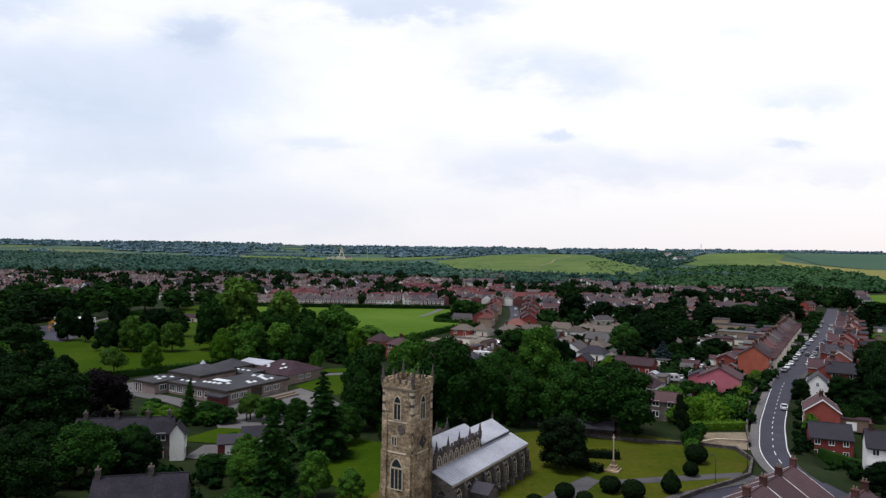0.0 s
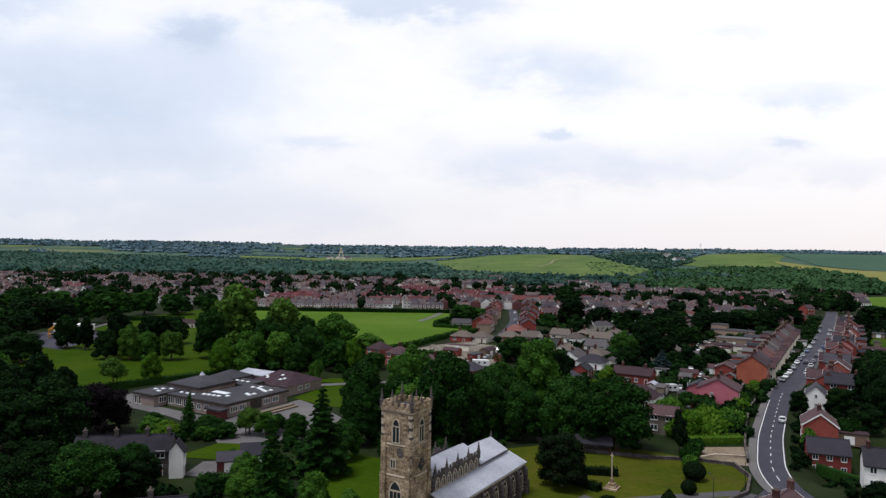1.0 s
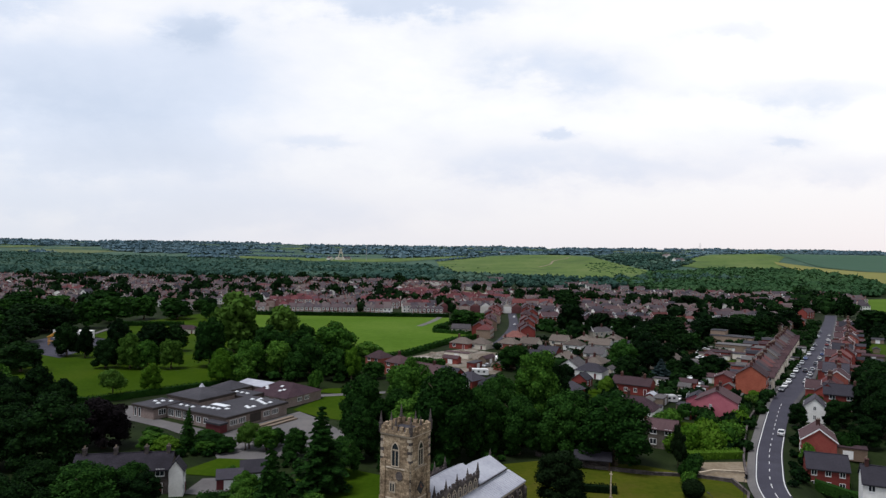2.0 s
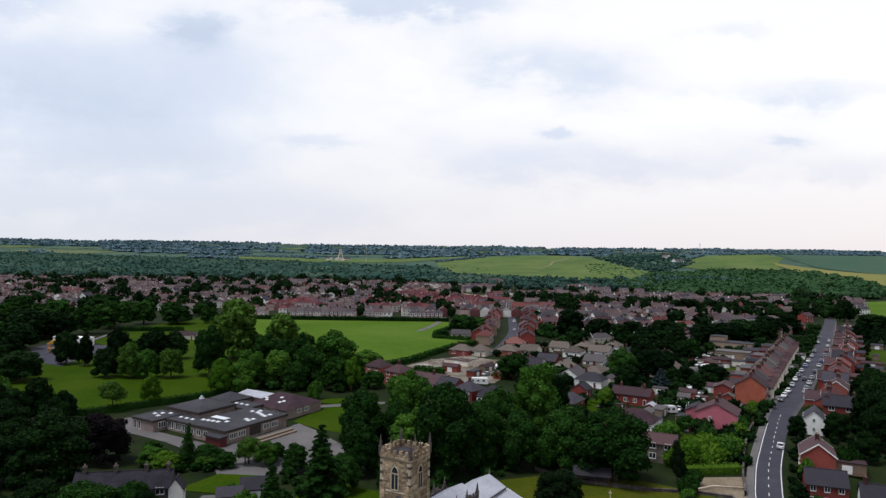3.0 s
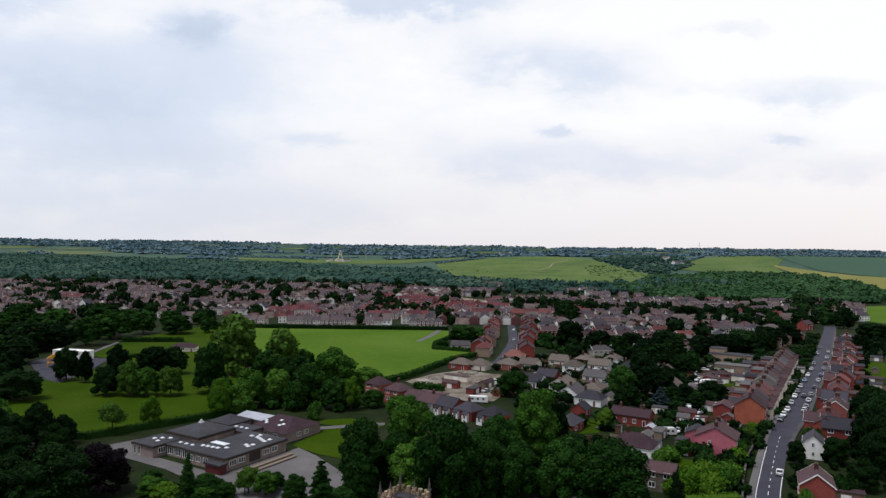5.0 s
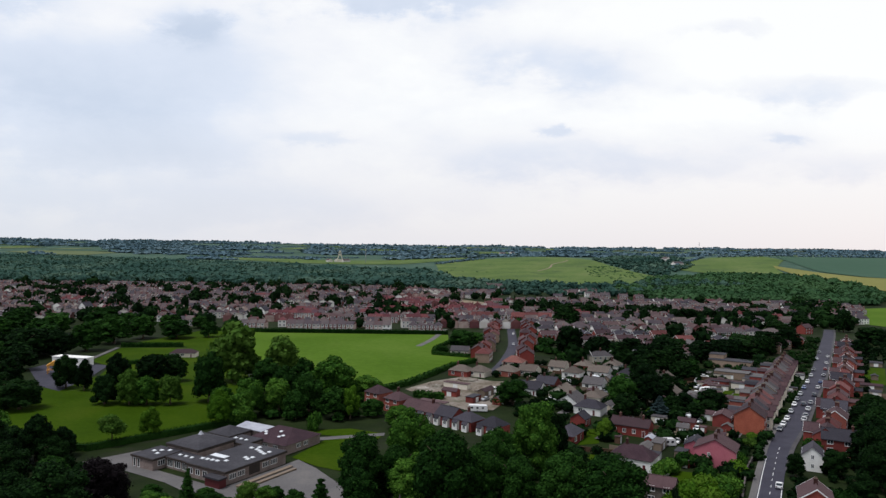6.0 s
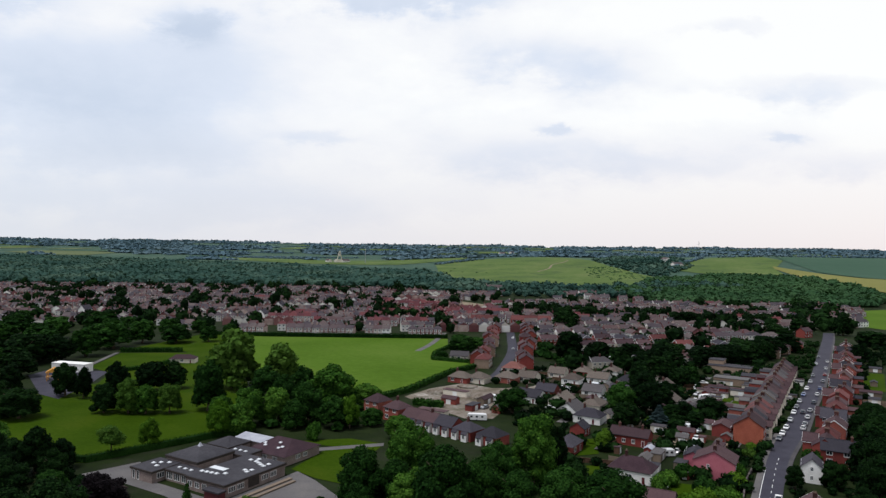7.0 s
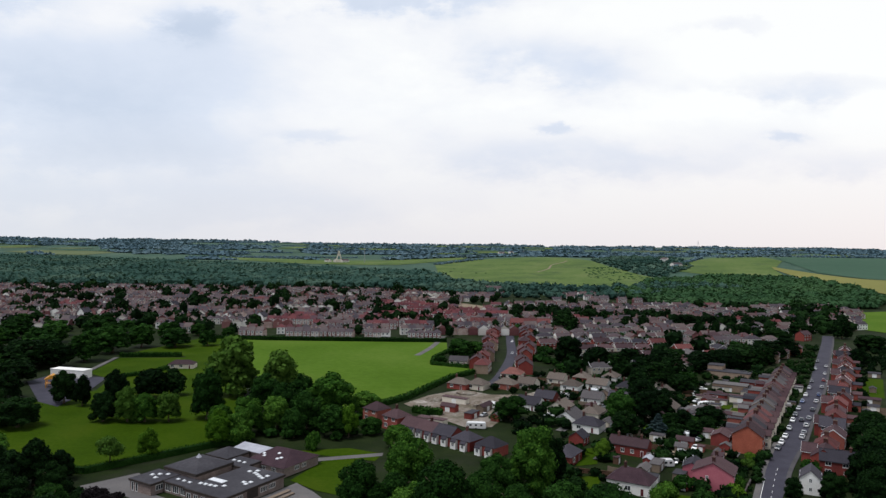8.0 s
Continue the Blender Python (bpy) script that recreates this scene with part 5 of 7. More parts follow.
# ---- near houses ----
# the terrace at the bend: ridge climbs away from the camera, slopes to both sides
for x, y in ((39.8, 94.3), (44.1, 98.8), (48.4, 103.3), (52.8, 107.8)):
    house(x, y, 46, 6.2, 11.0, 5.4, 3.3, BRICK, TILE_BROWN, "red brick terraced house with a purple-brown roof and brick chimney", stacks=(0.97,), cols=2, verge=0.05, boards=True, group="terrace at the bend")
house(59.0, 99.5, 46, 7.0, 8.0, 5.2, 2.8, BRICK, TILE_BROWN, "red brick house end with tall chimneys beside the terrace", stacks=(0.2, 0.9))
house(-43.5, 103.5, 14, 12.6, 8.4, 5.0, 2.9, STONE_DARK, SLATE_DARK, "stone house with a dark slate roof and end chimneys", stacks=(0.03, 0.6), stack="stone", cols=3)
# manor house with a white gable
house(-62.0, 140.0, 10, 18.0, 7.0, 4.8, 2.4, STONE_DARK, SLATE_DARK, "long stone manor house with dark slate roof and several chimneys", stacks=(0.08, 0.4, 0.72, 0.95), stack="stone", cols=5)
house(-51.0, 138.0, 100, 3.0, 2.6, 5.2, 1.7, WHITE, SLATE_DARK, "white rendered gable wing of the manor house", stacks=(), cols=2, ends=0)
shed(-42.0, 142.5, 14, 5.0, 4.0, 2.3, 1.3, RED_PAINT, SLATE, "small dark red garden outbuilding with a slate roof")
shed(-38.0, 147.0, 14, 6.0, 5.0, 2.4, 1.8, STONE_DARK, SLATE, "stone garage with a slate roof")
# east of the road
house(87.3, 159.0, -20, 8.4, 7.0, 5.0, 2.6, BRICK, SLATE, "red brick house with grey slate roof and white-framed windows", cols=3, stacks=(), doors=0)
house(91.0, 169.5, 66, 9.0, 7.4, 5.2, 2.7, BRICK, TILE_BROWN, "red brick house with white bargeboards on its gable", boards=True, stacks=(0.5,), cols=2)
house(109.5, 206.0, 62, 8.0, 5.6, 4.6, 2.3, WHITE, SLATE, "small white rendered house with a steep gable", stacks=(), cols=2, ends=1)
house(87.0, 136.4, -25, 9.0, 7.0, 5.0, 2.6, WHITE, SLATE, "white rendered house with a grey slate roof", cols=3, stacks=(0.1, 0.9))
house(125.5, 221.0, -28, 9.5, 8.0, 5.0, 2.6, BRICK, SLATE, "red brick house with a slate roof beside the gable row", stacks=(0.9,), cols=2)
shed(98.5, 170.0, -25, 8.0, 3.2, 2.6, 0, BRICK_BUFF, TILE_BROWN, "flat-roofed garage beside the brick house", name="garage", category="garage")
# west of the road
pink_house = house(82.4, 208.6, 62, 9.6, 11.4, 5.3, 2.9, PINK, TILE_BROWN, "end-of-terrace house with a pink painted gable", stacks=(0.2, 0.9), cols=2, ends=0)
put_window((0.8, 1.2), pose(-4.8, 1.6, 3.2, 0, 0, -90), pink_house)
house(79.4, 217.6, 62, 8.0, 5.4, 3.8, 1.4, PINK, SLATE, "lower rear wing of the pink painted house", stacks=(), cols=2, doors=0)
house(108.3, 245.0, 60, 9.0, 9.6, 6.4, 3.2, BRICK_ORANGE, TILE_BROWN, "end-of-terrace house with an orange brick gable", stacks=(0.15, 0.95), cols=2)
house(100.6, 249.4, 60, 8.0, 6.0, 4.6, 1.4, BRICK, TILE_BROWN, "lower brick rear wing of the orange-gabled house", stacks=(), cols=2, doors=0)
# stone houses under the churchyard trees
house(56.0, 176.5, -28, 7.2, 6.0, 4.8, 1.8, STONE_GREY, TILE_BROWN, "grey-buff stone cottage with a brown tile roof among trees", stacks=(), cols=2)
house(56.8, 205.0, -31, 12.4, 8.0, 3.4, 3.2, WHITE, TILE_MAROON, "cream house with a steep dark red tile roof", hip=True, stacks=(0.35,), cols=3, floors=1)
house(42.6, 231.0, 58, 9.6, 6.8, 2.9, 2.6, BRICK, SLATE, "brick bungalow with a hipped blue-grey slate roof", hip=True, stacks=(), cols=2, floors=1)
house(50.6, 251.5, 58, 6.0, 5.4, 2.8, 1.9, BRICK, SLATE, "small red brick bungalow with a slate roof", stacks=(), cols=2, floors=1)
house(66.0, 241.0, -31, 13.0, 6.5, 3.4, 2.0, BRICK, TILE_BROWN, "row of brick houses with a dark brown roof", stacks=(0.2, 0.8), cols=4, floors=1)

house(12.5, 425, -12, 11.0, 7.5, 2.8, 2.2, CREAM, GREY_TILE, "low cream bungalow at the corner of the playing field", stacks=(), cols=3, floors=1)

# red brick row by the works yard
for k, (x, y, hip) in enumerate(((-24, 281, True), (-15.5, 269.5, True), (-8, 262, False), (-2, 256.5, False), (4, 251, False), (10.5, 245, True), (18.5, 238, True))):
    house(x, y, -42, 8.2, 7.6, 4.9 if k < 2 else 3.4, 2.6, BRICK, SLATE if k > 3 else TILE_BROWN, "red brick house in a row with white bay windows", hip=hip, stacks=(0.5,) if k % 2 else (), cols=2, floors=2 if k < 2 else 1, group="red brick row")

# houses past the end of the terrace
for x, y, yaw in ((227, 470, 20), (246, 486, 60), (214, 452, 60), (262, 560, 8), (236, 548, 8), (214, 551, 8), (292, 566, 30)):
    house(x, y, yaw, 10.0, 7.6, 5.2, 2.6, BRICK if y > 480 else BRICK_BUFF, TILE_BROWN, "brick house with a brown roof beyond the terrace", hip=x < 240, stacks=(0.1,), cols=3, group="houses past the terrace")
for x, y in ((-8, 262), (-2, 256.5), (4, 251), (10.5, 245), (18.5, 238)):
    for u in (-2.3, 2.0):
        bx, by = x + u * 0.743 - 4.3 * 0.669, y - u * 0.669 - 4.3 * 0.743
        house(bx, by, -42, 2.3, 1.6, 2.5, 0.8, WHITE, SLATE, "white-framed bay window on a brick house", stacks=(), cols=1, floors=1, doors=0, back=False, eave=0.1, verge=0.05, group="white bays", name="bay_window")
# a clay-roofed bungalow at the foot of the town street
house(40, 380, -20, 11.0, 9.0, 2.9, 3.0, CREAM, CLAY_BRIGHT, "bungalow with a bright orange-red hipped roof", hip=True, stacks=(), cols=3, floors=1)
# bungalows
rb = random.Random(3)
for x, y in ((53, 281), (64, 290), (58, 270), (70, 318), (82, 318), (94, 322), (52, 298), (40, 305), (66, 348), (80, 352), (93, 345), (49, 318), (62, 366), (45, 352), (76, 372), (92, 375), (106, 332), (108, 360), (34, 350), (20, 348), (11, 349), (86, 296), (98, 300)):
    wall = rb.choice((CREAM, WHITE, CREAM, WHITE, BRICK))
    roof = rb.choice((TAN_TILE, GREY_TILE, TAN_TILE, SLATE))
    house(x, y, TOWN + rb.choice((0, 90, 0)), rb.choice((9.0, 10.5)), 8.0, 2.8, 2.6, wall, roof, "single-storey bungalow with a tiled roof in a small garden", hip=rb.random() < 0.6, stacks=(0.3,), cols=2, floors=1, group="bungalows")
for x, y, w in ((14, 287, 7), (24, 283, 5), (20, 300, 9), (5, 298, 7), (8, 315, 12), (30, 290, 6), (-2, 276, 12), (66, 304, 6), (75, 300, 5), (80, 335, 6), (56, 310, 7), (90, 285, 6), (103, 290, 5), (112, 300, 7), (100, 262, 5), (88, 250, 6), (80, 256, 5), (72, 262, 6), (84, 242, 4), (93, 233, 5), (100, 244, 4), (70, 224, 7), (74, 214, 5), (64, 218, 6), (66, 275, 6), (130, 330, 8), (124, 318, 6)):
    flat = rb.random() < 0.5
    shed(x, y, TOWN + rb.choice((0, 90)), w, 3.4, 2.4, 0 if flat else 1.0, rb.choice((CREAM, TIMBER, TIMBER, BRICK)), rb.choice((FELT, GREY_TILE, TILE_BROWN, YARD)), "garden shed or garage with a pale roof", group="garden outbuildings")
# back gardens east of the row
sheet("back_lawn", [(236, 394), (246, 390), (213, 336), (203, 338)], LAWN, 0.14, "mown back-garden lawn behind the brick row", 12, "lawn")
sheet("vegetable_plot", [(178, 292), (188, 288), (201, 314), (190, 318)], EARTH_DARK, 0.14, "dug soil of a back-garden plot", 12, "ground")
for x, y, yaw, w, wall, roof in ((199, 325, -30, 9.0, TIMBER, TILE_BROWN), (192, 329, 60, 4.0, WHITE, FELT), (191, 309, -30, 4.5, CREAM, FELT), (182, 299, 60, 4.0, TIMBER, FELT), (196, 303, -30, 5.0, TIMBER, FELT), (217, 352, 60, 4.0, TIMBER, FELT), (160, 273, -30, 5.0, WHITE, YARD), (222, 381, -30, 4.5, BRICK, TILE_BROWN), (246, 398, -30, 6.0, TIMBER, FELT)):
    shed(x, y, yaw, w, 3.0, 2.2, 0.7, wall, roof, "small back-garden shed behind the brick row", group="back-garden sheds")
# pale works building by the allotments
shed(160, 388, TOWN, 22, 10, 4.0, 0, BRICK_BUFF, FELT, "long pale flat-roofed works building", name="works_building", category="building")
shed(156, 396, TOWN, 8, 8, 6.4, 0, BRICK_BUFF, FELT, "taller pale block of the works", name="works_building", category="building")
shed(146, 352, TOWN, 16, 8, 3.4, 0, BRICK_BUFF, YARD, "low workshop with a pale flat roof", name="works_building", category="building")
shed(160, 360, TOWN, 10, 8, 3.4, 0.8, BRICK, FELT, "small brick workshop with felt roof", name="works_building", category="building")
# low sheds and glasshouses on the allotments behind the terrace
for k in range(46):
    x, y = at_town(112, 282, rb.uniform(-14, 22), rb.uniform(0, 100))
    shed(x, y, TOWN + rb.choice((0, 90, 4)), rb.choice((4, 6, 9)), rb.choice((2.4, 3.2)), rb.choice((2.0, 2.4)), rb.choice((0, 0.8)), rb.choice((TIMBER, BRICK, CREAM, WHITE)), rb.choice((FELT, FELT, TILE_BROWN, TILE_BROWN, YARD, GREY_TILE)), "low allotment shed with a pale or felt roof", group="allotment sheds")
# park buildings
house(-144, 399, 4, 14.0, 7.0, 2.6, 2.0, CREAM, TILE_BROWN, "cream park pavilion with a brown hipped roof", hip=True, stacks=(), cols=3, floors=1, name="pavilion", category="pavilion")
shed(-189, 365, -14, 20, 6, 4.2, 0, WHITE, WHITE, "long white-roofed park shed", name="park_shed")

# ---- terraces along the main road ----
def along_road(dist, off):
    pts = ROAD_FINE
    i = min(len(pts) - 2, int(dist))
    a, b = pts[i], pts[i + 1]
    w = (b - a).normalized()
    p = a + w * (dist - int(dist)) + Vector((w.y, -w.x, 0)) * off
    return p.x, p.y, math.degrees(math.atan2(w.y, w.x))


ROAD_FINE = resample(ROAD, 1.0)
rw = random.Random(29)
# the west terrace runs straight away from the orange gable
d0, k = 11.7, 0
while d0 < 158:
    x, y = 106.0 + d0 * 0.4985, 241.0 + d0 * 0.8669
    run = (k // 4) % 4
    house(x, y, 60, 5.4, 8.4, (6.0, 5.7, 6.2, 5.5)[run], 2.9, (BRICK_BUFF, BRICK, CREAM, BRICK)[k % 4], (TILE_BROWN, GREY_TILE, TILE_RED, SLATE, TILE_BROWN, GREY_TILE, TILE_BROWN)[(k * 3 + run) % 7], "terraced brick house with a grey-brown roof and broad chimney", stacks=(0.98,) if k % 2 == 0 and k % 7 else (0.5,) if k % 5 == 3 else (), stack="wide", cols=2, verge=0.0, group="west terrace")
    ex, ey = x - 7.6 * 0.8669, y + 7.6 * 0.4985
    shed(ex, ey, 150, (5.2, 3.8, 6.0)[k * 5 % 3], 2.8, (4.4, 2.7, 3.4, 2.6)[k * 3 % 4], (0.9, 0.0, 1.1)[k * 7 % 3], (BRICK, BRICK_BUFF, BRICK, CREAM)[k * 5 % 4], (TILE_BROWN, SLATE, FELT, GREY_TILE, YARD)[k * 3 % 5], "brick rear offshoot of a terraced house", name="house_offshoot", category="house", group="west offshoots")
    if k % 2 == 0:
        gx, gy = x + 5.0 * 0.8669, y - 5.0 * 0.4985
        house(gx, gy, -30, 3.0, 2.6, 5.0, 1.5, CREAM, TILE_BROWN, "two-storey front bay with a small gable", stacks=(), cols=1, doors=0, back=False, group="front bays", name="house_bay")
    k += 1
    d0 += 5.4
# the east row, each pair set a little differently
d0, k = 116.0, 0
while d0 < 420:
    w = (10.6, 8.6, 10.0, 9.2)[k % 4]
    x, y, a = along_road(d0, 12.2 + rw.uniform(-0.8, 1.6))
    cross = k % 5 == 3
    house(x, y, a + (90 if cross else 180), w if not cross else 8.6, 7.0 if not cross else 8.6, (5.0, 4.7)[k % 2], (2.5, 2.9)[k % 2], BRICK, (TILE_BROWN, TILE_RED, TILE_BROWN, SLATE, TILE_RED)[k % 5], "pair of red brick houses with a weathered tile roof", hip=k % 4 == 1, stacks=(0.5,) if k % 2 else (0.04,), stack="wide", cols=3, verge=0.15, boards=k % 3 == 2 and k % 4 != 1, group="east row", name="semi_detached_house")
    if k % 3 == 0:
        gx, gy = along_road(d0 + 2.2, 8.2)[:2]
        house(gx, gy, a + 90, 4.2, 4.4, 5.0, 2.3, BRICK, TILE_BROWN, "projecting front gable with white bargeboards", boards=True, stacks=(), cols=1, doors=0, back=False, group="front gables", name="house_gable")
    if k % 2:
        ex, ey = along_road(d0 - 2, 18.2)[:2]
        shed(ex, ey, a + 90, 4.6, 3.2, 2.8, 1.0, BRICK, (TILE_BROWN, SLATE)[k % 4 // 2], "brick rear wing with a low tile roof", name="house_offshoot", category="house", group="east offshoots")
    k += 1
    d0 += 14.6
# houses on both sides of the town street
for k in range(24):
    t = k // 2
    y = 398 + t * 15.5
    x = 36 + (y - 398) * 0.13
    sx = 1 if k % 2 else -1
    if k in (5, 8, 13, 18):
        continue
    house(x + sx * (11 + k % 3 * 2), y, (-98 if sx < 0 else 82) + (k * 7) % 11 - 5, 13.0, 8.0, 5.2, 2.6, BRICK if k % 6 else BRICK_BUFF, TILE_BROWN if k % 4 else TILE_RED, "pair of brick houses on the town street", hip=k % 5 == 0, stacks=(0.5,), cols=4, group="town street houses", name="semi_detached_house")

# ---- trees, space by space ----
PARK = "in the park"
for kind, x, y, h, w in (("deep", -129, 273, 12, 11), ("deep", -129, 284, 19, 12.4), ("olive", -119.7, 273, 14, 11), ("mid", -113, 273, 12.5, 11), ("olive", -104, 274, 12.5, 10), ("deep", -128, 315, 14.4, 15), ("deep", -120, 322, 13, 11.6), ("open", -101.7, 220, 9.7, 8.8), ("light", -93, 228, 10, 7), ("dark", -91, 279, 21.7, 14.5), ("light", -75.3, 242.5, 12.7, 8.7), ("mid", -68.6, 246, 12, 10.8), ("olive", -94, 324, 29, 25), ("olive", -71, 319, 23, 20), ("dark", -72, 297, 15.5, 16.5), ("mid", -59, 261, 13.6, 12.5), ("dark", -51.5, 254, 11.2, 10), ("dark", -48, 262, 15.8, 12.5), ("mid", -43, 283, 19.3, 19), ("dark", -37.4, 255, 12.3, 12), ("light", -32, 255, 12.3, 7.3), ("mid", -28.7, 289, 10.4, 12.7), ("mid", -68.6, 257, 14.4, 12.3), ("mid", -80, 262, 11, 10), ("dark", -60, 275, 16, 13), ("dark", -56, 290, 17, 14)):
    tree(kind, x, y, h, w, PARK)
for kind, x, y, h, w in (("deep", -156, 263, 12, 18), ("deep", -170, 270, 13, 16), ("deep", -115, 202, 14, 11), ("deep", -110, 207, 9, 8.2), ("deep", -121, 202, 10.5, 9.6), ("deep", -159.5, 302, 15, 12), ("deep", -149.5, 298, 14, 7.5), ("deep", -226, 385, 17, 27), ("deep", -213, 395, 16, 19), ("dark", -208, 417, 18, 20), ("dark", -208, 452, 18, 25), ("dark", -201, 479, 17, 19), ("dark", -179, 481, 13.5, 23), ("dark", -247, 519, 18.6, 28), ("dark", -309, 512, 14.3, 24), ("dark", -249, 448, 12.5, 21), ("dark", -287, 530, 13, 22), ("deep", -205, 345, 13, 18), ("deep", -195, 290, 12, 18), ("dark", -240, 420, 14, 20), ("dark", -187, 500, 12, 16), ("dark", -265, 470, 15, 22), ("dark", -160, 490, 12, 14), ("dark", -232, 500, 15, 20), ("dark", -268, 495, 15, 20), ("dark", -290, 470, 14, 22), ("dark", -320, 540, 14, 24), ("dark", -225, 470, 15, 20), ("dark", -230, 360, 14, 20), ("deep", -255, 400, 15, 22), ("deep", -215, 330, 13, 18), ("dark", -205, 535, 12, 16), ("dark", -185, 545, 10, 14), ("dark", -160, 540, 8, 12), ("dark", -340, 580, 13, 20), ("dark", -245, 555, 11, 16), ("deep", -118, 190, 12, 11), ("deep", -105, 193, 10, 9), ("deep", -127, 184, 13, 12), ("dark", -98, 180, 9, 9), ("deep", -112, 179, 11, 11), ("deep", -130, 206, 12, 12), ("mid", -137, 216, 12, 12), ("deep", -185, 268, 13, 16), ("deep", -200, 300, 13, 17), ("deep", -190, 312, 12, 14), ("deep", -240, 385, 15, 20), ("deep", -225, 405, 15, 19), ("deep", -236, 345, 14, 19), ("deep", -250, 370, 15, 20)):
    tree(kind, x, y, h, w, "at the park edge")
YARD_T = "beside the churchyard"
for kind, x, y, h, w in (("yew", 23.6, 135, 11, 10.8), ("dark", -19.2, 176.6, 18, 13.4), ("mid", -8, 198, 18.8, 15), ("mid", -13, 243, 9, 11), ("dark", -24, 260, 7, 9), ("dark", 2, 163, 22.7, 18), ("mid", -5, 168, 15, 14), ("mid", 26.6, 196, 21.4, 15.5), ("deep", 33.5, 201, 17, 9), ("dark", 29, 165, 16.8, 14), ("dark", 19, 168, 14.6, 12), ("dark", 40.0, 160, 17.6, 19), ("dark", 10, 170, 17, 13), ("dark", 15, 187, 16.4, 12), ("deep", 34, 172, 14.5, 14), ("dark", -10, 178, 14, 12), ("conifer", -23.3, 140.6, 17.8, 12.4), ("conifer", -28.4, 120, 16.8, 8.4), ("conifer", -59, 167, 10.7, 4.3), ("dark", -18, 162, 12.9, 10), ("dark", -20, 150, 9, 8)):
    tree(kind, x, y, h, w, YARD_T)
for kind, x, y, h, w in (("copper", -79.6, 168, 12.3, 13.5), ("deep", -82, 149, 16.7, 17.8), ("deep", -93, 153, 13.4, 13), ("deep", -66, 111, 11, 12), ("dark", -62, 124, 11, 13), ("dark", -57, 130, 9.0, 9), ("mid", -14.5, 116, 5.5, 5.5), ("mid", -67.8, 167, 4.5, 8), ("light", -63, 163, 4.4, 6.7), ("dark", -54, 167, 4.6, 8), ("open", -46, 168, 6, 4.8), ("mid", -34, 123, 6.9, 6.9), ("mid", -20.5, 117, 8.5, 6.6), ("mid", -41, 168, 6, 7), ("deep", -76, 118, 10, 12), ("deep", -98, 135, 12, 14), ("deep", -108, 175, 13, 14), ("deep", -74, 130, 9, 10), ("deep", -88, 128, 10, 12), ("deep", -86, 170, 10, 10), ("mid", -36, 132, 7, 7), ("dark", -30, 105, 6, 8), ("dark", -57, 172, 4, 6), ("dark", -33, 163, 7, 7), ("deep", -54.5, 128.5, 7.5, 9), ("deep", -59, 131, 7, 8), ("dark", -65.6, 168, 4, 6), ("mid", -54.2, 165, 3.8, 6), ("dark", -49.8, 166, 4, 6), ("dark", -70.4, 174, 4, 6), ("conifer", -60.8, 171, 9, 4.5), ("dark", -39.4, 172, 4.5, 5), ("open", -45.4, 169, 6.5, 6), ("mid", -41.9, 144, 4, 5), ("dark", -41.7, 128, 4, 6), ("mid", -24, 158, 6, 6)):
    tree(kind, x, y, h, w, "in a garden")
for kind, x, y, h, w in (("dark", 29.6, 283, 10.5, 15), ("deep", 106, 596, 20, 26), ("deep", 77, 420, 20, 18), ("deep", 89.5, 401, 16, 18), ("dark", 14, 449, 13, 20), ("dark", 24, 462, 10, 14), ("dark", 14, 490, 8, 12), ("dark", 2, 428, 5, 8), ("dark", 73, 282, 13.5, 13.4), ("deep", 88, 302, 14.5, 14), ("deep", 112, 362, 13, 17), ("deep", 98, 340, 13, 15), ("blue", 82.6, 264, 8.5, 9), ("light", 54.6, 232.5, 7.2, 6.0), ("deep", 112, 198, 8, 8), ("deep", 180, 429, 13, 28), ("deep", 208, 453, 14, 22), ("deep", 302, 590, 14, 23), ("deep", 332, 582, 18, 18), ("deep", 314, 514, 12, 24), ("deep", 156, 247, 10, 11), ("deep", 168, 275, 8, 11), ("deep", 125, 198, 15, 13), ("deep", 108, 280, 8, 14), ("deep", 100, 310, 9, 12), ("deep", 152, 410, 12, 24), ("deep", 130, 400, 13, 22), ("deep", 112, 415, 13, 22), ("deep", 235, 480, 13, 22), ("deep", 260, 545, 13, 22), ("deep", 95, 272, 8, 10), ("deep", 124, 378, 13, 17), ("deep", 138, 420, 13, 19), ("deep", 165, 415, 13, 19), ("deep", 190, 445, 13, 20), ("deep", 100, 395, 13, 18), ("deep", 112, 385, 12, 16), ("deep", 220, 465, 12, 18), ("deep", 116, 262, 7, 9), ("deep", 124, 276, 7, 9), ("deep", 69, 260, 10.5, 12), ("deep", 84, 284, 13, 15), ("deep", 93, 292, 10, 11), ("deep", 95.8, 264, 6, 9), ("deep", 101, 266, 6.5, 8), ("deep", 89, 263, 5, 8), ("dark", 98, 272, 6, 9), ("deep", 90, 272, 7, 9), ("deep", 106, 276, 5, 8), ("deep", 121, 387, 16, 19), ("deep", 118, 345, 10, 12), ("dark", 126, 356, 9, 12), ("deep", 172, 418, 13, 15), ("deep", 193, 430, 12, 14), ("deep", 203, 440, 12, 14), ("deep", 146, 232, 14, 14), ("deep", 162, 262, 8, 12), ("deep", 178, 286, 5, 8), ("deep", 134, 214, 13, 12), ("deep", 152, 254, 8, 10), ("deep", 262, 440, 11, 14), ("deep", 147, 689, 15, 20), ("deep", 220, 640, 15, 16), ("deep", 232, 650, 14, 16), ("deep", 160, 690, 13, 18), ("deep", 170, 640, 12, 15), ("deep", 280, 640, 11, 14), ("deep", 300, 660, 12, 15), ("deep", 330, 690, 12, 15)):
    tree(kind, x, y, h, w, "among the houses")
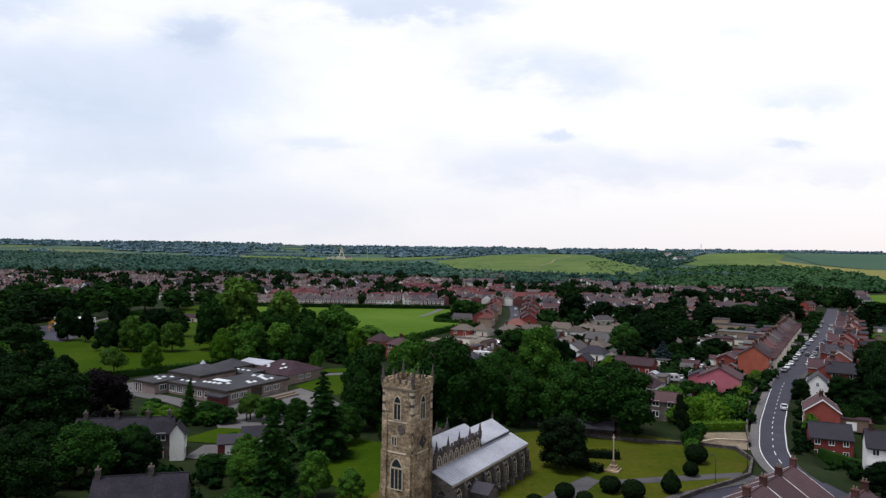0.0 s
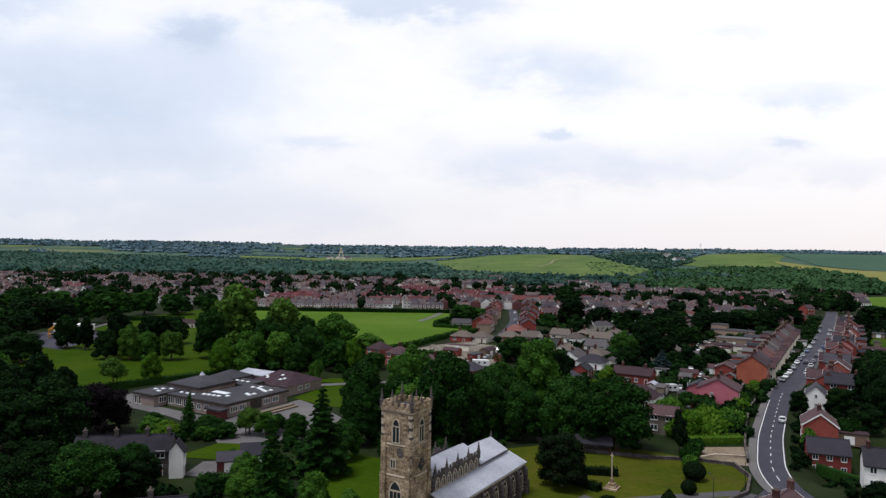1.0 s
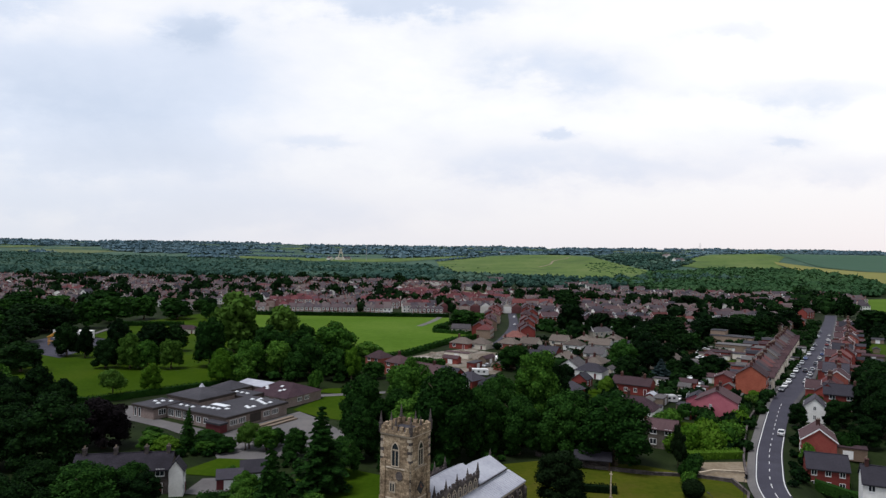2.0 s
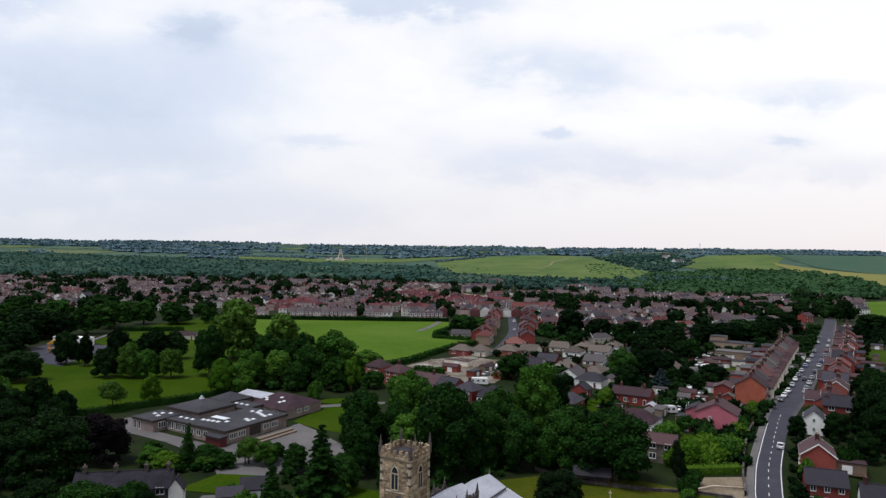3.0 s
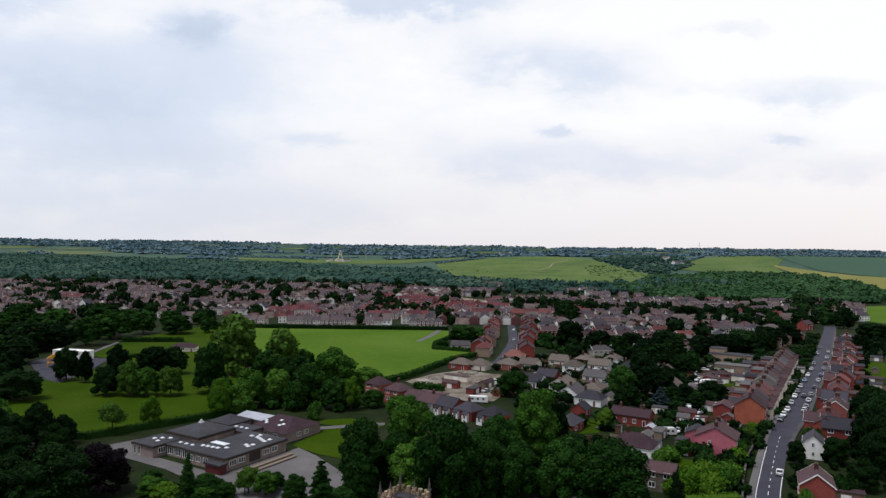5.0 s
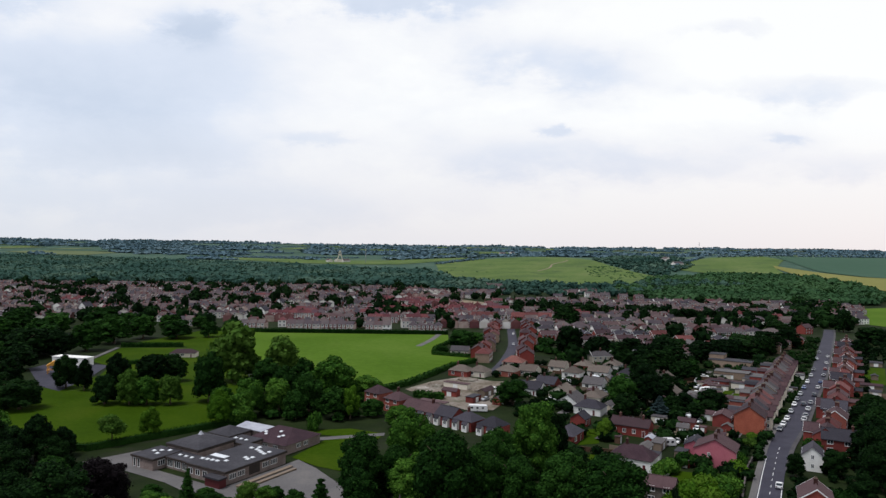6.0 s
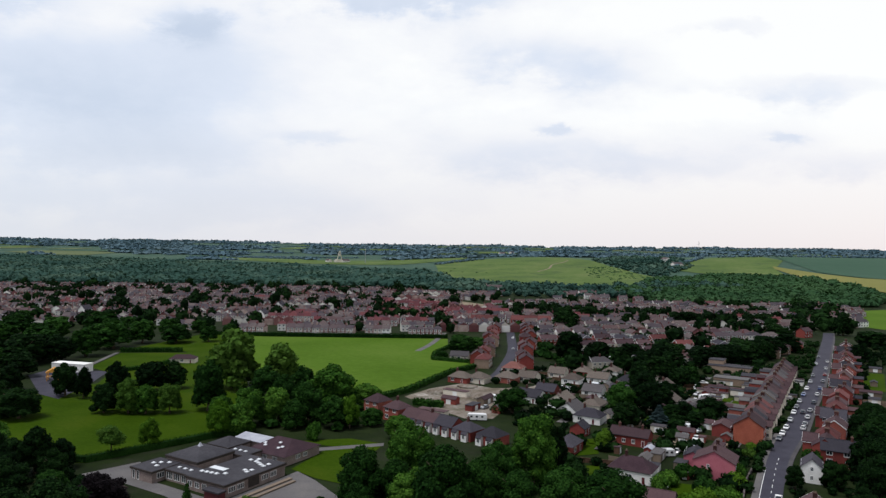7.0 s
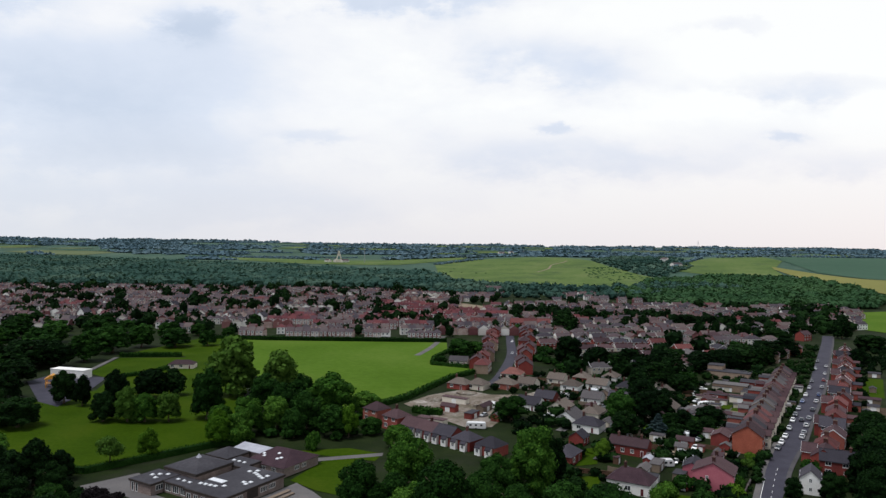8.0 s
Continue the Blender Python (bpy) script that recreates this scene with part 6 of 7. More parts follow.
for kind, x, y, h, w in (("column", 54, 159, 9.5, 3.8), ("deep", 100, 197, 7, 6), ("deep", 127, 209, 12, 11), ("deep", 177, 268, 7, 12), ("deep", 107, 177, 7.8, 8.5), ("deep", 75, 120, 7, 7), ("deep", 118, 187, 13, 12), ("deep", 140, 225, 14, 14), ("deep", 108, 160, 9, 9)):
    tree(kind, x, y, h, w, "by the road")
# clipped churchyard bushes
ROUND, CONE = clipped_crown(LEAF_YEW, 301), clipped_crown(LEAF_YEW, 302, True)
for x, y, h, w in ((21, 118.6, 2.7, 3.4), (29.5, 122.3, 2.8, 3.7), (32.5, 118.8, 3.3, 4.0), (46.7, 131.8, 2.6, 2.9), (50.6, 139.9, 3.6, 4.4), (24, 117, 1.9, 2.8), (15.5, 115.5, 1.8, 2.8), (40, 122.4, 4.0, 3.5)):
    ob = new("topiary", CONE if h == 4.0 else ROUND)
    ob.matrix_world = spot(x, y, rb.uniform(0, 360)) @ Matrix.Diagonal((w / 3.4, w / 3.4, h / 3.05, 1))
    tagged(ob, "clipped conical yew on the churchyard grass" if h == 4.0 else "clipped round dark green yew on the churchyard grass", "bush", "churchyard topiary")
# hedges
hedge([(-121, 214), (-106, 213), (-87, 231), (-74, 244), (-66, 246)], 2.0, 2.2, LEAF_DARK, "dark hedge between park and school")
hedge([(-178, 529), (-128, 525), (6, 526)], 3.0, 3.0, LEAF_DARK, "long dark hedge at the far side of the playing field", 2.0)
hedge([(-30, 298), (-14, 321), (7, 374), (24, 399)], 2.5, 2.4, LEAF_DARK, "dark hedge along the playing field", 3.0)
hedge([(6, 474), (-3, 443), (-4, 421), (10, 414), (25, 406)], 1.8, 2.2, LEAF_DARK, "hedge round the garden at the field corner", 3.0)
hedge([(-10, 296), (-4, 292), (2, 291)], 3.4, 2.6, LEAF_DARK, "overgrown hedge by the works yard", 4.0)
hedge([(24.6, 139), (27.5, 135.5), (30.2, 132.5)], 1.8, 1.5, LEAF_YEW, "low dark churchyard hedge")
hedge([(28.5, 143), (36, 141.8)], 1.8, 1.6, LEAF_YEW, "low dark churchyard hedge")
hedge([(56, 166), (66, 167), (72, 168)], 3.0, 1.8, LEAF_LIGHT, "bright green overgrown hedge")
hedge([(82, 153.5), (90, 150), (96, 146)], 2.0, 2.2, LEAF_DARK, "dark clipped hedge before the brick house")
hedge([(-45, 132), (-36, 133), (-33, 127)], 2.4, 2.4, LEAF_DARK, "dark clipped garden hedge")
hedge([(-166, 362), (-153, 377), (-150, 400)], 1.8, 2.0, LEAF_DARK, "hedge beside the bowling green", 4.0)
hedge([(-196, 436), (-160, 441)], 2.4, 2.6, LEAF_DARK, "dark hedge behind the bowling green", 4.0)
for kind, x, y, h, w in (("light", 58, 171, 4.5, 7), ("light", 61, 174, 5.5, 8), ("light", 65, 172, 5.5, 9), ("light", 69, 174, 5.5, 8), ("light", 63, 180, 5, 8), ("light", 68, 181, 5.5, 8), ("mid", 72, 178, 4.5, 8), ("mid", 75, 183, 5, 8), ("olive", 77, 188, 4, 6), ("light", 84, 198, 4, 6), ("dark", 72, 192, 4.5, 8), ("mid", 87, 206, 4.5, 6), ("olive", 78, 172, 3, 5), ("dark", 54, 152, 4, 5), ("dark", 57, 158, 3.5, 5), ("olive", 100, 226, 3, 5), ("light", 104, 234, 2.6, 4), ("mid", 86, 165, 5, 4), ("mid", 90, 184, 4, 5), ("dark", 94, 190, 5, 6), ("dark", 104, 203, 4.5, 6), ("mid", -41.6, 239, 6, 5.7), ("mid", 66, 200, 4, 7), ("dark", 72, 206, 4, 7), ("mid", 62, 195, 4, 6), ("dark", 80, 158, 3, 4), ("mid", 52, 146, 3, 4), ("dark", 96, 180, 4, 6), ("mid", 130, 246, 3, 5), ("dark", 118, 222, 4, 7), ("mid", 123, 233, 3, 5), ("olive", 127, 239, 3, 4), ("dark", 100, 172, 5, 7), ("mid", 91, 158, 3, 4)):
    if min((x - p.x) ** 2 + (y - p.y) ** 2 for p in ROAD_FINE) > (4.2 + w / 2) ** 2:
        bush(kind, x, y, h, w)


# ---- far town ----
def inside(poly, x, y):
    hit, n = False, len(poly)
    for i in range(n):
        (a, b), (c, d) = poly[i], poly[i - 1]
        if (b > y) != (d > y) and x < (c - a) * (y - b) / (d - b) + a:
            hit = not hit
    return hit


FAR_ROOF = surface("far_roofs", [(0.0336, 0.029, 0.0367), (0.0514, 0.0415, 0.0489), (0.0732, 0.0541, 0.0577), (0.0692, 0.0406, 0.042), (0.1038, 0.0822, 0.0787), (0.0593, 0.0483, 0.0542)], 0.2, 0.75, 0.0, 8, spread="island")
FAR_BRICK = surface("far_brick", [(0.115, 0.046, 0.0483), (0.1725, 0.069, 0.069), (0.23, 0.1207, 0.1127), (0.483, 0.4025, 0.3565)], 0.3, 0.9, 0.0, 8, spread="island")
FAR_RED = surface("far_red_roofs", [(0.056, 0.0173, 0.0224), (0.084, 0.0216, 0.0256), (0.108, 0.0317, 0.0336), (0.06, 0.0346, 0.0448)], 0.2, 0.75, 0.0, 8, spread="island")
FAR_PALE = surface("far_render", [(0.486, 0.4428, 0.3888), (0.6696, 0.6372, 0.5832), (0.81, 0.7992, 0.7668)], 0.3, 0.9, 0.0, 8, spread="island")
town_rng = random.Random(17)


def town_house(s, x, y, yaw, w, d, h, rise, pale, hip=False):
    """One house of the far town: walls, gables, roof, chimney and windows of its own, in the shared mesh s."""
    i0 = len(s.v)
    wall = 1 if pale else 0
    roof = 2 if y > 880 else 5 if -75 < x < 30 and 610 < y < 860 and town_rng.random() < 0.8 or noise.noise(Vector((x * 0.011, y * 0.009, 3.0))) > 0.34 else 2
    s.box(-w / 2, -d / 2, -1.5, w / 2, d / 2, h, wall)
    if hip:
        i = len(s.v)
        k = max(0.2, w / 2 - d / 2)
        s.v += [(-w / 2 - 0.3, -d / 2 - 0.3, h), (w / 2 + 0.3, -d / 2 - 0.3, h), (w / 2 + 0.3, d / 2 + 0.3, h), (-w / 2 - 0.3, d / 2 + 0.3, h), (-k, 0, h + rise), (k, 0, h + rise)]
        s.f += [tuple(i + q for q in f) for f in ((0, 1, 5, 4), (1, 2, 5), (2, 3, 4, 5), (3, 0, 4))]
        s.m += [roof] * 4
    else:
        for sx in (-1, 1):
            s.face([(sx * w / 2, -d / 2, h), (sx * w / 2, d / 2, h), (sx * w / 2, 0, h + rise)], wall)
        i = len(s.v)
        e = 0.3
        s.v += [(-w / 2 - 0.1, -d / 2 - e, h - 0.2), (w / 2 + 0.1, -d / 2 - e, h - 0.2), (w / 2 + 0.1, 0, h + rise), (-w / 2 - 0.1, 0, h + rise), (w / 2 + 0.1, d / 2 + e, h - 0.2), (-w / 2 - 0.1, d / 2 + e, h - 0.2)]
        s.f += [(i, i + 1, i + 2, i + 3), (i + 3, i + 2, i + 4, i + 5)]
        s.m += [roof] * 2
    if town_rng.random() < 0.75:
        cx = town_rng.choice((-w / 2 + 0.4, w / 2 - 0.4, 0))
        s.box(cx - 0.5, -0.4, h + rise - 1.0, cx + 0.5, 0.4, h + rise + 1.2, 0)
    for fl in range(2 if h > 4 else 1):
        for c in range(max(2, round(w / 3))):
            n = max(2, round(w / 3))
            xx = -w / 2 + w * (c + 0.5) / n
            for face, yy in ((-1, -d / 2), (1, d / 2)):
                for slot, half_w, low, high, out_by in ((3, 1.0, 0.65, 2.6, 0.08), (4, 0.55, 1.1, 2.2, 0.12)):
                    q = [(xx - half_w, low), (xx + half_w, low), (xx + half_w, high), (xx - half_w, high)]
                    s.face([(u, yy + face * out_by, v + fl * 2.6) for u, v in (q if face < 0 else q[::-1])], slot)
    m = pose(x, y, height(x, y), 0, 0, yaw)
    for i in range(i0, len(s.v)):
        s.v[i] = tuple(m @ Vector(s.v[i]))


FAR_MATS = (FAR_BRICK, FAR_PALE, FAR_ROOF, WHITE_PAINT, PANE, FAR_RED)
far_trees = []
town = Shell()
# rows beyond the playing field, along the field's far edge
for row in range(19):
    y0 = 541 + row * 29
    x = -0.66 * y0 - 30
    while x < 20 - row * 2.5:
        run = town_rng.randint(3, 9)
        pale = row > 0 and town_rng.random() < 0.1
        hip = town_rng.random() < 0.25
        shift = town_rng.uniform(-7, 7) if row else 0
        tilt = 10 * math.sin(row * 1.3 + x * 0.006)
        across = row > 0 and town_rng.random() < 0.3
        for k in range(run):
            y = y0 + shift + 12 * math.sin(x * 0.012 + row)
            if row == 0:
                y = y0
            if not (x < -150 and y < 560):
                town_house(town, x, y, tilt + (90 if across else 0), 6.3, 8.0, 5.4, town_rng.uniform(2.1, 2.9), pale or town_rng.random() < 0.2, hip and not across)
            x += 8.4 if across else 6.4
        if town_rng.random() < 0.5:
            far_trees.append((x + 4, y0 + town_rng.uniform(-12, 12), town_rng.uniform(6, 12), town_rng.uniform(7, 13)))
        x += town_rng.uniform(4, 18)
    for k in range(int(4 + row * 0.5)):
        far_trees.append((town_rng.uniform(-0.66 * y0, 20), y0 + 16 + town_rng.uniform(-6, 6), town_rng.uniform(10, 16), town_rng.uniform(9, 17)))
    for k in range(14):
        far_trees.append((town_rng.uniform(-0.66 * y0, 20), y0 + 15 + town_rng.uniform(-4, 4), town_rng.uniform(4, 10), town_rng.uniform(5, 11)))
PLACED = [(o.matrix_world.translation.x, o.matrix_world.translation.y) for o in scene.objects if o.parent is None and o.matrix_world.translation.y > 375 and "house" in o.name]
PLACED += [(x, 636) for x in (34, 46, 58, 70, 82, 94)]
# rows beyond the bungalows and along the valley; the nearer ones stand as houses of their own
for row in range(19):
    for col in range(32):
        bx = 62 + col * 13.3 + (row % 3) * 4.1
        by = 392 + row * 33 + 0.22 * (bx - 75) + 5 * math.sin(bx * 0.05 + row)
        if not (75 < bx + 0 * by and by > 385 and by < 880 and bx < 0.60 * by):
            continue
        road_x = 194 + (by - 365) * 0.594
        if bx > road_x - 34 and by < 580 or abs(bx - road_x) < 20 and by < 640:
            continue
        if bx > 225 and 500 < by < 720 and town_rng.random() < 0.5:
            far_trees.append((bx, by, town_rng.uniform(8, 14), town_rng.uniform(9, 17)))
            continue
        if 140 < bx < 260 and 395 < by < 500 and bx > 150 + (by - 395) * 0.5:
            continue
        if 700 < by < 770 and bx < 240 or town_rng.random() < 0.14:
            far_trees.append((bx, by, town_rng.uniform(8, 15), town_rng.uniform(9, 18)))
            continue
        if any((bx - a) ** 2 + (by - b) ** 2 < 170 for a, b in PLACED):
            continue
        PLACED.append((bx, by))
        yaw = town_rng.choice((0, 0, 0, 90)) + 10 + town_rng.uniform(-7, 5)
        pale, hip = town_rng.random() < 0.34, town_rng.random() < 0.4
        if by < 505:
            house(bx, by, yaw, 12.0, 7.2, 5.3, 2.5, CREAM if pale else BRICK, town_rng.choice((TILE_BROWN, TILE_BROWN, SLATE, SLATE, TILE_RED, GREY_TILE)), "pair of brick houses in the valley rows", hip=hip, stacks=(0.5,), cols=4, boards=True, group="valley houses", name="semi_detached_house")
        else:
            town_house(town, bx, by, yaw, 11.6, 7.4, 5.3, 2.5, pale, hip)
        if town_rng.random() < 0.5:
            far_trees.append((bx + town_rng.uniform(-8, 8), by + 14, town_rng.uniform(4, 9), town_rng.uniform(5, 10)))
for row in range(6):
    for col in range(18):
        bx, by = -10 + col * 13 + town_rng.uniform(-3, 3), 660 + row * 36 + town_rng.uniform(-5, 5)
        if bx > 230 or bx < 10 or (row > 2 and town_rng.random() < 0.5):
            continue
        if any((bx - a) ** 2 + (by - b) ** 2 < 170 for a, b in PLACED) or 622 < by < 650:
            continue
        town_house(town, bx, by, town_rng.uniform(-14, 10), 12.0, 8.0, 5.2, 2.7, town_rng.random() < 0.15, town_rng.random() < 0.3)
for row in range(4):
    for col in range(9):
        bx, by = -30 + col * 12.2 + row * 6, 880 + row * 34 + col * 3
        if bx > 0.9 * (by - 880) + 20 or town_rng.random() < 0.15:
            far_trees.append((bx, by + 6, town_rng.uniform(6, 11), town_rng.uniform(7, 12)))
        elif bx > 4 - (by - 940) * 0.4 and by > 900:
            town_house(town, bx, by, -25 + town_rng.uniform(-6, 6), 12.0, 8.0, 5.2, 2.7, town_rng.random() < 0.15)
for k in range(60):
    bx, by = town_rng.uniform(150, 480), town_rng.uniform(900, 1060)
    if inside(((250, 1050), (297, 900), (548, 880), (610, 965), (552, 1326), (384, 1295)), bx, by):
        continue
    town_house(town, bx, by, town_rng.uniform(-20, 20), 12.0, 8.0, 5.2, 2.6, town_rng.random() < 0.3)
tagged(part("far_town", town, FAR_MATS), "far brick terraces with red and grey roofs", "houses", kind="stuff")
# long red-roofed terraces across the head of the town street
for x in (34, 46, 70, 82, 94):
    house(x, 636, 0, 12.0, 8.0, 5.2, 3.4, BRICK, TILE_RED, "brick terrace with a dark red tile roof at the street's head", stacks=(0.98,), cols=4, verge=0.0, group="red-roofed terraces")
sheet("dry_field", [(-473, 1191), (-386, 1188), (-430, 1290), (-516, 1301)], CROP_PALE, 0.6, "dry straw-coloured field above the far terraces", 40, "field")
r = strip(Shell(), curved([(205, 1500), (240, 1570), (262, 1660), (300, 1730), (321, 1789)], 5), -2.2, 2.2, 1.3)
tagged(part("hill_track", r, EARTH), "pale worn track up the green hill", "path", kind="structure")
# white-gabled houses that stand out, a few farms and a village on the skyline
for x, y, w in ((-98, 815, 9), (-168, 745, 8), (-160, 640, 8), (-330, 660, 7), (-285, 760, 9)):
    house(x, y, 80, 11.0, w, 7.0, 4.0, WHITE, SLATE, "white rendered house with a tall gable above the terraces", stacks=(0.5,), cols=3, ends=1)
town = Shell()
for k in range(46):
    town_house(town, town_rng.uniform(2000, 2420), town_rng.uniform(4300, 4600), town_rng.uniform(0, 180), 16, 10, 6, 4, town_rng.random() < 0.3)
for x, y in ((540, 1700), (620, 2300), (640, 2320), (665, 2330), (-330, 2090), (-310, 2095), (-280, 2080), (-960, 2550), (250, 2900), (300, 3000), (360, 3050), (-500, 3200), (84, 1103), (520, 1558)):
    town_house(town, x, y, town_rng.uniform(0, 180), 26, 12, 6, 4, True)
tagged(part("far_farms", town, FAR_MATS), "far farm buildings and a skyline village", "houses", kind="stuff")
sheet("building_site", [(-30, 1005), (9, 930), (50, 872), (84, 832), (72, 745), (39, 774), (2, 835), (-28, 936)], EARTH, 0.3, "pale bare earth of a building site", 20, "ground")
r = strip(Shell(), curved([(-44, 1060), (-30, 975), (-2, 890), (18, 830), (40, 770), (46, 716)], 5), -5, 5, 0.5)
tagged(part("works_track", r, EARTH), "pale bare earth track through the building site", "path", kind="structure")


# ---- woods ----
def wood(name, spots, mat, label, blades=26):
    """Many small trees as one mass: a ragged heart and leaf clumps for each."""
    rng = np.random.default_rng(len(spots))
    quads, cores = [], []
    vi, fi = ICO1
    for x, y, h, w in spots:
        z = height(x, y)
        d = rng.normal(0, 1, (blades, 3))
        d[:, 2] = np.abs(d[:, 2]) * 1.1 - 0.25
        d /= np.linalg.norm(d, axis=1)[:, None]
        size = np.array([w / 2, w / 2, h * 0.55])
        c = np.array([x, y, z + h * 0.45])
        quads.append(tufts(rng, c + d * size * rng.uniform(0.75, 1.05, (blades, 1)), d, w * 0.13))
        cores.append((vi * size * 0.88 * (1 + rng.normal(0, 0.1, (len(vi), 1))) + c, fi))
    return tagged(new(name, cloud_mesh(name, mat, np.concatenate(quads), cores)), label, "woodland", kind="stuff")


far_trees += [(-249, 690, 18, 9), (-184, 797, 21, 10), (-176, 815, 19, 9), (-267, 802, 15, 20), (-280, 806, 14, 16), (-236, 806, 11, 14), (-222, 806, 10, 13), (-208, 804, 11, 14), (-330, 1010, 14, 18), (-420, 930, 14, 16)]
wood("town_trees", far_trees, LEAF_SHADE, "garden trees scattered between far terraces", 34)
# distance haze is put into the leaf colour, pale and blue
LEAF_FAR = leaves("hazed_far_foliage", [(0.0556, 0.0988, 0.1265), (0.0733, 0.1204, 0.147), (0.1026, 0.1512, 0.1716)], 0.05, 0.0, 0.006, 0.18)


def scatter(poly, gap, h, w, rng, keep=1.0):
    xs0, ys0 = [p[0] for p in poly], [p[1] for p in poly]
    pts, y = [], min(ys0)
    while y < max(ys0):
        x = min(xs0) + rng.uniform(0, gap)
        while x < max(xs0):
            px, py = x + rng.uniform(-0.45, 0.45) * gap, y + rng.uniform(-0.45, 0.45) * gap
            if inside(poly, px, py) and abs(px) < 0.68 * py + 40 and rng.random() < keep:
                k = rng.uniform(0.62, 1.45)
                pts.append((px, py, h * k, w * k * rng.uniform(0.85, 1.2)))
            x += gap
        y += gap
    return pts


wr = random.Random(23)
pts = scatter([(-900, 1130), (-377, 1150), (-77, 1140), (60, 1120), (60, 1240), (-30, 1480), (-232, 1640), (-554, 1850), (-1100, 2060), (-1500, 2100), (-1300, 1500)], 12.0, 9.5, 17, wr)
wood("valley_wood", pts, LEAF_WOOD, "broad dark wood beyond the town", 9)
pts = scatter([(250, 1060), (290, 905), (430, 885), (548, 885), (610, 965), (640, 1060), (630, 1180), (552, 1320), (384, 1290), (330, 1180)], 9.5, 8.5, 13, wr)
wood("hillside_forest", pts, LEAF_YOUNG, "dense young forest on the hillside", 20)
pts = scatter([(0, 1085), (460, 1085), (420, 1180), (250, 1150), (80, 1190), (0, 1200)], 12.0, 11, 14, wr, 0.8)
pts += scatter([(-20, 1000), (200, 980), (330, 1000), (250, 1090), (0, 1080)], 15.0, 9, 13, wr, 0.6)
near_belt = scatter([(320, 590), (385, 640), (385, 680), (470, 850), (430, 880), (330, 700)], 14.0, 10, 13, wr, 0.45)
wood("roadside_tree_belt", near_belt, LEAF_SHADE, "dark trees beyond the end of the road", 30)
pts += scatter([(-200, 1100), (-420, 1090), (-700, 1060), (-700, 1140), (-200, 1160)], 14.0, 11, 14, wr, 0.7)
pts += scatter([(384, 1602), (380, 1780), (520, 1980), (600, 1800), (560, 1560), (420, 1345), (400, 1440)], 16.0, 6, 14, wr, 0.7)
scrub = scatter([(318, 1590), (378, 1600), (395, 1440), (400, 1345), (325, 1333), (291, 1368)], 8.0, 1.6, 5, wr, 0.45)
scrub += scatter([(0, 1450), (60, 1380), (110, 1500), (60, 1760), (10, 1700)], 22.0, 2.0, 6, wr, 0.15)
wood("hill_scrub", scrub, LEAF_YOUNG, "low scrub on the green hill", 14)
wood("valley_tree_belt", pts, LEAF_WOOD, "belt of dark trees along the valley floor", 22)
# far hills: copses, hedgerows and wooded ridges
pts = []
y = 2150.0
while y < 4750:
    gap = 14 + y * 0.006
    x = -0.68 * y
    while x < 0.68 * y:
        v = noise.noise(Vector((x * 0.0016, y * 0.0032, 2.0))) + 0.5 * noise.noise(Vector((x * 0.006, y * 0.009, 5.0)))
        px, py = x + wr.uniform(-9, 9), y + wr.uniform(-12, 12)
        bare = inside(((-754, 2313), (-306, 2190), (-154, 2200), (112, 2310), (60, 2000), (-403, 2000)), px, py) or inside(((700, 1300), (1300, 1400), (1300, 1900), (700, 1900)), px, py)
        if v > 0.16 and not bare:
            k = wr.uniform(0.8, 1.4)
            pts.append((px, py, 8 * k, gap * 1.7 * k))
        x += gap
    y += 34 + (y - 2150) * 0.030
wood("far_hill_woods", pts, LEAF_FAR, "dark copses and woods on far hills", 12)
pts = []
for k in range(90):
    a = (wr.uniform(-2600, 2600), wr.uniform(2300, 4600))
    if abs(a[0]) > 0.66 * a[1]:
        continue
    way = wr.choice((0.1, 1.45, -0.15, 0.3))
    for j in range(int(wr.uniform(12, 30))):
        x, y = a[0] + math.cos(way) * j * 15, a[1] + math.sin(way) * j * 15
        pts.append((x, y, wr.uniform(3, 6), 17))
for k in range(170):
    x = wr.uniform(-3000, 3000)
    pts.append((x, 4640 + wr.uniform(-20, 20), wr.uniform(2, 5), wr.uniform(30, 80)))
for x0, y0, x1, y1 in ((520, 1560, 660, 1780), (700, 1790, 1200, 1880), (480, 1480, 560, 1640), (-13, 1777, 120, 1940)):
    n = int(math.hypot(x1 - x0, y1 - y0) / 10)
    pts += [(x0 + (x1 - x0) * k / n + wr.uniform(-6, 6), y0 + (y1 - y0) * k / n + wr.uniform(-8, 8), wr.uniform(4, 9), wr.uniform(9, 15)) for k in range(n)]
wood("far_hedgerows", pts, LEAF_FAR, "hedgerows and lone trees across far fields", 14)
# the patchwork of fields on the far hills
fields = Shell()
for k in range(150):
    x, y = wr.uniform(-3000, 3000), wr.uniform(2400, 4650)
    if abs(x) > 0.7 * y:
        continue
    w, d, sk = wr.uniform(90, 260), wr.uniform(90, 260), wr.uniform(-60, 60)
    n = 4
    slot = wr.choice((0, 0, 1, 2, 3))
    for i in range(n):
        for j in range(n):
            q = [(x + w * (i + a) / n + sk * (j + b) / n, y + d * (j + b) / n) for a, b in ((0, 0), (1, 0), (1, 1), (0, 1))]
            fields.face([(u, v, height(u, v) + 1.4 + 0.004 * k) for u, v in q], slot)
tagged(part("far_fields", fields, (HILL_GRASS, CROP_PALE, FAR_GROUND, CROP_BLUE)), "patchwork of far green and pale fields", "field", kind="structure")
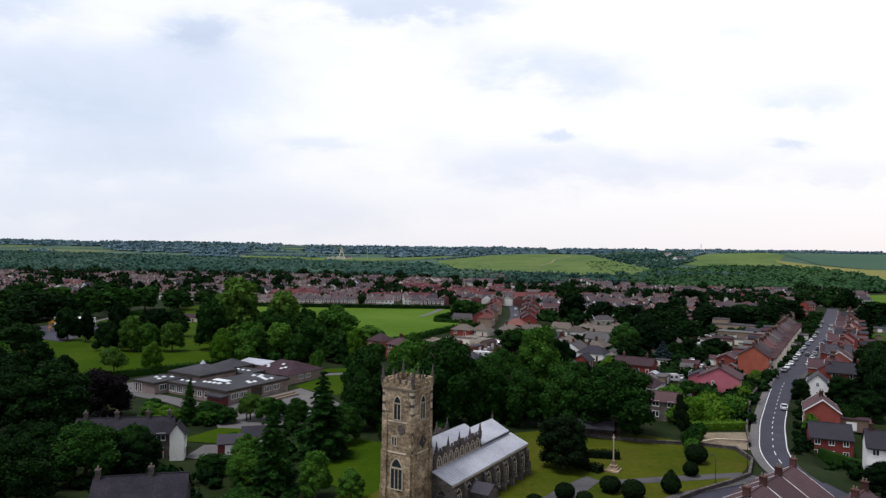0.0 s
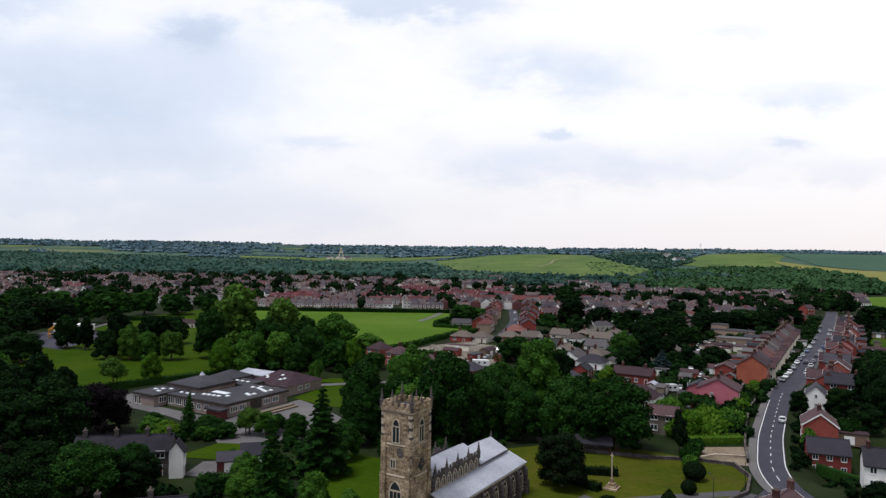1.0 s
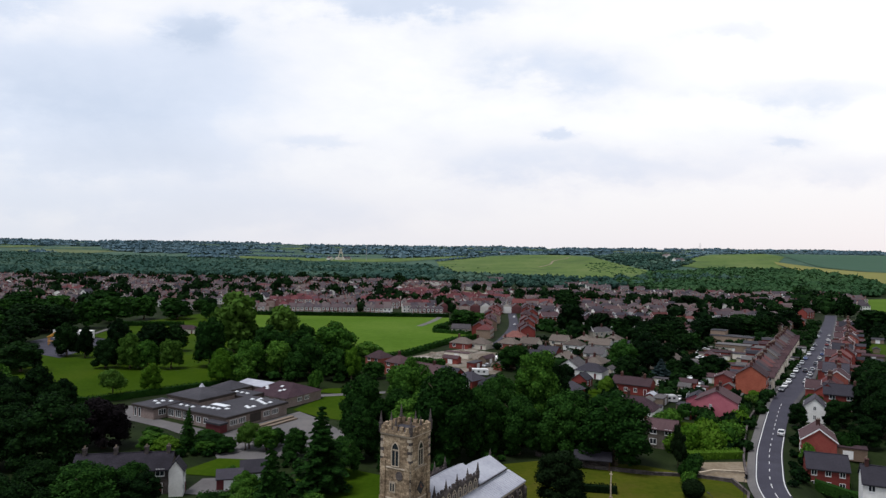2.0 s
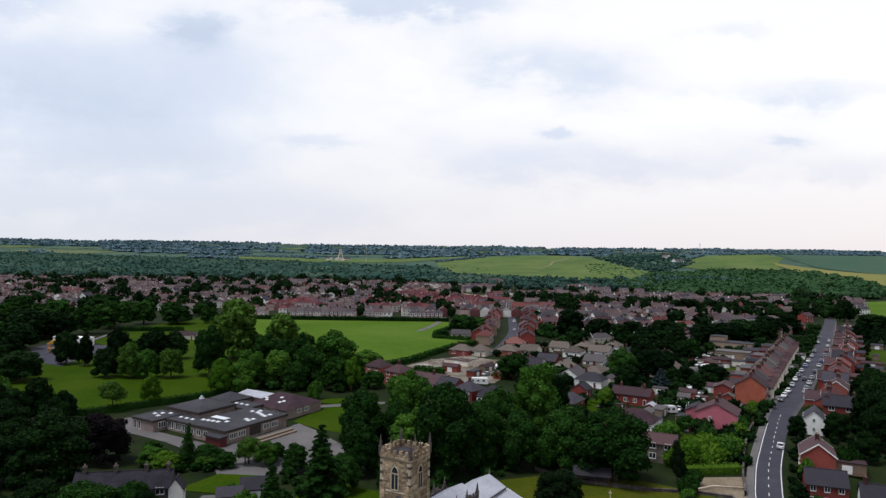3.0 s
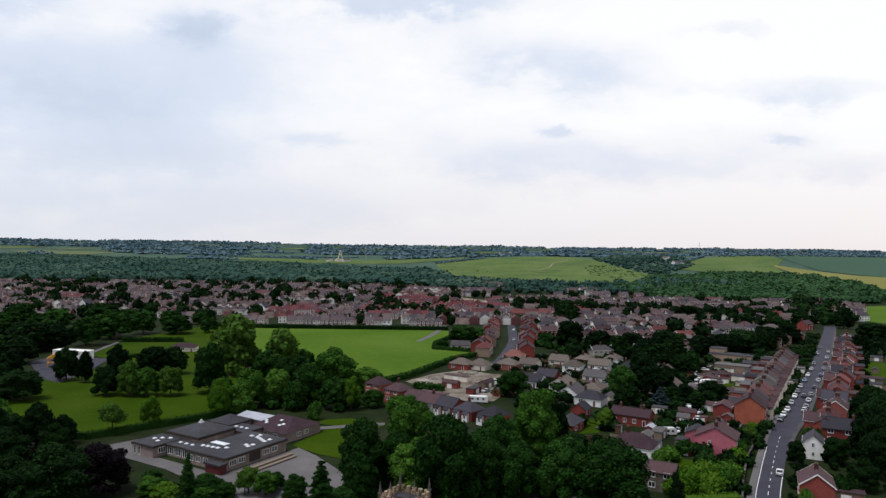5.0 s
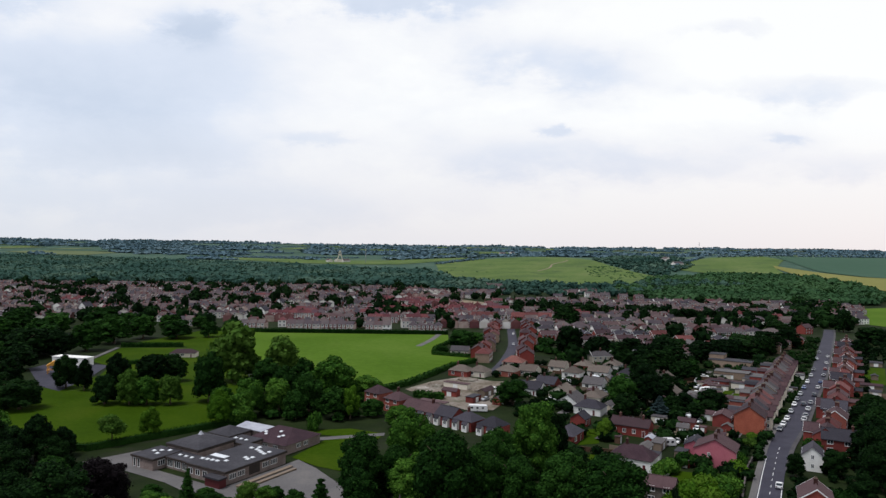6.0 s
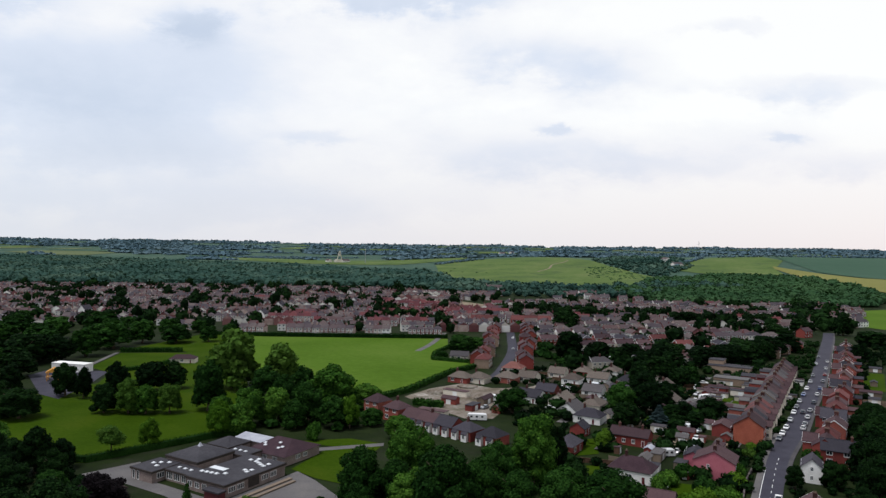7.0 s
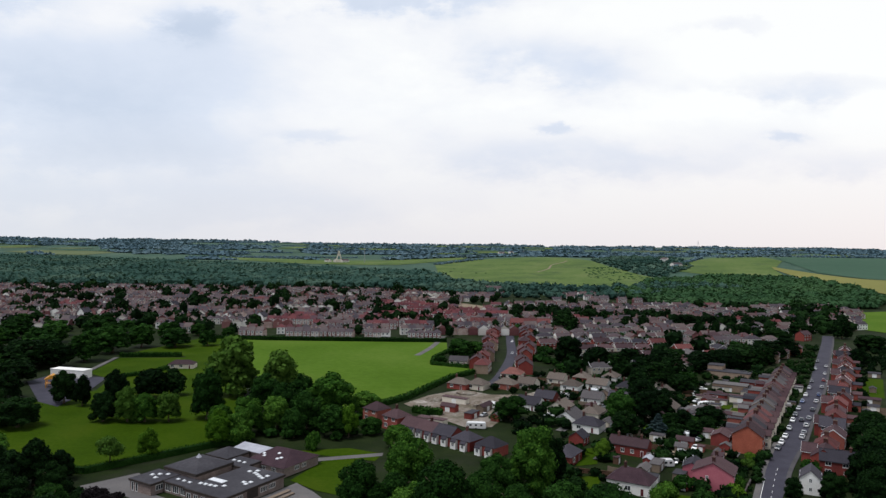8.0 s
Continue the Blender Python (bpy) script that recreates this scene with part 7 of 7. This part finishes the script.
# landmarks on the skyline
m = thing("a_frame_tower", spot(-296, 2075), "pale distant A-frame tower above the woods", "tower")
for sx in (-1, 1):
    s = Shell()
    s.tube((sx * 9, 0, 0), (sx * 1.5, 0, 30), 1.6, 1.2, 6)
    part("leg", s, CREAM, m)
s = Shell()
s.box(-4.5, -3, 20, 4.5, 3, 24)
s.box(-2.5, -2.5, 30, 2.5, 2.5, 34)
s.box(-8, -4, 0, 8, 4, 9)
part("cabin", s, CREAM, m)
m = thing("radio_mast", spot(-215, 2020), "thin pale radio mast above the woods", "mast")
s = Shell()
s.tube((0, 0, 0), (0, 0, 46), 0.9, 0.5, 6)
part("pole", s, METAL, m)
s = Shell()
s.box(-1.2, -1.2, 40, 1.2, 1.2, 42)
part("aerial", s, METAL, m)
for x, y in ((1660, 4560),):
    m = thing("pylon", spot(x, y), "steel lattice electricity pylon on the skyline", "pylon")
    for sx in (-1, 1):
        s = Shell()
        s.tube((sx * 5, 0, 0), (sx * 0.8, 0, 48), 0.8, 0.5, 4)
        part("leg", s, METAL, m)
    for z, w in ((30, 9), (38, 7), (45, 5)):
        s = Shell()
        s.box(-w, -0.4, z, w, 0.4, z + 0.8)
        part("cross_arm", s, METAL, m)


# ---- garden growth and clutter between the houses ----
gr = random.Random(41)
taken = [(o.matrix_world.translation.x, o.matrix_world.translation.y) for o in scene.objects if o.parent is None and o.name.split(".")[0] in ("house", "shed", "garage", "works_building", "house_offshoot", "semi_detached_house", "house_gable", "house_bay")]


def free(x, y, gap):
    return all((x - a) ** 2 + (y - b) ** 2 > gap * gap for a, b in taken)


def off_road(x, y):
    return min((x - p.x) ** 2 + (y - p.y) ** 2 for p in ROAD_FINE[::4])


GARDENS = {
    "bungalow_garden_shrubs": ([(38, 215), (84, 196), (100, 235), (150, 320), (215, 420), (150, 440), (60, 395), (20, 352), (34, 330), (52, 350), (42, 300), (28, 262)], 5.2, 0.38, LEAF_SHADE, "dark shrubs and hedges in bungalow gardens"),
    "bungalow_garden_bushes": ([(38, 215), (84, 196), (100, 235), (150, 320), (215, 420), (60, 395), (52, 350), (42, 300), (28, 262)], 7.0, 0.34, LEAF_SHADE, "dark green garden shrubs behind houses"),
    "roadside_garden_shrubs": ([(74, 168), (90, 198), (112, 232), (150, 290), (205, 380), (290, 520), (275, 530), (180, 378), (120, 275), (100, 235), (80, 195), (66, 170)], 4.4, 0.7, LEAF_SHADE, "dark shrubs in front gardens by the road"),
    "east_garden_shrubs": ([(96, 150), (120, 165), (172, 262), (184, 300), (230, 380), (300, 450), (330, 520), (315, 530), (225, 395), (165, 290), (132, 240), (112, 212), (98, 182)], 5.0, 0.62, LEAF_SHADE, "dark back-garden shrubs east of the road"),
    "roadside_bank_shrubs": ([(75.5, 144), (82, 158), (92, 178), (101, 194), (97, 196), (88, 181), (79, 163), (73.5, 149)], 2.6, 0.8, LEAF_SHADE, "dark shrubs on the bank below the road"),
    "corner_garden_shrubs": ([(77, 143), (84, 146), (97, 138), (104, 122), (84, 119), (76, 128)], 3.2, 0.75, LEAF_SHADE, "dark garden shrubs beside the bend"),
    "manor_shrubbery": ([(-130, 130), (-100, 120), (-36, 112), (-30, 128), (-45, 128), (-58, 128), (-75, 134), (-88, 150), (-92, 190), (-105, 205), (-130, 190)], 4.2, 0.75, LEAF_SHADE, "dense dark shrubbery round the manor house"),
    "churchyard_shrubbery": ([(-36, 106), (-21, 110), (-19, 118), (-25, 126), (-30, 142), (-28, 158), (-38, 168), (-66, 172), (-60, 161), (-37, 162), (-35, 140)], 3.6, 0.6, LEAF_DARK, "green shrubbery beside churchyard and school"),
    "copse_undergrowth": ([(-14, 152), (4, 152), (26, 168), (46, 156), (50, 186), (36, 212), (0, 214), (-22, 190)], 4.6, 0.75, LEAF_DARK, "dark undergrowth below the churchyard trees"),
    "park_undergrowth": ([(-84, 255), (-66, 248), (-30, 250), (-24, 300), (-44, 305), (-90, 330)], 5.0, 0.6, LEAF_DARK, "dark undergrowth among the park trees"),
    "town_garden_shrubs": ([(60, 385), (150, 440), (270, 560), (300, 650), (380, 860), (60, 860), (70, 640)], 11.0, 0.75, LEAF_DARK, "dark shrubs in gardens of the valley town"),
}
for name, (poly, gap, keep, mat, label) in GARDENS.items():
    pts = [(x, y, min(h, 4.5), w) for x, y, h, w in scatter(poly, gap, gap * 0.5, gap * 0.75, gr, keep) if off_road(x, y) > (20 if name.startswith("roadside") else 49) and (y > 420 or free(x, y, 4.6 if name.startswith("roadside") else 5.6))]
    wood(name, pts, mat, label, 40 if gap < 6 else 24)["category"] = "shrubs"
# board fences between gardens
s = Shell()
s.box(-1.2, -0.04, 0, 1.2, 0.04, 1.6)
for k in range(2):
    s.box(-1.26 + k * 2.44, -0.06, -0.1, -1.18 + k * 2.44, 0.06, 1.7)
PANEL = [s.mesh("fence_panel", m) for m in (TIMBER, TIMBER_BROWN)]
BROWN_PANEL = PANEL[1]
for n in range(64):
    x, y = gr.uniform(45, 135), gr.uniform(215, 380)
    if not inside(GARDENS["bungalow_garden_shrubs"][0], x, y) or off_road(x, y) < 150:
        continue
    yaw = TOWN + gr.choice((0, 90))
    ob = thing("garden_fence", spot(x, y, yaw), "weathered timber panel fence between gardens", "fence", "garden fences")
    me = gr.choice(PANEL + PANEL[:1])
    for k in range(gr.randint(3, 6)):
        part("fence_panel", me, (), ob, at=pose(k * 2.44, 0, 0))
# paved patches and drives
for n in range(80):
    x, y = gr.uniform(45, 140), gr.uniform(215, 390)
    if not inside(GARDENS["bungalow_garden_shrubs"][0], x, y) or off_road(x, y) < 170:
        continue
    w, d = gr.uniform(2, 5), gr.uniform(4, 10)
    q = [at_town(x, y, a * w, b * d) for a, b in ((-0.5, -0.5), (0.5, -0.5), (0.5, 0.5), (-0.5, 0.5))]
    sheet("garden_patio", q, gr.choice((YARD, YARD, PAVING, EARTH, LAWN)), 0.10 + 0.004 * n, "paved or grassed garden plot between houses", 20)


# ---- parked cars ----
def car_parts(body_mat):
    b = Shell()
    prof = [(-2.1, 0.35), (-2.15, 0.75), (-1.95, 0.92), (-1.15, 1.0), (-0.55, 1.02), (1.55, 1.02), (2.05, 0.95), (2.12, 0.6), (2.05, 0.32)]
    b.solid([(x, -0.86, z) for x, z in prof], (0, 1.72, 0))
    b.solid([(-0.25, -0.66, 1.40), (1.05, -0.66, 1.44), (1.05, 0.66, 1.44), (-0.25, 0.66, 1.40)], (0, 0, 0.05))
    lo = [(-0.98, 0.78, 1.0), (1.82, 0.78, 1.0)]
    hi = [(-0.28, 0.64, 1.41), (1.08, 0.64, 1.45)]
    panes = []
    for sy in (-1, 1):
        w = Shell()
        w.face([(lo[0][0], sy * lo[0][1], lo[0][2]), (lo[1][0], sy * lo[1][1], lo[1][2]), (hi[1][0], sy * hi[1][1], hi[1][2]), (hi[0][0], sy * hi[0][1], hi[0][2])])
        panes.append(("side_window", w.mesh("side_window", PANE)))
    for k, name in ((0, "windscreen"), (1, "rear_window")):
        w = Shell()
        w.face([(lo[k][0], -0.78, 1.0), (lo[k][0], 0.78, 1.0), (hi[k][0], 0.64, hi[k][2]), (hi[k][0], -0.64, hi[k][2])])
        panes.append((name, w.mesh(name, PANE)))
    h = Shell()
    h.solid([(0.31 * math.cos(q * math.tau / 12), 0, 0.31 * math.sin(q * math.tau / 12)) for q in range(12)], (0, 0.2, 0))
    rim = Shell()
    rim.solid([(0.19 * math.cos(q * math.tau / 10), -0.012, 0.19 * math.sin(q * math.tau / 10)) for q in range(10)], (0, 0.22, 0))
    lamp = Shell()
    lamp.box(-0.05, -0.18, -0.08, 0.05, 0.18, 0.08)
    return b.mesh("body", body_mat), panes, h.mesh("tyre", TYRE), rim.mesh("rim", METAL), lamp.mesh("headlight", SKYLIGHT), lamp.mesh("tail_light", RED_PAINT)


def build_car(mat, label):
    body, panes, tyre, rim, front, rear = car_parts(mat)
    ob = thing("car", spot(0, 0), label, "car")
    part("body", body, (), ob)
    for name, me in panes:
        part(name, me, (), ob)
    for x in (-1.3, 1.3):
        for y in (-0.88, 0.68):
            wh = part("wheel", tyre, (), ob, at=pose(x, y, 0.31))
            part("rim", rim, (), wh)
    for y in (-0.6, 0.6):
        part("headlight", front, (), ob, at=pose(-2.12, y, 0.72))
        part("tail_light", rear, (), ob, at=pose(2.1, y, 0.75))
    return ob


PAINTS = {"white": CAR_WHITE, "grey": CAR_GREY, "dark": CAR_DARK, "blue": CAR_BLUE, "red": CAR_RED}
CARS = {k: build_car(m, k + " hatchback parked at the kerb") for k, m in PAINTS.items()}
used = set()


def car(kind, x, y, yaw, up=0.18, label="", group="parked cars"):
    label = label or kind + " hatchback parked at the kerb"
    m = spot(x, y, yaw, up)
    if kind not in used:
        used.add(kind)
        ob = CARS[kind]
        ob.matrix_world = m
    else:
        ob = copy_thing(CARS[kind], m)
    return tagged(ob, label, "car", group)


car_rng = random.Random(8)
for kind, dist, off in (("white", 66, 2.0), ("dark", 131, -2.1), ("white", 139, -2.1), ("white", 149, -2.1), ("grey", 163, -2.1), ("white", 178, -2.1), ("dark", 190, -2.1), ("grey", 204, -2.1), ("blue", 222, -2.1), ("white", 240, -2.1), ("grey", 262, -2.1), ("dark", 285, -2.1), ("white", 152, 2.1), ("grey", 159, 2.1), ("white", 172, 2.1), ("grey", 186, 2.1), ("dark", 205, 2.1), ("white", 226, 2.1), ("blue", 244, 2.1), ("grey", 268, 2.1), ("red", 292, 2.1), ("dark", 181, 0.4), ("white", 318, 2.1), ("grey", 335, -2.1), ("white", 350, 2.1), ("dark", 370, -2.1)):
    x, y, a = along_road(dist, off * (1.28 if abs(off) > 1.5 and dist > 110 else 1.0))
    car(kind, x, y, a + (180 if off > 0 else 0))
for kind, x, y, a in (("white", 30.4, 160.5, 80), ("white", 84, 240, 20), ("white", 78, 230, 60), ("grey", 86, 228, 10), ("white", 70, 246, 20), ("white", 62, 206, 100), ("grey", 19, 289, 50), ("white", 95, 256, 30), ("white", 118, 322, 40), ("grey", 120, 330, 80), ("white", 106, 318, 10), ("grey", 49, 470, 80), ("white", 55, 530, 80), ("white", 29, 405, 75), ("white", 60, 300, 60), ("grey", 72, 308, 150), ("white", 88, 312, 60), ("white", 46, 290, 150), ("white", 58, 334, 60), ("grey", 84, 338, 150), ("white", 100, 352, 60), ("white", 70, 360, 150), ("white", 112, 308, 60), ("white", 124, 340, 60), ("white", 132, 352, 150), ("white", 90, 246, 60)):
    car(kind, x, y, a, 0.12, kind + " car standing on a drive between houses", "cars on drives")

# ---- street and churchyard details ----
def lamp_post(x, y, yaw, high=8.0):
    ob = thing("street_lamp", spot(x, y, yaw), "dark iron street lamp with a short arm", "street lamp", "street lamps")
    s = Shell()
    s.tube((0, 0, -0.2), (0, 0, high), 0.075, 0.05, 8)
    part("pole", s, IRON, ob)
    s = Shell()
    s.tube((0, 0, high), (1.2, 0, high + 0.25), 0.05, 0.04, 6)
    part("arm", s, IRON, ob)
    s = Shell()
    s.box(1.0, -0.14, high + 0.2, 1.7, 0.14, high + 0.36, taper=0.04)
    part("lamp_head", s, IRON, ob)


lamp_post(49.0, 125.8, 100, 5.2)
lamp_post(58.6, 135.0, 60, 5.2)

cross = thing("memorial_cross", spot(32.9, 134.2, TOWN), "slender stone memorial cross on stepped base", "monument")
for k, w in enumerate((1.3, 0.95, 0.65)):
    s = Shell()
    s.box(-w, -w, k * 0.38 - (0.2 if k == 0 else 0), w, w, (k + 1) * 0.38)
    part("step", s, STONE, cross)
s = Shell()
s.box(-0.35, -0.35, 1.14, 0.35, 0.35, 2.0, taper=0.05)
part("plinth", s, STONE, cross)
s = Shell()
s.box(-0.11, -0.11, 2.0, 0.11, 0.11, 6.9, taper=0.04)
s.box(-0.30, -0.07, 6.25, 0.30, 0.07, 6.42)
part("shaft", s, STONE_TRIM, cross)


def low_wall(path, high, mat, label, thick=0.35):
    s = strip(Shell(), path, -thick / 2, thick / 2, high, high + 0.3)
    ob = thing("boundary_wall", spot(0, 0), label, "wall")
    part("wall", s, mat, ob)
    s = strip(Shell(), path, -thick / 2 - 0.06, thick / 2 + 0.06, high + 0.1, 0.12)
    part("coping", s, mat, ob)
    return ob


shelter = thing("churchyard_shelter", spot(34.6, 158.2, -14), "low open shelter with a grey slate roof beneath the churchyard trees", "shelter")
for x in (-3.6, 3.6):
    for y in (-1.6, 1.6):
        s = Shell()
        s.box(x - 0.12, y - 0.12, -0.2, x + 0.12, y + 0.12, 2.3)
        part("post", s, TIMBER_BROWN, shelter)
s = Shell()
s.box(-3.6, 1.5, -0.2, 3.6, 1.7, 2.3)
part("back_wall", s, STONE_DARK, shelter)
s = Shell()
for sy in (-1, 1):
    s.solid([(-4.2, 0, 3.7), (-4.2, sy * 2.3, 2.2), (-4.2, sy * 2.3, 2.36), (-4.2, 0, 3.86)], (8.4, 0, 0))
part("roof", s, SLATE, shelter)

low_wall([(62.3, 149.5), (62.2, 141), (57.5, 131.5), (52, 127), (44, 121.5), (34, 113)], 0.85, STONE_DARK, "low dark stone churchyard wall along the lane")
low_wall([(62.3, 149.5), (55, 152.5), (46, 153.5)], 0.7, STONE_DARK, "low stone wall behind the churchyard")
low_wall([(66, 151), (70.5, 163), (78, 180), (88, 201), (97, 216)], 1.2, STONE_DARK, "dark stone wall beside the footway")
low_wall([(56, 153.5), (61, 156), (67.5, 155)], 0.6, STONE_TRIM, "pale low wall across the dry plot")
low_wall([(23, 167), (33, 158), (46, 153.5)], 0.8, STONE_DARK, "churchyard wall below the big trees")
low_wall([(39.8, 220.8), (45, 219.4), (50.1, 217.8), (56, 216)], 1.4, TIMBER_BROWN, "brown board fence across the back gardens", 0.12)
low_wall([(39, 224), (41, 226)], 1.3, BRICK, "brick garden wall by the bungalow")
# the park's play frame and the school's garden walls
pf = thing("play_frame", spot(-184, 338, 20), "orange plastic climbing frame in the park", "playground")
for x in (-2.5, 2.5):
    for y in (-2, 2):
        s = Shell()
        s.tube((x, y, -0.1), (x, y, 4.2), 0.2, 0.2, 8)
        part("post", s, YELLOW_PLASTIC, pf)
s = Shell()
s.box(-3, -2.4, 2.0, 3, 2.4, 2.05)
part("deck", s, YELLOW_PLASTIC, pf)
s = Shell()
s.solid([(-3.2, -2.6, 4.2), (3.2, -2.6, 4.2), (0, -2.6, 6.2)], (0, 5.2, 0))
part("roof", s, YELLOW_PLASTIC, pf)
for x, y, w, d in ((3.6, 1, 1.3, 20), (6.0, 3, 1.1, 17)):
    s = Shell()
    s.box(-w / 2, -d / 2, -0.1, w / 2, d / 2, 0.5)
    px, py = at_town(SC[0], SC[1], x, y + d / 2)
    tagged(part("raised_planter", s, TIMBER), "long low brown planter in the school yard", "planter", "school planters").matrix_world = spot(px, py, TOWN)
for x, y, w, d, h in ((-85, 186, 5, 4, 2.05), (-95, 183, 6, 4, 2.05)):
    shed(x, y, TOWN, w, d, h, 0.9, STONE_DARK, TILE_BROWN, "small tiled outbuilding behind the school")
# greenhouses, vans and heaps in the yards
for x, y in ((92, 262), (110, 276), (120, 268), (60, 328), (76, 342)):
    ob = thing("greenhouse", spot(x, y, TOWN), "small glass garden greenhouse with a white frame", "greenhouse", "greenhouses")
    s = Shell()
    s.box(-1.6, -1.2, 0, 1.6, 1.2, 1.6)
    s.solid([(-1.6, -1.2, 1.6), (-1.6, 1.2, 1.6), (-1.6, 0, 2.05)], (3.2, 0, 0))
    part("glazing", s, SKYLIGHT, ob)
    s = Shell()
    for q in range(5):
        s.box(-1.63 + q * 0.8, -1.24, 0, -1.57 + q * 0.8, -1.2, 1.6)
    s.box(-1.65, -0.04, 2.38, 1.65, 0.04, 2.46)
    part("frame", s, WHITE_PAINT, ob)


def caravan(x, y, yaw, long, high, label, name="caravan"):
    """A white caravan or van body with rounded ends, side windows and two wheels."""
    ob = thing(name, spot(x, y, yaw), label, "caravan" if name == "caravan" else "van", "caravans and vans")
    a, w = long / 2, 1.1
    prof = [(-a, 0.45), (-a - 0.12, 0.9), (-a + 0.05, high - 0.5), (-a + 0.45, high - 0.06), (-a + 0.8, high), (a - 0.8, high), (a - 0.35, high - 0.08), (a, high - 0.55), (a + 0.1, 0.9), (a, 0.45)]
    s = Shell()
    s.solid([(u, -w, v) for u, v in prof], (0, 2 * w, 0))
    part("body", s, CAR_WHITE, ob)
    for sy in (-1, 1):
        for u in (-a * 0.55, 0.0, a * 0.55):
            s = Shell()
            s.box(u - 0.4, sy * w - 0.03, high * 0.52, u + 0.4, sy * w + 0.03, high * 0.78)
            part("side_window", s, PANE, ob)
        s = Shell()
        s.solid([(0.34 * math.cos(q * math.tau / 12), sy * (w - 0.1), 0.33 + 0.34 * math.sin(q * math.tau / 12)) for q in range(12)], (0, sy * 0.14, 0))
        part("wheel", s, TYRE, ob)
    s = Shell()
    s.box(a, -0.06, 0.42, a + 0.9, 0.06, 0.54)
    part("tow_bar", s, IRON, ob)


caravan(73.3, 226.5, 4, 5.6, 2.5, "white touring caravan parked in a back garden")
caravan(14.8, 269.5, -6, 7.5, 2.6, "long white static caravan behind the brick row")
caravan(23.9, 304.5, 80, 4.6, 2.6, "white box van standing in the works yard", "van")
caravan(118.2, 313.0, 30, 6.0, 2.4, "pale caravan among the allotment sheds")
caravan(62.0, 197.0, -31, 4.8, 2.2, "white van beside the cream house", "van")
# small clutter in the back gardens: sheds, screens and beds between the bungalows and the gable row
cr = random.Random(77)
for k in range(34):
    x, y = at_town(62, 212, cr.uniform(-12, 20), cr.uniform(-2, 52))
    if off_road(x, y) < 200 or not free(x, y, 4.4):
        continue
    taken.append((x, y))
    shed(x, y, TOWN + cr.choice((0, 90)), cr.choice((2.2, 3.0, 4.0)), cr.choice((1.8, 2.4)), cr.choice((1.9, 2.2)), cr.choice((0, 0.5)), cr.choice((TIMBER, TIMBER_BROWN, TIMBER_BROWN, BRICK, WHITE)), cr.choice((FELT, GREY_TILE, TILE_BROWN, YARD, LEAD)), "small back-garden shed with a shallow roof", group="back-garden sheds")
for k in range(40):
    x, y = at_town(80, 250, cr.uniform(-34, 26), cr.uniform(-40, 110))
    if off_road(x, y) < 190 or not free(x, y, 3.6):
        continue
    ob = thing("garden_fence", spot(x, y, TOWN + cr.choice((0, 0, 90))), "brown board fence between back gardens", "fence", "garden fences")
    for q in range(cr.randint(3, 7)):
        part("fence_panel", BROWN_PANEL, (), ob, at=pose(q * 2.44, 0, 0))
for k in range(26):
    x, y = at_town(74, 262, cr.uniform(-26, 30), cr.uniform(-46, 100))
    if off_road(x, y) < 190 or not free(x, y, 4.0):
        continue
    w, d = cr.uniform(3, 6), cr.uniform(5, 10)
    q = [at_town(x, y, a * w, b * d) for a, b in ((-0.5, -0.5), (0.5, -0.5), (0.5, 0.5), (-0.5, 0.5))]
    sheet("garden_plot", q, cr.choice((LAWN, EARTH_DARK, EARTH_DARK, PAVING)), 0.44 + 0.004 * k, "small garden plot of grass, soil or slabs", 20)
hr = np.random.default_rng(4)
for k, (x, y, w, h) in enumerate(((8, 322, 9, 2.05), (18, 308, 7, 2.0), (-2, 318, 8, 1.8), (28, 318, 6, 1.8), (14, 334, 10, 1.6), (34, 326, 7, 1.5))):
    v = ICO2[0] * [w / 2, w / 2.6, h] * (1 + hr.normal(0, 0.12, (len(ICO2[0]), 1)))
    me = bpy.data.meshes.new("rubble_heap")
    me.from_pydata(v.tolist(), [], ICO2[1].tolist())
    me.materials.append(RUBBLE)
    ob = new("rubble_heap", me)
    ob.matrix_world = spot(x, y)
    tagged(ob, "heap of sandy rubble in the works yard", "rubble", "rubble heaps")
